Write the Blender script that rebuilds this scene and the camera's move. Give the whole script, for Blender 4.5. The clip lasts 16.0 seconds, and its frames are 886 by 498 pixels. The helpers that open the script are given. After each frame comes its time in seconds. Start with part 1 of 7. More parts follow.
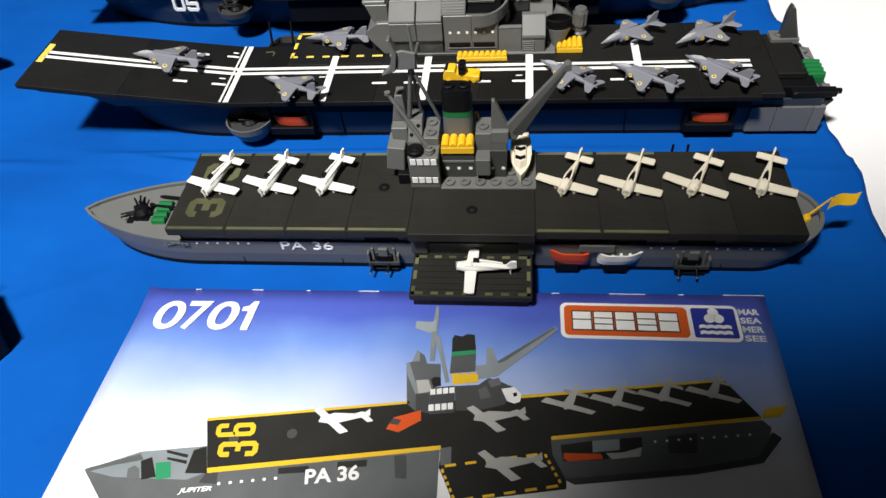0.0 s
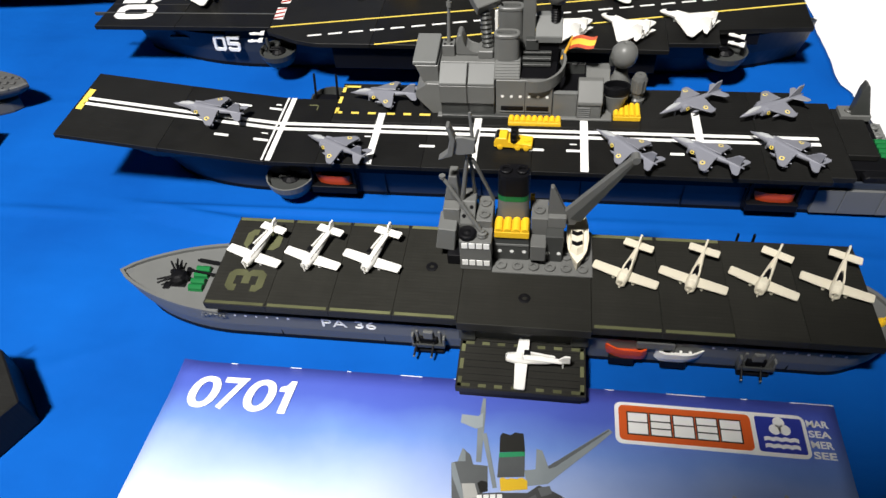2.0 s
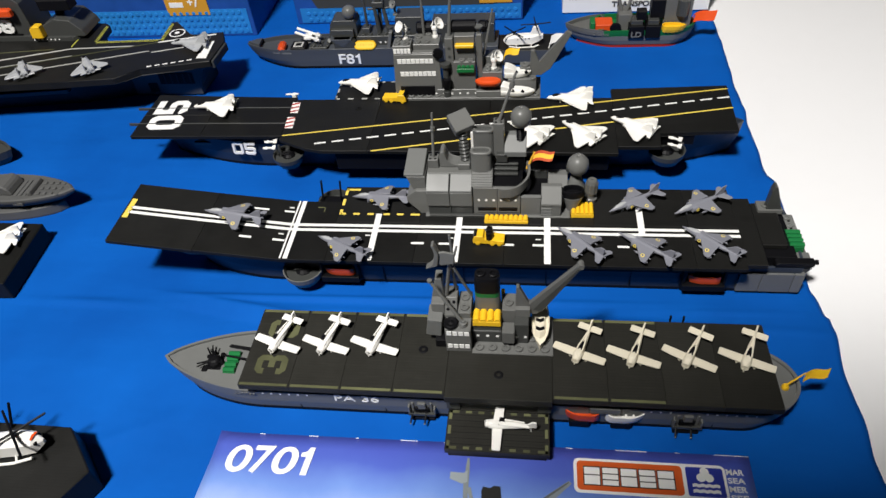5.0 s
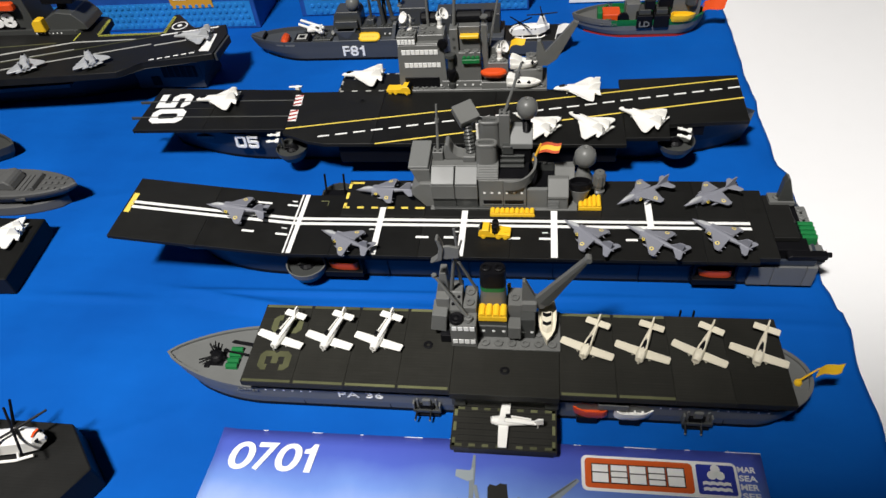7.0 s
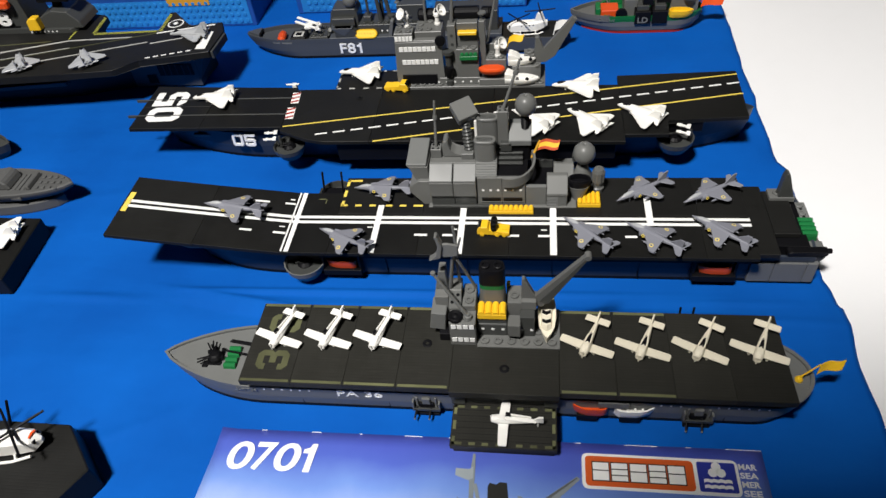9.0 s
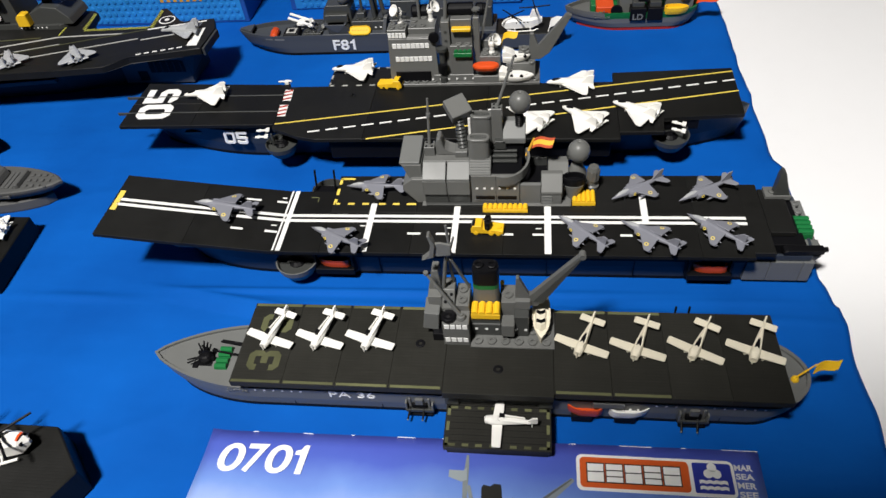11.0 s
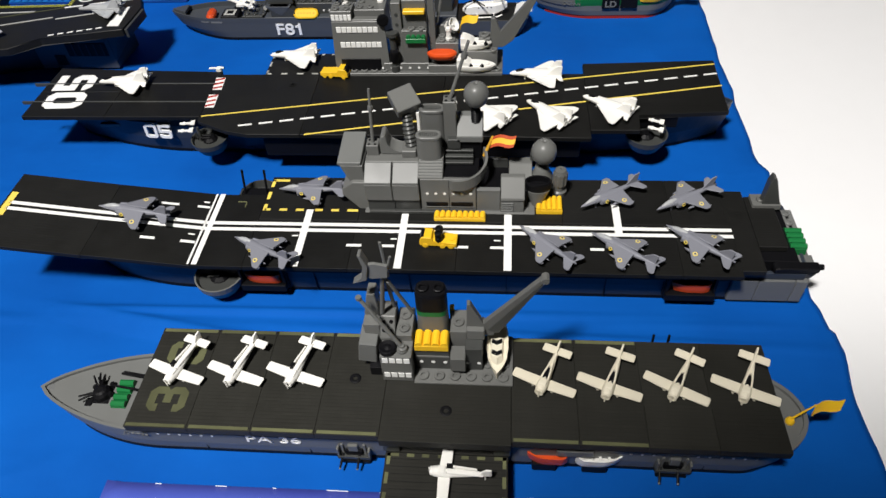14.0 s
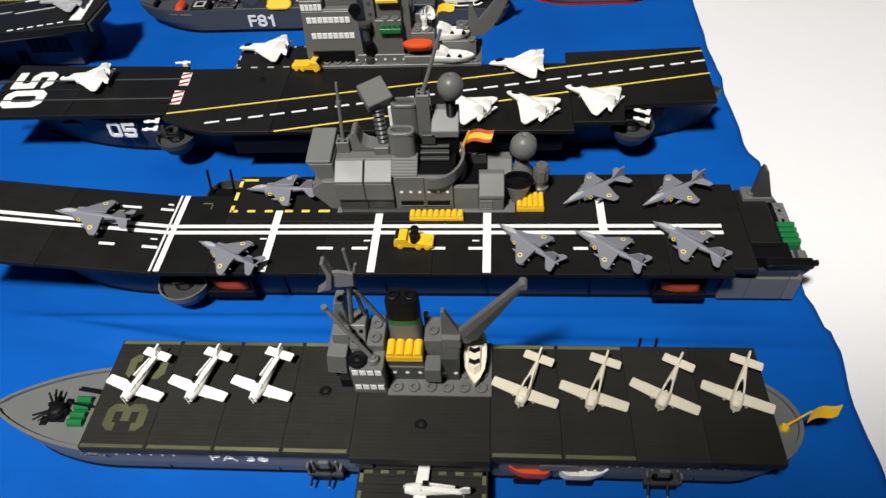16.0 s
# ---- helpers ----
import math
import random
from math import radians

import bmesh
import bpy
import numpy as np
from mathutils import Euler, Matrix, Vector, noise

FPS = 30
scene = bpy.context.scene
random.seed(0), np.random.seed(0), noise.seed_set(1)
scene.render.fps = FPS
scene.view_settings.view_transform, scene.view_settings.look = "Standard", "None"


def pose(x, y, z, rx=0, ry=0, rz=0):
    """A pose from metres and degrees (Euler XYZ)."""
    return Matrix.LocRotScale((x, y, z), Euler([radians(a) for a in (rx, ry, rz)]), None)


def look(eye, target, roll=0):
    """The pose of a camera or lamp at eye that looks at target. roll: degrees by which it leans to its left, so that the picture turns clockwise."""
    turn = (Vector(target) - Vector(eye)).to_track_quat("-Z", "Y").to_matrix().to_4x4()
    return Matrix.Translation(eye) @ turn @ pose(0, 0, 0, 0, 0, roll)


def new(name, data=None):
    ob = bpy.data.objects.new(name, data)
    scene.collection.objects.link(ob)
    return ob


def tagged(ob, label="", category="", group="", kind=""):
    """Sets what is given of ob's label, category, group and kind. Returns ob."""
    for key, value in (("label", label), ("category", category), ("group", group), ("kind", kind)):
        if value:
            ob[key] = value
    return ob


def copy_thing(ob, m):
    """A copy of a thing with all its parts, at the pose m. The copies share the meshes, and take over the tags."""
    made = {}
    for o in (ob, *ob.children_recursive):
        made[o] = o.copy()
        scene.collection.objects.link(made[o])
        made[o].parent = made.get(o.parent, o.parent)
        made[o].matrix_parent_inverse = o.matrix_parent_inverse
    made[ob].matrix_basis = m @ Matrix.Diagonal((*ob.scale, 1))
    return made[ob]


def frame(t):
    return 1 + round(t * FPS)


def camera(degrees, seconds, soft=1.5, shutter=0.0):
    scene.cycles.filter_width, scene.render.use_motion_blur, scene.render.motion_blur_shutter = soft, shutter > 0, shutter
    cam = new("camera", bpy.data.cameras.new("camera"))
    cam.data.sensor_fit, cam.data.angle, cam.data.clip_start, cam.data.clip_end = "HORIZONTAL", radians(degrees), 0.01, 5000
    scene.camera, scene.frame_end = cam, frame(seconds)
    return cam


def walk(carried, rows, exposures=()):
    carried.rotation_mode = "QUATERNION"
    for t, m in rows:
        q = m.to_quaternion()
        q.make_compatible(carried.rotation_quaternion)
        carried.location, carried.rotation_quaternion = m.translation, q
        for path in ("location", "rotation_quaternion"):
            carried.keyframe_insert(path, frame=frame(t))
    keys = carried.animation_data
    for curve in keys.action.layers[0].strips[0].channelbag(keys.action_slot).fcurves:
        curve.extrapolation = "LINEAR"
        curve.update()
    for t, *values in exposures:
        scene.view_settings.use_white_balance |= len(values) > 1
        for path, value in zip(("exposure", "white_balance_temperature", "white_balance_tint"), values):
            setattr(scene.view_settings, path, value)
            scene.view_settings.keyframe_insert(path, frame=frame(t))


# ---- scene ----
cam = camera(66.09, 16.0, 1.5)
# seconds, eye in metres, then yaw, pitch and roll in degrees
ROWS = [
    (0.0, 0.0231, -0.2345, 0.2836, 9.34, -48.22, -6.34),
    (0.5, 0.0241, -0.2314, 0.2822, 9.02, -48.42, -6.04),
    (1.0, 0.0252, -0.2291, 0.2888, 10.43, -47.90, -6.18),
    (1.5, 0.0237, -0.2227, 0.2957, 12.82, -48.05, -5.81),
    (2.0, 0.0027, -0.1934, 0.3007, 11.29, -48.04, -5.43),
    (2.5, -0.0211, -0.1847, 0.3248, 8.69, -46.42, -4.03),
    (3.0, -0.0125, -0.1911, 0.3554, 6.83, -46.12, -3.29),
    (5.5, 0.0180, -0.2277, 0.3822, 10.62, -44.83, -6.49),
    (6.0, 0.0163, -0.2283, 0.3786, 10.23, -45.31, -6.27),
    (6.5, 0.0165, -0.2233, 0.3780, 10.93, -45.27, -6.71),
    (7.0, 0.0172, -0.2190, 0.3766, 11.15, -45.41, -7.01),
    (7.5, 0.0182, -0.2174, 0.3743, 10.63, -45.47, -6.59),
    (8.0, 0.0190, -0.2167, 0.3729, 10.51, -45.74, -6.73),
    (8.5, 0.0166, -0.2173, 0.3753, 11.00, -45.61, -7.18),
    (11.0, 0.0176, -0.2131, 0.3722, 10.53, -45.89, -6.90),
    (11.5, 0.0173, -0.2091, 0.3719, 10.14, -45.95, -6.72),
    (12.0, 0.0175, -0.2014, 0.3687, 10.19, -45.90, -6.50),
    (12.5, 0.0174, -0.1899, 0.3634, 9.31, -45.81, -6.16),
    (13.0, 0.0217, -0.1781, 0.3480, 8.23, -46.18, -5.31),
    (13.5, 0.0249, -0.1690, 0.3416, 7.41, -46.43, -4.69),
    (14.0, 0.0258, -0.1594, 0.3341, 7.17, -46.61, -4.20),
    (14.5, 0.0305, -0.1498, 0.3279, 7.15, -47.27, -4.93),
    (15.0, 0.0318, -0.1454, 0.3209, 6.16, -47.45, -4.12),
    (15.5, 0.0346, -0.1420, 0.3214, 5.86, -47.24, -4.06),
    (16.0, 0.0341, -0.1403, 0.3226, 6.48, -47.42, -4.71),
]
walk(cam, [(t, pose(x, y, z, 90 + pitch, 0, yaw) @ pose(0, 0, 0, 0, 0, roll)) for t, x, y, z, yaw, pitch, roll in ROWS],
     [(0.0, 0.08), (1.5, 0.03), (2.0, 0.25), (2.5, 0.58), (3.0, 0.26), (3.5, 0.05), (5.5, -0.06), (12.0, -0.05), (16.0, -0.08)])

# ---- light: ceiling lamps in a closed white room ----
world = bpy.data.worlds.new("room_world")
scene.world = world
world.use_nodes = True
world.node_tree.nodes["Background"].inputs[0].default_value = (0.9, 0.95, 1.0, 1)
world.node_tree.nodes["Background"].inputs[1].default_value = 0.075


def lamp(name, eye, target, size, watts, colour):
    data = bpy.data.lights.new(name, "AREA")
    data.shape, data.size, data.energy, data.color = "SQUARE", size, watts, colour
    ob = new(name, data)
    ob.matrix_world = look(eye, target)
    return ob


lamp("ceiling_lamp", (-0.42, -0.76, 1.86), (0.0, 0.1, 0), 0.21, 75, (1.0, 0.97, 0.93))
lamp("ceiling_lamp", (-1.9, -0.1, 1.86), (-0.2, 0.15, 0), 0.35, 1.2, (1.0, 0.97, 0.93))

# ---- materials ----
def nodes_of(name):
    m = bpy.data.materials.new(name)
    m.use_nodes = True
    nt = m.node_tree
    return m, nt, nt.nodes["Principled BSDF"]


def plastic(name, rgb, rough=0.35, spread=0.12, bump=0.05, grain=900.0, metal=0.0, gloss=0.3):
    """Moulded plastic: slight colour drift between pieces, fine haze of scuffs and dust."""
    m, nt, b = nodes_of(name)
    co = nt.nodes.new("ShaderNodeTexCoord")
    n1 = nt.nodes.new("ShaderNodeTexNoise")
    n1.inputs["Scale"].default_value, n1.inputs["Detail"].default_value = 60.0, 4.0
    n2 = nt.nodes.new("ShaderNodeTexNoise")
    n2.inputs["Scale"].default_value, n2.inputs["Detail"].default_value = grain, 2.0
    info = nt.nodes.new("ShaderNodeObjectInfo")
    add = nt.nodes.new("ShaderNodeMath")
    add.operation = "ADD"
    mr = nt.nodes.new("ShaderNodeMapRange")
    mr.inputs[1].default_value, mr.inputs[2].default_value = 0.3, 1.5
    mr.inputs[3].default_value, mr.inputs[4].default_value = 1 - spread, 1 + spread
    mul = nt.nodes.new("ShaderNodeVectorMath")
    mul.operation = "SCALE"
    mul.inputs[0].default_value = rgb
    rr = nt.nodes.new("ShaderNodeMapRange")
    rr.inputs[3].default_value, rr.inputs[4].default_value = rough - 0.08, rough + 0.14
    bp = nt.nodes.new("ShaderNodeBump")
    bp.inputs["Strength"].default_value, bp.inputs["Distance"].default_value = bump, 0.0003
    L = nt.links.new
    L(co.outputs["Object"], n1.inputs["Vector"]), L(co.outputs["Object"], n2.inputs["Vector"])
    L(n1.outputs["Fac"], add.inputs[0]), L(info.outputs["Random"], add.inputs[1])
    L(add.outputs[0], mr.inputs[0]), L(mr.outputs[0], mul.inputs["Scale"]), L(mul.outputs[0], b.inputs["Base Color"])
    L(n1.outputs["Fac"], rr.inputs[0]), L(rr.outputs[0], b.inputs["Roughness"])
    L(n2.outputs["Fac"], bp.inputs["Height"]), L(bp.outputs[0], b.inputs["Normal"])
    b.inputs["Specular IOR Level"].default_value = gloss
    b.inputs["Metallic"].default_value = metal
    return m


def ribbed(name, rgb, pitch=0.002, rough=0.5, cross=0.008):
    """Deck plate: fine moulded grooves along the ship and fainter ones across, dulled by dust."""
    m, nt, b = nodes_of(name)
    L = nt.links.new
    co = nt.nodes.new("ShaderNodeTexCoord")
    waves = []
    for axis, step in (("Y", pitch), ("X", cross)):
        w = nt.nodes.new("ShaderNodeTexWave")
        w.wave_type, w.bands_direction, w.wave_profile = "BANDS", axis, "SIN"
        w.inputs["Scale"].default_value = 0.31416 / step
        w.inputs["Distortion"].default_value = 0.0
        pw = nt.nodes.new("ShaderNodeMath")
        pw.operation = "POWER"
        pw.inputs[1].default_value = 6.0 if axis == "Y" else 40.0
        L(co.outputs["Object"], w.inputs["Vector"]), L(w.outputs["Fac"], pw.inputs[0])
        fade = nt.nodes.new("ShaderNodeMath")
        fade.operation = "MULTIPLY"
        fade.inputs[1].default_value = 1.0 if axis == "Y" else 0.45
        L(pw.outputs[0], fade.inputs[0])
        waves.append(fade)
    mx = nt.nodes.new("ShaderNodeMath")
    mx.operation = "MAXIMUM"
    L(waves[0].outputs[0], mx.inputs[0]), L(waves[1].outputs[0], mx.inputs[1])
    n1 = nt.nodes.new("ShaderNodeTexNoise")
    n1.inputs["Scale"].default_value, n1.inputs["Detail"].default_value = 45.0, 6.0
    n1.inputs["Roughness"].default_value = 0.65
    L(co.outputs["Object"], n1.inputs["Vector"])
    info = nt.nodes.new("ShaderNodeObjectInfo")
    add = nt.nodes.new("ShaderNodeMath")
    add.operation = "ADD"
    L(n1.outputs["Fac"], add.inputs[0]), L(info.outputs["Random"], add.inputs[1])
    mr = nt.nodes.new("ShaderNodeMapRange")
    mr.inputs[1].default_value, mr.inputs[2].default_value = 0.3, 1.6
    mr.inputs[3].default_value, mr.inputs[4].default_value = 0.7, 1.35
    L(add.outputs[0], mr.inputs[0])
    groove = nt.nodes.new("ShaderNodeMapRange")
    groove.inputs[3].default_value, groove.inputs[4].default_value = 1.0, 0.84
    L(mx.outputs[0], groove.inputs[0])
    k = nt.nodes.new("ShaderNodeMath")
    k.operation = "MULTIPLY"
    L(mr.outputs[0], k.inputs[0]), L(groove.outputs[0], k.inputs[1])
    streak_map = nt.nodes.new("ShaderNodeMapping")
    streak_map.inputs["Scale"].default_value = (70.0, 900.0, 70.0)
    streak_map.inputs["Rotation"].default_value = (0, 0, 0.03)
    streak = nt.nodes.new("ShaderNodeTexNoise")
    streak.inputs["Scale"].default_value, streak.inputs["Detail"].default_value = 1.0, 3.0
    L(co.outputs["Object"], streak_map.inputs["Vector"]), L(streak_map.outputs[0], streak.inputs["Vector"])
    worn = nt.nodes.new("ShaderNodeMapRange")
    worn.inputs[1].default_value, worn.inputs[2].default_value = 0.52, 0.75
    worn.inputs[3].default_value, worn.inputs[4].default_value = 1.0, 1.22
    L(streak.outputs["Fac"], worn.inputs[0])
    k2 = nt.nodes.new("ShaderNodeMath")
    k2.operation = "MULTIPLY"
    L(k.outputs[0], k2.inputs[0]), L(worn.outputs[0], k2.inputs[1])
    mul = nt.nodes.new("ShaderNodeVectorMath")
    mul.operation = "SCALE"
    mul.inputs[0].default_value = rgb
    L(k2.outputs[0], mul.inputs["Scale"]), L(mul.outputs[0], b.inputs["Base Color"])
    rr = nt.nodes.new("ShaderNodeMapRange")
    rr.inputs[3].default_value, rr.inputs[4].default_value = rough - 0.1, rough + 0.15
    L(n1.outputs["Fac"], rr.inputs[0]), L(rr.outputs[0], b.inputs["Roughness"])
    inv = nt.nodes.new("ShaderNodeMath")
    inv.operation = "SUBTRACT"
    inv.inputs[0].default_value = 1.0
    L(mx.outputs[0], inv.inputs[1])
    bp = nt.nodes.new("ShaderNodeBump")
    b.inputs["Specular IOR Level"].default_value = 0.22
    bp.inputs["Strength"].default_value, bp.inputs["Distance"].default_value = 0.14, 0.0002
    L(inv.outputs[0], bp.inputs["Height"]), L(bp.outputs[0], b.inputs["Normal"])
    return m


def cloth_material():
    m, nt, b = nodes_of("blue_cloth")
    L = nt.links.new
    co = nt.nodes.new("ShaderNodeTexCoord")
    n1 = nt.nodes.new("ShaderNodeTexNoise")
    n1.inputs["Scale"].default_value, n1.inputs["Detail"].default_value = 9.0, 5.0
    ramp = nt.nodes.new("ShaderNodeValToRGB")
    ramp.color_ramp.elements[0].color = (0.001, 0.067, 0.325, 1)
    ramp.color_ramp.elements[1].color = (0.002, 0.096, 0.430, 1)
    ramp.color_ramp.elements[0].position, ramp.color_ramp.elements[1].position = 0.3, 0.7
    n2 = nt.nodes.new("ShaderNodeTexNoise")
    n2.inputs["Scale"].default_value, n2.inputs["Detail"].default_value = 1400.0, 2.0
    mp = nt.nodes.new("ShaderNodeMapping")
    mp.inputs["Scale"].default_value = (9.0, 26.0, 9.0)
    mp.inputs["Rotation"].default_value = (0, 0, 0.2)
    n3 = nt.nodes.new("ShaderNodeTexNoise")
    n3.inputs["Scale"].default_value, n3.inputs["Detail"].default_value = 1.0, 3.0
    b1 = nt.nodes.new("ShaderNodeBump")
    b1.inputs["Strength"].default_value, b1.inputs["Distance"].default_value = 0.16, 0.012
    b2 = nt.nodes.new("ShaderNodeBump")
    b2.inputs["Strength"].default_value, b2.inputs["Distance"].default_value = 0.25, 0.0003
    L(co.outputs["Object"], n1.inputs["Vector"]), L(co.outputs["Object"], n2.inputs["Vector"])
    L(co.outputs["Object"], mp.inputs["Vector"]), L(mp.outputs[0], n3.inputs["Vector"])
    L(n1.outputs["Fac"], ramp.inputs[0]), L(ramp.outputs[0], b.inputs["Base Color"])
    L(n3.outputs["Fac"], b1.inputs["Height"]), L(n2.outputs["Fac"], b2.inputs["Height"])
    L(b1.outputs[0], b2.inputs["Normal"]), L(b2.outputs[0], b.inputs["Normal"])
    b.inputs["Roughness"].default_value = 0.75
    b.inputs["Specular IOR Level"].default_value = 0.08
    return m


def paper_gradient(name, stops, y0, y1, axis=1, rough=0.3):
    """Printed glossy paper: a colour run along one axis of the sheet."""
    m, nt, b = nodes_of(name)
    L = nt.links.new
    co = nt.nodes.new("ShaderNodeTexCoord")
    sep = nt.nodes.new("ShaderNodeSeparateXYZ")
    mr = nt.nodes.new("ShaderNodeMapRange")
    mr.inputs[1].default_value, mr.inputs[2].default_value = y0, y1
    ramp = nt.nodes.new("ShaderNodeValToRGB")
    while len(ramp.color_ramp.elements) < len(stops):
        ramp.color_ramp.elements.new(0.5)
    for e, (p, c) in zip(ramp.color_ramp.elements, stops):
        e.position, e.color = p, (*c, 1)
    n = nt.nodes.new("ShaderNodeTexNoise")
    n.inputs["Scale"].default_value, n.inputs["Detail"].default_value = 25.0, 4.0
    ad = nt.nodes.new("ShaderNodeMath")
    ad.operation = "MULTIPLY_ADD"
    ad.inputs[1].default_value, ad.inputs[2].default_value = 0.12, -0.06
    sm = nt.nodes.new("ShaderNodeMath")
    L(co.outputs["Object"], sep.inputs[0]), L(sep.outputs[axis], mr.inputs[0])
    L(co.outputs["Object"], n.inputs["Vector"]), L(n.outputs["Fac"], ad.inputs[0])
    L(mr.outputs[0], sm.inputs[0]), L(ad.outputs[0], sm.inputs[1])
    L(sm.outputs[0], ramp.inputs[0]), L(ramp.outputs[0], b.inputs["Base Color"])
    bp = nt.nodes.new("ShaderNodeBump")
    bp.inputs["Strength"].default_value, bp.inputs["Distance"].default_value = 0.15, 0.004
    L(n.outputs["Fac"], bp.inputs["Height"]), L(bp.outputs[0], b.inputs["Normal"])
    b.inputs["Roughness"].default_value = rough
    return m


DECK = ribbed("deck_black_plastic", (0.0185, 0.0182, 0.0152))
DECK2 = ribbed("deck_charcoal_plastic", (0.008, 0.008, 0.0075))
GREY = plastic("mid_grey_plastic", (0.118, 0.120, 0.115))
LIGHT = plastic("light_grey_plastic", (0.138, 0.142, 0.138))
DARK = plastic("dark_grey_plastic", (0.045, 0.047, 0.045))
HULL = plastic("slate_hull_plastic", (0.122, 0.126, 0.126), 0.4, 0.08)
NAVY = plastic("navy_grey_hull_plastic", (0.030, 0.037, 0.050), 0.4, 0.08)
SLATE = plastic("slate_grey_frigate_plastic", (0.056, 0.062, 0.071), 0.42, 0.08)
NIGHT = plastic("near_black_hull_plastic", (0.011, 0.013, 0.019), 0.4, 0.1)
STONE = plastic("dull_grey_resin", (0.082, 0.083, 0.082), 0.6, 0.12, 0.12, 500.0)
WORN = plastic("worn_white_print", (0.34, 0.34, 0.32), 0.55, 0.5)
LIME = plastic("yellow_green_print", (0.36, 0.36, 0.06), 0.5, 0.2)
BLACK = plastic("black_plastic", (0.004, 0.004, 0.005), 0.45, gloss=0.15)
CANOPY = plastic("pale_grey_canopy_plastic", (0.36, 0.37, 0.38), 0.25, 0.08)
HARRIER = plastic("blue_grey_plastic", (0.185, 0.19, 0.22), 0.38, 0.08)
WHITE = plastic("white_plastic", (0.78, 0.77, 0.73), 0.35, 0.04)
IVORY = plastic("cream_white_plastic", (0.68, 0.63, 0.50), 0.4, 0.05)
PAINT = plastic("white_paint", (0.80, 0.80, 0.78), 0.5, 0.03)
YELLOW = plastic("yellow_plastic", (0.78, 0.47, 0.02), 0.35, 0.06)
YPAINT = plastic("yellow_paint", (0.76, 0.58, 0.10), 0.5, 0.08)
OLIVE = plastic("faded_olive_print", (0.092, 0.096, 0.046), 0.55, 0.45)
GREEN = plastic("green_plastic", (0.008, 0.13, 0.035), 0.35)
FADED = plastic("faded_red_print", (0.55, 0.085, 0.03), 0.5, 0.2)
GOLD = plastic("amber_print", (0.78, 0.42, 0.04), 0.5, 0.2)
ORANGE = plastic("orange_red_plastic", (0.62, 0.07, 0.012), 0.35)
RED = plastic("red_plastic", (0.36, 0.022, 0.012), 0.4)
CLOTH = cloth_material()
TABLE = plastic("white_tabletop", (0.80, 0.80, 0.81), 0.4, 0.02)
WALLPAINT = plastic("grey_wall_paint", (0.12, 0.12, 0.118), 0.8, 0.04)
FLOORING = plastic("grey_floor", (0.12, 0.11, 0.10), 0.5, 0.1)

# ---- builders: all lengths in millimetres ----
MM = 0.001
ORIGIN = {}
SHIFT = Vector((0, 0, 0))  # set while the pieces of one assembly are built, to seat it on its support


def thing(name, x, y, z, label, category, group="", kind=""):
    ob = new(name)
    ob.empty_display_size = 0.01
    ob.location = (x * MM, y * MM, z * MM)
    ORIGIN[ob] = Vector((x, y, z))
    return tagged(ob, label, category, group, kind)


def seat(x=0.0, y=0.0, z=0.0):
    SHIFT[:] = (x, y, z)


def part(name, bm, material, parent, label=""):
    """Links bm, given in world millimetres, as one mesh under its thing or part."""
    me = bpy.data.meshes.new(name)
    bmesh.ops.recalc_face_normals(bm, faces=bm.faces)
    bm.to_mesh(me)
    bm.free()
    at = ORIGIN[parent]
    me.transform(Matrix.Scale(MM, 4) @ Matrix.Translation(SHIFT - at))
    me.materials.append(material)
    ob = new(name, me)
    ob.parent = parent
    ORIGIN[ob] = at
    return tagged(ob, label)


def solid(name, bm, material, label, category, kind="", group=""):
    """A thing of one single mesh, in world millimetres."""
    me = bpy.data.meshes.new(name)
    bmesh.ops.recalc_face_normals(bm, faces=bm.faces)
    bm.to_mesh(me)
    bm.free()
    me.transform(Matrix.Scale(MM, 4))
    me.materials.append(material)
    return tagged(new(name, me), label, category, group, kind)


def add_box(bm, x0, x1, y0, y1, z0, z1, b=0.35):
    m = Matrix.Translation(((x0 + x1) / 2, (y0 + y1) / 2, (z0 + z1) / 2)) @ Matrix.Diagonal((x1 - x0, y1 - y0, z1 - z0, 1))
    vs = bmesh.ops.create_cube(bm, size=1.0, matrix=m)["verts"]
    if b:
        es = list({e for v in vs for e in v.link_edges})
        bmesh.ops.bevel(bm, geom=es, offset=b, segments=1, affect="EDGES", profile=0.5)
    return bm


def box(x0, x1, y0, y1, z0, z1, b=0.35):
    return add_box(bmesh.new(), x0, x1, y0, y1, z0, z1, b)


def add_prism(bm, pts, a, c, axis="z", b=0.0):
    """A polygon pushed from a to c along an axis; pts hold the other two coordinates in order."""
    def at(p, h):
        return {"z": (p[0], p[1], h), "y": (p[0], h, p[1]), "x": (h, p[0], p[1])}[axis]
    lo = [bm.verts.new(at(p, a)) for p in pts]
    hi = [bm.verts.new(at(p, c)) for p in pts]
    faces = [bm.faces.new(lo), bm.faces.new(hi[::-1])]
    n = len(pts)
    faces += [bm.faces.new((lo[i], lo[(i + 1) % n], hi[(i + 1) % n], hi[i])) for i in range(n)]
    if b:
        es = list({e for f in faces for e in f.edges})
        bmesh.ops.bevel(bm, geom=es, offset=b, segments=1, affect="EDGES", profile=0.5)
    return bm


def prism(pts, a, c, axis="z", b=0.0):
    return add_prism(bmesh.new(), pts, a, c, axis, b)


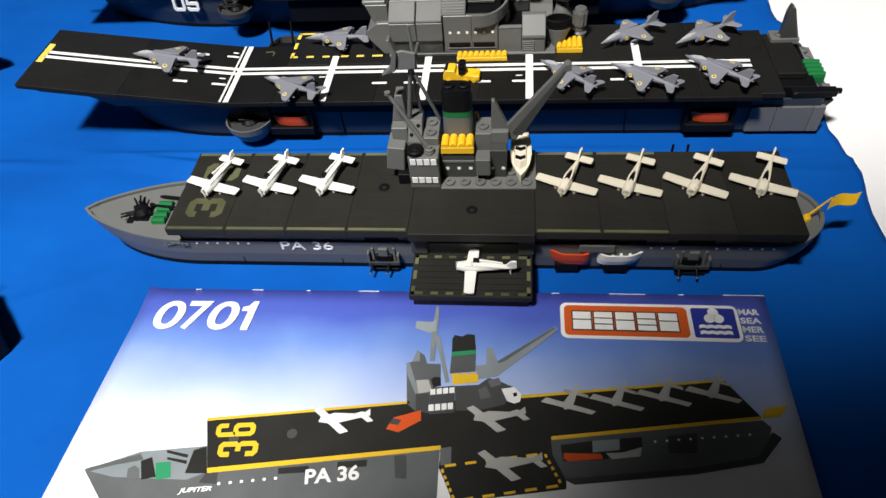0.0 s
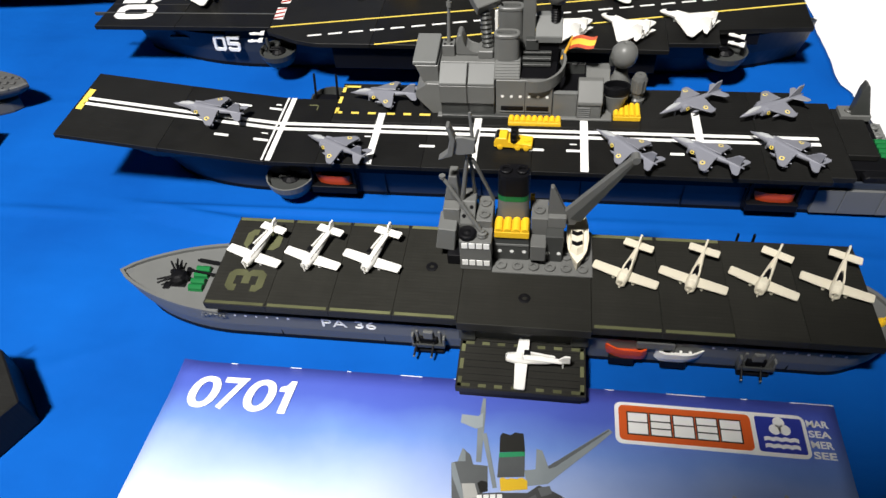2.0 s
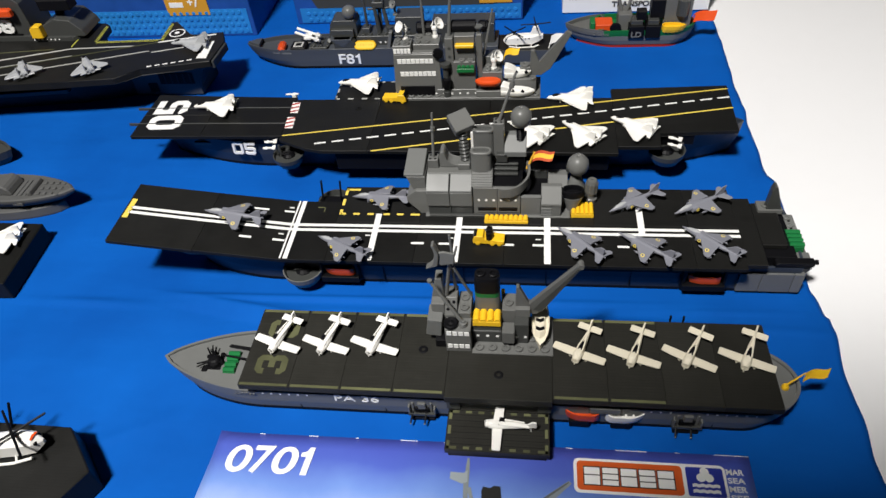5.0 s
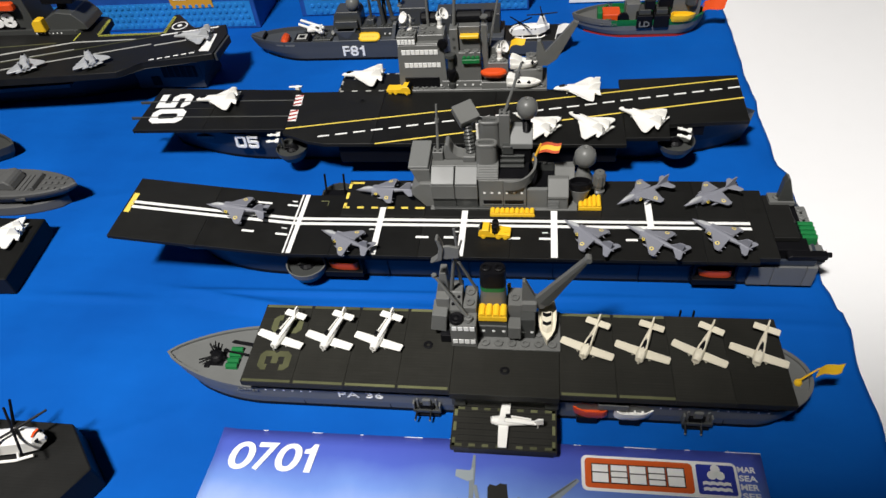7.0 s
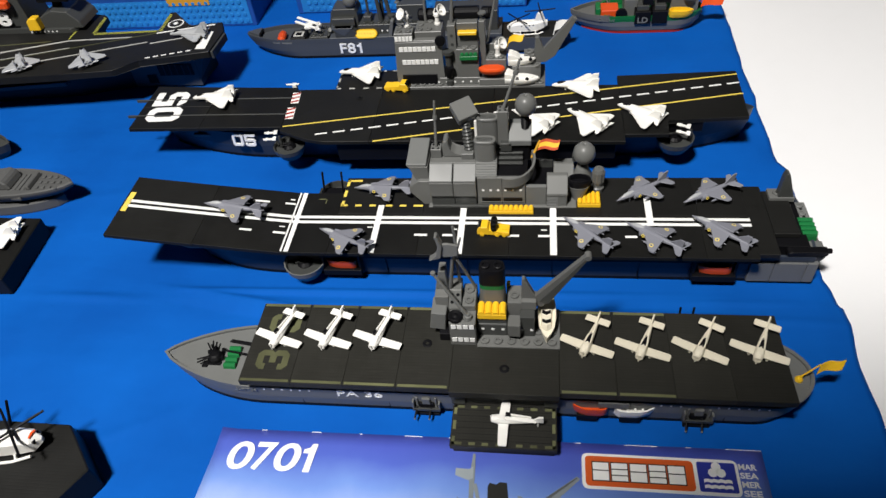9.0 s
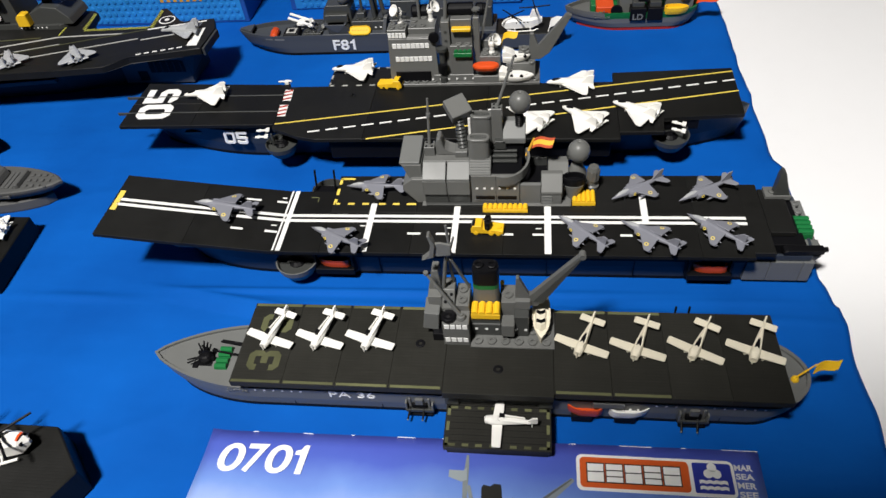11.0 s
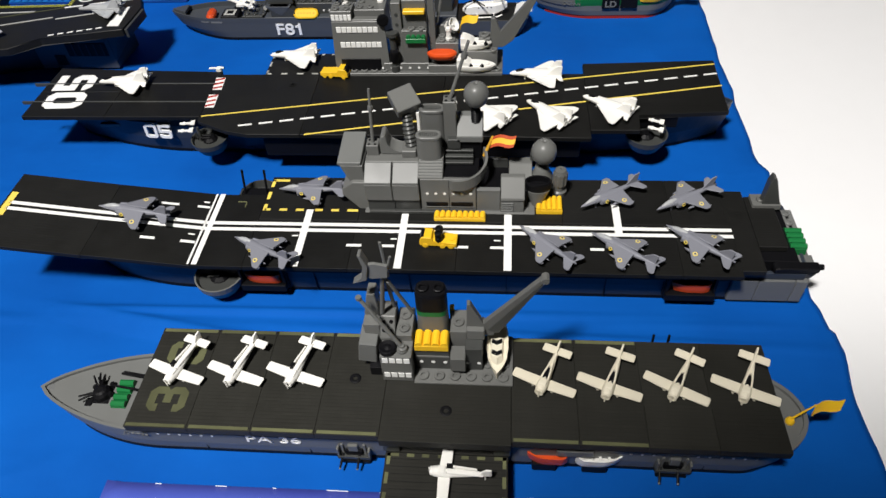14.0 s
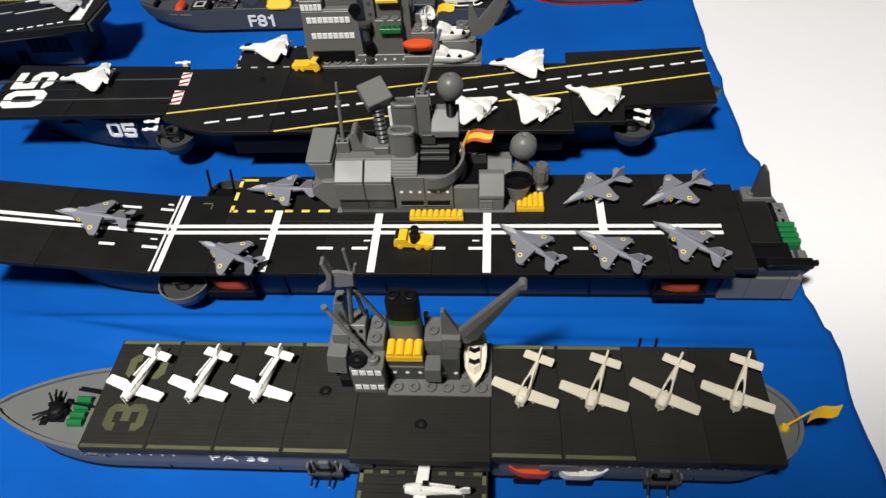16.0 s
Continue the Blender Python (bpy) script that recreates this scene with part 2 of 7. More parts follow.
def add_loft(bm, rings, cap=True):
    rows = [[bm.verts.new(p) for p in r] for r in rings]
    n = len(rows[0])
    for r, s in zip(rows, rows[1:]):
        for i in range(n):
            bm.faces.new((r[i], r[(i + 1) % n], s[(i + 1) % n], s[i]))
    if cap:
        bm.faces.new(rows[0][::-1]), bm.faces.new(rows[-1])
    return bm


def frame_of(d):
    d = Vector(d).normalized()
    u = d.orthogonal().normalized()
    return u, d.cross(u)


def add_tube(bm, p, q, r, r2=None, n=10):
    p, q = Vector(p), Vector(q)
    u, v = frame_of(q - p)
    r2 = r if r2 is None else r2
    ring = lambda c, k: [c + (u * math.cos(a) + v * math.sin(a)) * k for a in [2 * math.pi * i / n for i in range(n)]]
    return add_loft(bm, [ring(p, r), ring(q, r2)])


def tube(p, q, r, r2=None, n=10):
    return add_tube(bmesh.new(), p, q, r, r2, n)


def add_lathe(bm, prof, x, y, z, n=18, way=(0, 0, 1), smooth=False):
    """Turns (radius, height) pairs round an axis through (x, y, z)."""
    d = Vector(way).normalized()
    u, v = frame_of(d)
    c = Vector((x, y, z))
    rings = [[c + d * h + (u * math.cos(2 * math.pi * i / n) + v * math.sin(2 * math.pi * i / n)) * max(r, 0.02) for i in range(n)] for r, h in prof]
    old = set(bm.faces)
    add_loft(bm, rings)
    for f in bm.faces:
        if f not in old and len(f.verts) == 4:
            f.smooth = smooth
    return bm


def lathe(prof, x, y, z, n=18, way=(0, 0, 1), smooth=False):
    return add_lathe(bmesh.new(), prof, x, y, z, n, way, smooth)


RING = [(2.75, 0), (2.75, 1.1), (2.5, 1.35), (1.35, 1.35), (1.15, 1.1), (1.15, 0.3), (0.05, 0.3)]


def add_stud(bm, x, y, z, s=1.0):
    return add_lathe(bm, [(r * s, h * s) for r, h in RING], x, y, z, 16)


def studs(parent, spots, material=None, name="stud", s=1.0):
    for x, y, z in spots:
        part(name, add_stud(bmesh.new(), x, y, z, s), material or GREY, parent)


def lettering(name, body, w, h, m, material, parent, label="", depth=0.12, slant=0.0, bold=0.028):
    """Raised lettering of a width and height in millimetres; m carries it from its own plane into world millimetres."""
    cu = bpy.data.curves.new(name, "FONT")
    cu.body, cu.extrude, cu.shear, cu.resolution_u, cu.offset = body, 0.02, slant, 6, bold
    tmp = new("lettering_curve", cu)
    me = bpy.data.meshes.new_from_object(tmp.evaluated_get(bpy.context.evaluated_depsgraph_get()))
    bpy.data.objects.remove(tmp)
    bpy.data.curves.remove(cu)
    co = np.array([v.co for v in me.vertices])
    lo, hi = co.min(0), co.max(0)
    sx, sy, sz = w / (hi[0] - lo[0]), h / (hi[1] - lo[1]), depth / (hi[2] - lo[2])
    me.transform(Matrix.Diagonal((sx, sy, sz, 1)) @ Matrix.Translation((-lo[0], -lo[1], -lo[2])))
    me.transform(Matrix.Scale(MM, 4) @ Matrix.Translation(SHIFT - ORIGIN[parent]) @ m)
    me.name = name
    me.materials.clear()
    me.materials.append(material)
    ob = new(name, me)
    ob.parent = parent
    ORIGIN[ob] = ORIGIN[parent]
    return tagged(ob, label)


def add_ring(bm, w, h, s, c, y0=0.0, depth=0.2):
    """Octagonal block ring, w wide and h high."""
    def oct_(a, k):
        return [(a + k, y0 + a), (w - a - k, y0 + a), (w - a, y0 + a + k), (w - a, y0 + h - a - k), (w - a - k, y0 + h - a), (a + k, y0 + h - a), (a, y0 + h - a - k), (a, y0 + a + k)]
    o, i = oct_(0.0, c), oct_(s, c * 0.45)
    rings = [[(x, y, 0) for x, y in o], [(x, y, depth) for x, y in o], [(x, y, depth) for x, y in i], [(x, y, 0) for x, y in i]]
    return add_loft(bm, rings, False)


def block_digit(name, ch, w, h, s, m, material, parent, label="", depth=0.2, slant=0.0):
    """A square-cut stencil digit with chamfered corners."""
    c, k, bm = s * 0.7, h / 2, bmesh.new()
    if ch == "0":
        add_ring(bm, w, h, s, c, 0.0, depth)
    elif ch == "6":
        add_ring(bm, w, k + s / 2, s, c, 0.0, depth)
        add_prism(bm, [(0, k), (0, h - c), (c, h), (w - c, h), (w, h - c), (w, h * 0.7), (w - s, h * 0.7), (w - s, h - s), (s, h - s), (s, k)], 0, depth)
    elif ch == "5":
        add_prism(bm, [(0, h), (w, h), (w, h - s), (s, h - s), (s, k + s / 2), (w - c, k + s / 2), (w, k + s / 2 - c), (w, c), (w - c, 0), (c, 0), (0, c), (0, h * 0.24), (s, h * 0.24), (s, s), (w - s, s), (w - s, k - s / 2), (0, k - s / 2)], 0, depth)
    elif ch == "3":
        add_prism(bm, [(0, h * 0.7), (0, h - c), (c, h), (w - c, h), (w, h - c), (w, k + c * 0.6), (w - c * 0.6, k), (w, k - c * 0.6), (w, c), (w - c, 0), (c, 0), (0, c), (0, h * 0.3), (s, h * 0.3), (s, s), (w - s, s), (w - s, k - s / 2), (w * 0.35, k - s / 2), (w * 0.35, k + s / 2), (w - s, k + s / 2), (w - s, h - s), (s, h - s), (s, h * 0.7)], 0, depth)
    else:
        add_prism(bm, [(w - s, 0), (w, 0), (w, h), (w - s * 0.75, h), (w - s * 1.1, h - s * 0.7), (0, h - s * 0.95), (0, h - s * 1.6), (w - s, h - s * 1.6)], 0, depth)
    shear = Matrix(((1, slant, 0, 0), (0, 1, 0, 0), (0, 0, 1, 0), (0, 0, 0, 1)))
    bmesh.ops.transform(bm, matrix=m @ shear, verts=bm.verts)
    return part(name, bm, material, parent, label)


def upright(x, y, z, turn=0.0):
    """The plane of a side wall that faces the table's front edge."""
    return Matrix.Translation((x, y, z)) @ Matrix.Rotation(radians(turn), 4, "Z") @ Matrix.Rotation(radians(90), 4, "X")


def flat(x, y, z, turn=0.0):
    return Matrix.Translation((x, y, z)) @ Matrix.Rotation(radians(turn), 4, "Z")


def outline(xb, xs, yc, hw, lb, ls, pb=0.85, ps=0.5, n=14):
    """A hull's plan: pointed bow at xb, rounded stern at xs."""
    pts = []
    for i in range(n + 1):
        s = i / n
        pts.append((xb + (lb if xb < xs else -lb) * s, hw * math.sin(math.pi / 2 * s) ** pb))
    for i in range(n, -1, -1):
        s = (i / n) ** 1.6
        pts.append((xs + (-ls if xb < xs else ls) * s, hw * math.sin(math.pi / 2 * s) ** ps if i else 0.0))
    near = [(x, yc - h) for x, h in pts]
    far = [(x, yc + h) for x, h in pts[1:-1]][::-1]
    return near + far


def hull_mesh(lower, upper, z0, z1, wall, floor):
    """Outer shell between two plans, a rim, and a well sunk to the floor."""
    cx = sum(p[0] for p in upper) / len(upper)
    cy = sum(p[1] for p in upper) / len(upper)
    wx = max(p[0] for p in upper) - min(p[0] for p in upper)
    wy = max(p[1] for p in upper) - min(p[1] for p in upper)
    kx, ky = 1 - 2.6 * wall / wx, 1 - 2 * wall / wy
    inner = [(cx + (x - cx) * kx, cy + (y - cy) * ky) for x, y in upper]
    mid = [((a[0] * 0.35 + c[0] * 0.65), (a[1] * 0.3 + c[1] * 0.7)) for a, c in zip(lower, upper)]
    bm = bmesh.new()
    rings = [[(x, y, z0) for x, y in lower], [(x, y, z0 + (z1 - z0) * 0.45) for x, y in mid], [(x, y, z1) for x, y in upper],
             [(x, y, z1) for x, y in inner], [(x, y, floor) for x, y in inner]]
    return add_loft(bm, rings)


# ---- the room and the table ----
def room():
    for name, x0, x1, y0, y1 in (("wall_west", -3.1, -3.0, -3.1, 3.6), ("wall_east", 3.0, 3.1, -3.1, 3.6), ("wall_south", -3.0, 3.0, -3.1, -3.0), ("wall_north", -3.0, 3.0, 3.5, 3.6)):
        solid(name, box(x0 * 1000, x1 * 1000, y0 * 1000, y1 * 1000, -750, 1950, 0), WALLPAINT, "plain grey painted wall of the hall", "wall", "structure")
    solid("floor", box(-3100, 3100, -3100, 3600, -850, -750, 0), FLOORING, "plain grey-brown floor under the table", "floor", "structure")
    solid("ceiling", box(-3100, 3100, -3100, 3600, 1950, 2050, 0), WALLPAINT, "plain grey ceiling", "ceiling", "structure")


    # Added wall, never in view: blocks the lamp to darken the near right.
    solid("wall_partition", box(-175, 3000, -400, -360, -750, 922, 0), WALLPAINT, "added unseen half-height wall that shades the table's near right side", "wall", "structure")


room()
table = thing("table", 0, 100, -750, "long table with a white top under the blue cloth", "table")
part("tabletop", box(-1300, 700, -330, 950, -33, -3, 2), TABLE, table)
for lx, ly in ((-1240, -270), (640, -270), (-1240, 890), (640, 890)):
    part("leg", box(lx - 25, lx + 25, ly - 25, ly + 25, -750, -33, 2), GREY, table)


EDGE_Y = (-310, -60, -9, 18, 47, 79, 94, 96, 111, 119, 133, 170, 204, 238, 248, 279, 304, 347, 350, 395, 468, 519, 900)
EDGE_X = (221, 219, 218.4, 219.2, 219, 221.6, 222, 219.6, 218.2, 215.8, 216.6, 218, 218.4, 219, 214.6, 214.8, 213.4, 216.6, 215, 215, 217.4, 217, 217)


def tablecloth():
    """Blue sheet: shallow creases, a wavy cut edge on one side."""
    bm = bmesh.new()
    ys = np.concatenate([np.linspace(-310, -120, 30)[:-1], np.linspace(-120, 330, 300)[:-1], np.linspace(330, 890, 90)])
    xs = np.concatenate([np.linspace(-1150, -450, 60)[:-1], np.linspace(-450, 0, 150)])
    grid = []
    for y in ys:
        edge = float(np.interp(y, EDGE_Y, EDGE_X)) + 0.35 * math.sin(y / 11.0) + 0.25 * math.sin(y / 5.3)
        row = []
        for i, u in enumerate(xs):
            x = -1150 + (edge + 1150) * (u + 1150) / 1150
            z = -0.9 + 0.9 * noise.noise(Vector((x * 0.004, y * 0.012, 0.0)))
            z += 1.9 * math.exp(-(((y - 87 + 0.02 * (x + 300)) / 4.0) ** 2)) * math.exp(-(((x + 320) / 40.0) ** 2))
            hi, lo = 102 - 0.168 * (x + 276), 84 - 0.184 * (x + 252)
            rise = (y - lo) / (hi - lo) if y < hi else math.exp(-(y - hi) / 3.5)
            z += 3.6 * max(0.0, rise) / (1 + math.exp(-(x + 250) / 12.0)) / (1 + math.exp((x + 60) / 40.0))
            z += 2.2 * math.exp(-(((y - 97 - 0.01 * (x + 170)) / 2.6) ** 2)) / (1 + math.exp(-(x + 232) / 10.0)) / (1 + math.exp((x - 60) / 40.0))
            z += 2.2 * math.exp(-(((y - 84 + 0.02 * x) / 3.4) ** 2)) * math.exp(-(((x - 40) / 150.0) ** 2))
            z += 0.8 * math.exp(-(((y - 93 - 0.015 * x) / 2.4) ** 2)) * math.exp(-(((x - 150) / 60.0) ** 2))
            z += 0.9 * math.exp(-(((y + 60 - 0.5 * (x + 320)) / 5.0) ** 2)) * (1 / (1 + math.exp((x + 230) / 12.0)))
            z += 0.9 * math.exp(-(((y - 220 - 0.25 * (x + 300)) / 5.0) ** 2)) * (1 / (1 + math.exp((x + 330) / 12.0)))
            z += 3.2 * noise.noise(Vector((x * 0.009, y * 0.022, 3.0))) / (1 + math.exp((x + 330) / 22.0)) / (1 + math.exp((y - 70) / 8.0))
            if x > edge - 14:
                z += -1.0 * (1 - (edge - x) / 14.0) + 0.9 * math.sin(y / 9.0) * (1 - (edge - x) / 14.0)
            row.append(bm.verts.new((x, y, min(z, 5.0) - 0.25)))
        grid.append(row)
    for a, c in zip(grid, grid[1:]):
        for i in range(len(a) - 1):
            f = bm.faces.new((a[i], a[i + 1], c[i + 1], c[i]))
            f.smooth = True
    ob = solid("tablecloth", bm, CLOTH, "creased royal blue cloth spread over the white table", "tablecloth")
    sol = ob.modifiers.new("thickness", "SOLIDIFY")
    sol.thickness, sol.offset = 0.0006, -1
    return ob


tablecloth()

# ---- small aircraft ----
def ellipse_ring(y, cx, cz, rx, rz, n=12):
    return [(cx + rx * math.cos(2 * math.pi * i / n), y, cz + rz * math.sin(2 * math.pi * i / n)) for i in range(n)]


def prop_plane(material, label, whole=True, raised=False):
    """White low-wing propeller plane, nose towards -y, wheels at z = 0."""
    ob = thing("propeller_plane", 0, 0, 0, label, "toy plane", "toy planes on the grey carrier")
    bm = bmesh.new()
    add_loft(bm, [ellipse_ring(y, 0, z, rx, rz) for y, z, rx, rz in ((-4.0, 4.0, 0.9, 0.9), (-3.5, 4.0, 2.2, 2.2), (-2.6, 4.0, 2.6, 2.6), (-0.4, 4.0, 2.9, 2.7), (2.6, 4.0, 2.8, 2.5), (5.4, 3.8, 2.5, 2.2), (8, 4.0, 2.2, 2.1), (14, 4.5, 1.7, 1.8), (20, 4.8, 0.9, 1.3), (25.4, 5.0, 0.55, 0.9))])
    for f in bm.faces:
        f.smooth = True
    part("fuselage", bm, material, ob)
    part("spinner", lathe([(2.3, -0.6), (2.3, 0.5), (1.5, 0.7), (1.2, 0.1), (0.5, 0.1), (0.45, 1.2), (0.0, 1.3)], 0, -3.9, 4.0, 14, (0, -1, 0)), material, ob)
    for sgn in (-1, 1):
        bm = prism([(sgn * 1.5, -0.5), (sgn * 16.0, 0.5), (sgn * 16.4, 1.0), (sgn * 16.4, 5.0), (sgn * 15.9, 5.6), (sgn * 1.5, 5.6)], 2.3, 3.3, "z", 0.25)
        part("wing", bm, material, ob)
        part("landing_gear", tube((sgn * 5, 1.2, 0), (sgn * 5, 1.2, 2.8), 0.8), material, ob)
    if whole:
        part("tailplane", prism([(-7.3, 19.8), (7.3, 19.8), (7.5, 20.4), (7.5, 23.8), (7.1, 24.4), (-7.1, 24.4), (-7.5, 23.8), (-7.5, 20.4)], 4.7, 5.6, "z", 0.2), material, ob)
    part("fin", prism([(18.8, 5.2), (22.8, 9.8), (25.6, 10.0), (25.8, 4.8)], -0.5, 0.5, "x", 0.2), material, ob)
    part("tail_wheel", tube((0, 22.5, 0), (0, 22.5, 4.8), 0.45), material, ob)
    # Solid black inlay stands for the shade inside the open cockpit.
    part("cockpit_opening", prism([(-1.5, 3.4), (1.5, 3.4), (1.3, 5.6), (0.3, 11.5), (-0.3, 11.5), (-1.3, 5.6)], 4.6, 6.15, "z", 0.05), BLACK, ob, "black inlay standing for the shaded open cockpit")
    part("cowl_step", prism([(-1.4, 6.0), (-0.2, 6.8), (3.0, 6.8), (3.4, 5.6)], -1.9, 1.9, "x", 0.3), material, ob)
    if raised:
        part("canopy_flap", prism([(5.4, 5.2), (5.6, 7.6), (6.8, 7.9), (18.5, 6.4), (18.5, 5.2)], -2.1, -1.2, "x", 0.15), material, ob, "lifted canopy piece")
        part("cockpit_notch", box(-2.9, -0.9, 3.6, 6.8, 4.2, 7.9, 0.2), BLACK, ob, "black mark behind the wing")
        part("spine", prism([(3.2, 5.0), (3.8, 6.7), (20, 6.5), (22, 5.2)], -0.9, 1.7, "x", 0.4), material, ob)
    else:
        for sgn in (-1, 1):
            part("canopy_rail", add_loft(bmesh.new(), [[(sgn * a + d, y, z + e) for d, e in ((-0.42, -1.0), (0.42, -1.0), (0.42, 0.6), (-0.42, 0.6))] for a, y, z in ((1.75, 3.2, 6.0), (1.55, 6.4, 6.3), (0.35, 14.5, 6.2))]), material, ob)
    for dz in (-1, 1):
        part("propeller_blade", prism([(-0.45, 4 + dz * 0.5), (0.45, 4 + dz * 0.5), (0.35, 4 + dz * 2.9), (-0.35, 4 + dz * 2.9)], -5.1, -4.7, "y"), material, ob)
    return ob


def place(ob, x, y, z, turn, tip=0.0):
    return copy_thing(ob, pose(x * MM, y * MM, z * MM, tip, 0, turn))


def jump_jet():
    """Blue-grey swept-wing jump jet, nose towards -y."""
    ob = thing("jump_jet", 0, 0, 0, "blue-grey toy jump jet with yellow ringed roundels", "toy jet", "toy jump jets on the ski-jump carrier")
    bm = bmesh.new()
    add_loft(bm, [ellipse_ring(y, 0, z, rx, rz) for y, z, rx, rz in ((-25, 6.0, 0.25, 0.25), (-21, 6.2, 1.3, 1.2), (-16, 6.6, 2.2, 2.1), (-11, 6.8, 3.0, 2.8), (-7, 6.6, 4.0, 2.9), (0, 6.6, 3.4, 2.6), (7, 6.8, 2.2, 2.0), (14, 7.2, 1.5, 1.5), (20, 7.6, 1.0, 1.0), (25, 7.8, 0.4, 0.4))])
    for f in bm.faces:
        f.smooth = True
    part("fuselage", bm, HARRIER, ob)
    part("canopy", add_loft(bmesh.new(), [ellipse_ring(y, 0, z, rx, rz, 10) for y, z, rx, rz in ((-21.5, 6.9, 0.3, 0.3), (-18, 7.7, 1.4, 1.3), (-13.8, 8.5, 1.8, 1.5), (-10, 8.9, 1.2, 0.8), (-8.0, 8.9, 0.2, 0.2))]), CANOPY, ob, "pale grey canopy")
    for s in (-1, 1):
        bm = prism([(s * 1.8, -7.6), (s * 4.0, -6.6), (s * 14.6, 3.6), (s * 15.4, 5.0), (s * 15.2, 8.0), (s * 13.6, 8.6), (s * 5.0, 7.6), (s * 1.8, 8.4)], 8.0, 9.1, "z", 0.3)
        for v in bm.verts:
            v.co.z -= 0.2 * max(0.0, abs(v.co.x) - 2.0)
        wing = part("wing", bm, HARRIER, ob)
        part("roundel", lathe([(1.6, 0), (1.6, 0.12), (0, 0.12)], s * 10.6, 3.4, 7.38, 16, (s * 0.2, 0, 1)), YPAINT, wing, "yellow ring roundel")
        part("roundel_centre", lathe([(1.0, 0), (1.0, 0.22), (0, 0.22)], s * 10.6, 3.4, 7.38, 14, (s * 0.2, 0, 1)), CANOPY, wing)
        part("roundel_dot", lathe([(0.55, 0), (0.55, 0.3), (0, 0.3)], s * 10.6, 3.4, 7.38, 10, (s * 0.2, 0, 1)), DARK, wing)
        part("intake", add_loft(bmesh.new(), [ellipse_ring(y, s * x, 6.4, rx, rz, 12) for y, x, rx, rz in ((-10.5, 3.2, 1.6, 2.3), (-7, 3.6, 1.7, 2.5), (0, 3.4, 1.2, 2.0), (5, 2.6, 0.6, 1.0))]), HARRIER, ob)
        badge = part("intake_roundel", lathe([(1.3, 0), (1.3, 0.1), (0, 0.1)], s * 5.2, -6.8, 6.6, 14, (s, 0, 0.25)), YPAINT, ob, "yellow ring roundel")
        part("roundel_dot", lathe([(0.6, 0), (0.6, 0.22), (0, 0.22)], s * 5.2, -6.8, 6.6, 10, (s, 0, 0.25)), DARK, badge)
        part("drop_tank", add_loft(bmesh.new(), [ellipse_ring(y, s * 8.2, 4.9, r, r, 10) for y, r in ((-5.5, 0.1), (-3, 0.8), (2, 0.95), (7, 0.7), (9.5, 0.15))]), HARRIER, ob)
        part("pylon", box(s * 8.2 - 0.35, s * 8.2 + 0.35, -1, 4, 5.2, 7.4, 0), HARRIER, ob)
        part("tailplane", prism([(s * 0.5, 15.2), (s * 1.4, 15.4), (s * 8.2, 21.6), (s * 8.4, 24.4), (s * 7.0, 25.2), (s * 0.5, 23.0)], 7.3, 8.0, "z", 0.2), HARRIER, ob)
        part("outrigger", tube((s * 13.6, 7.0, 3.4), (s * 13.6, 9.4, 6.2), 0.4), HARRIER, ob)
    part("fin", prism([(12.0, 8.2), (19.6, 15.2), (23.4, 15.6), (22.2, 8.0)], -0.45, 0.45, "x", 0.2), HARRIER, ob)
    part("nose_wheel", tube((0, -12, 0), (0, -12, 5), 0.7), HARRIER, ob)
    part("main_wheel", tube((0, 5, 0), (0, 5, 5.2), 0.9), HARRIER, ob)
    return ob


def delta_jet(material=None, label="white moulded toy delta-wing fighter with dark canopy"):
    """White delta-wing jet with twin fins and nozzles, nose towards -y."""
    material = material or WHITE
    ob = thing("delta_jet", 0, 0, 0, label, "toy jet", "white toy jets")
    bm = bmesh.new()
    add_loft(bm, [ellipse_ring(y, 0, z, rx, rz, 10) for y, z, rx, rz in ((-20.5, 4.4, 0.5, 0.6), (-18.5, 4.8, 1.7, 1.5), (-13.5, 5.3, 2.7, 2.3), (-8, 5.5, 3.5, 2.8), (0, 5.2, 4.6, 2.8), (10, 5.2, 5.0, 2.8), (17, 5.2, 4.4, 2.4))])
    part("fuselage", bm, material, ob)
    part("canopy", add_loft(bmesh.new(), [ellipse_ring(y, 0, z, rx, rz, 10) for y, z, rx, rz in ((-17.0, 6.0, 0.2, 0.2), (-15, 6.9, 1.5, 1.2), (-12, 7.6, 1.7, 1.1), (-9.0, 7.9, 0.5, 0.3))]), BLACK, ob, "dark canopy patch")
    for s in (-1, 1):
        part("wing", prism([(s * 1.5, -9.0), (s * 4.2, -7.0), (s * 7.0, -2.5), (s * 17.8, 9.0), (s * 18.4, 12.6), (s * 16.5, 13.6), (s * 1.5, 14.5)], 3.6, 4.8, "z", 0.3), material, ob)
        part("nozzle", lathe([(2.0, 0), (2.0, 2.6), (1.3, 2.6), (1.2, 1.2), (0, 1.2)], s * 2.2, 15.8, 5.0, 12, (0, 1, 0)), material, ob)
        part("fin", prism([(7, 6.5), (14, 13.2), (18.5, 13.6), (18, 6.0)], s * 3.9 - 0.5, s * 3.9 + 0.5, "x", 0.2), material, ob)
        part("tailplane", prism([(s * 3.6, 12.5), (s * 9.6, 16.8), (s * 10, 19.4), (s * 3.6, 18.4)], 4.2, 5.0, "z", 0.2), material, ob)
    part("wheel", tube((0, -9, 0), (0, -9, 4), 0.8), material, ob)
    part("wheel", tube((0, 7, 0), (0, 7, 4), 1.2), material, ob)
    return ob


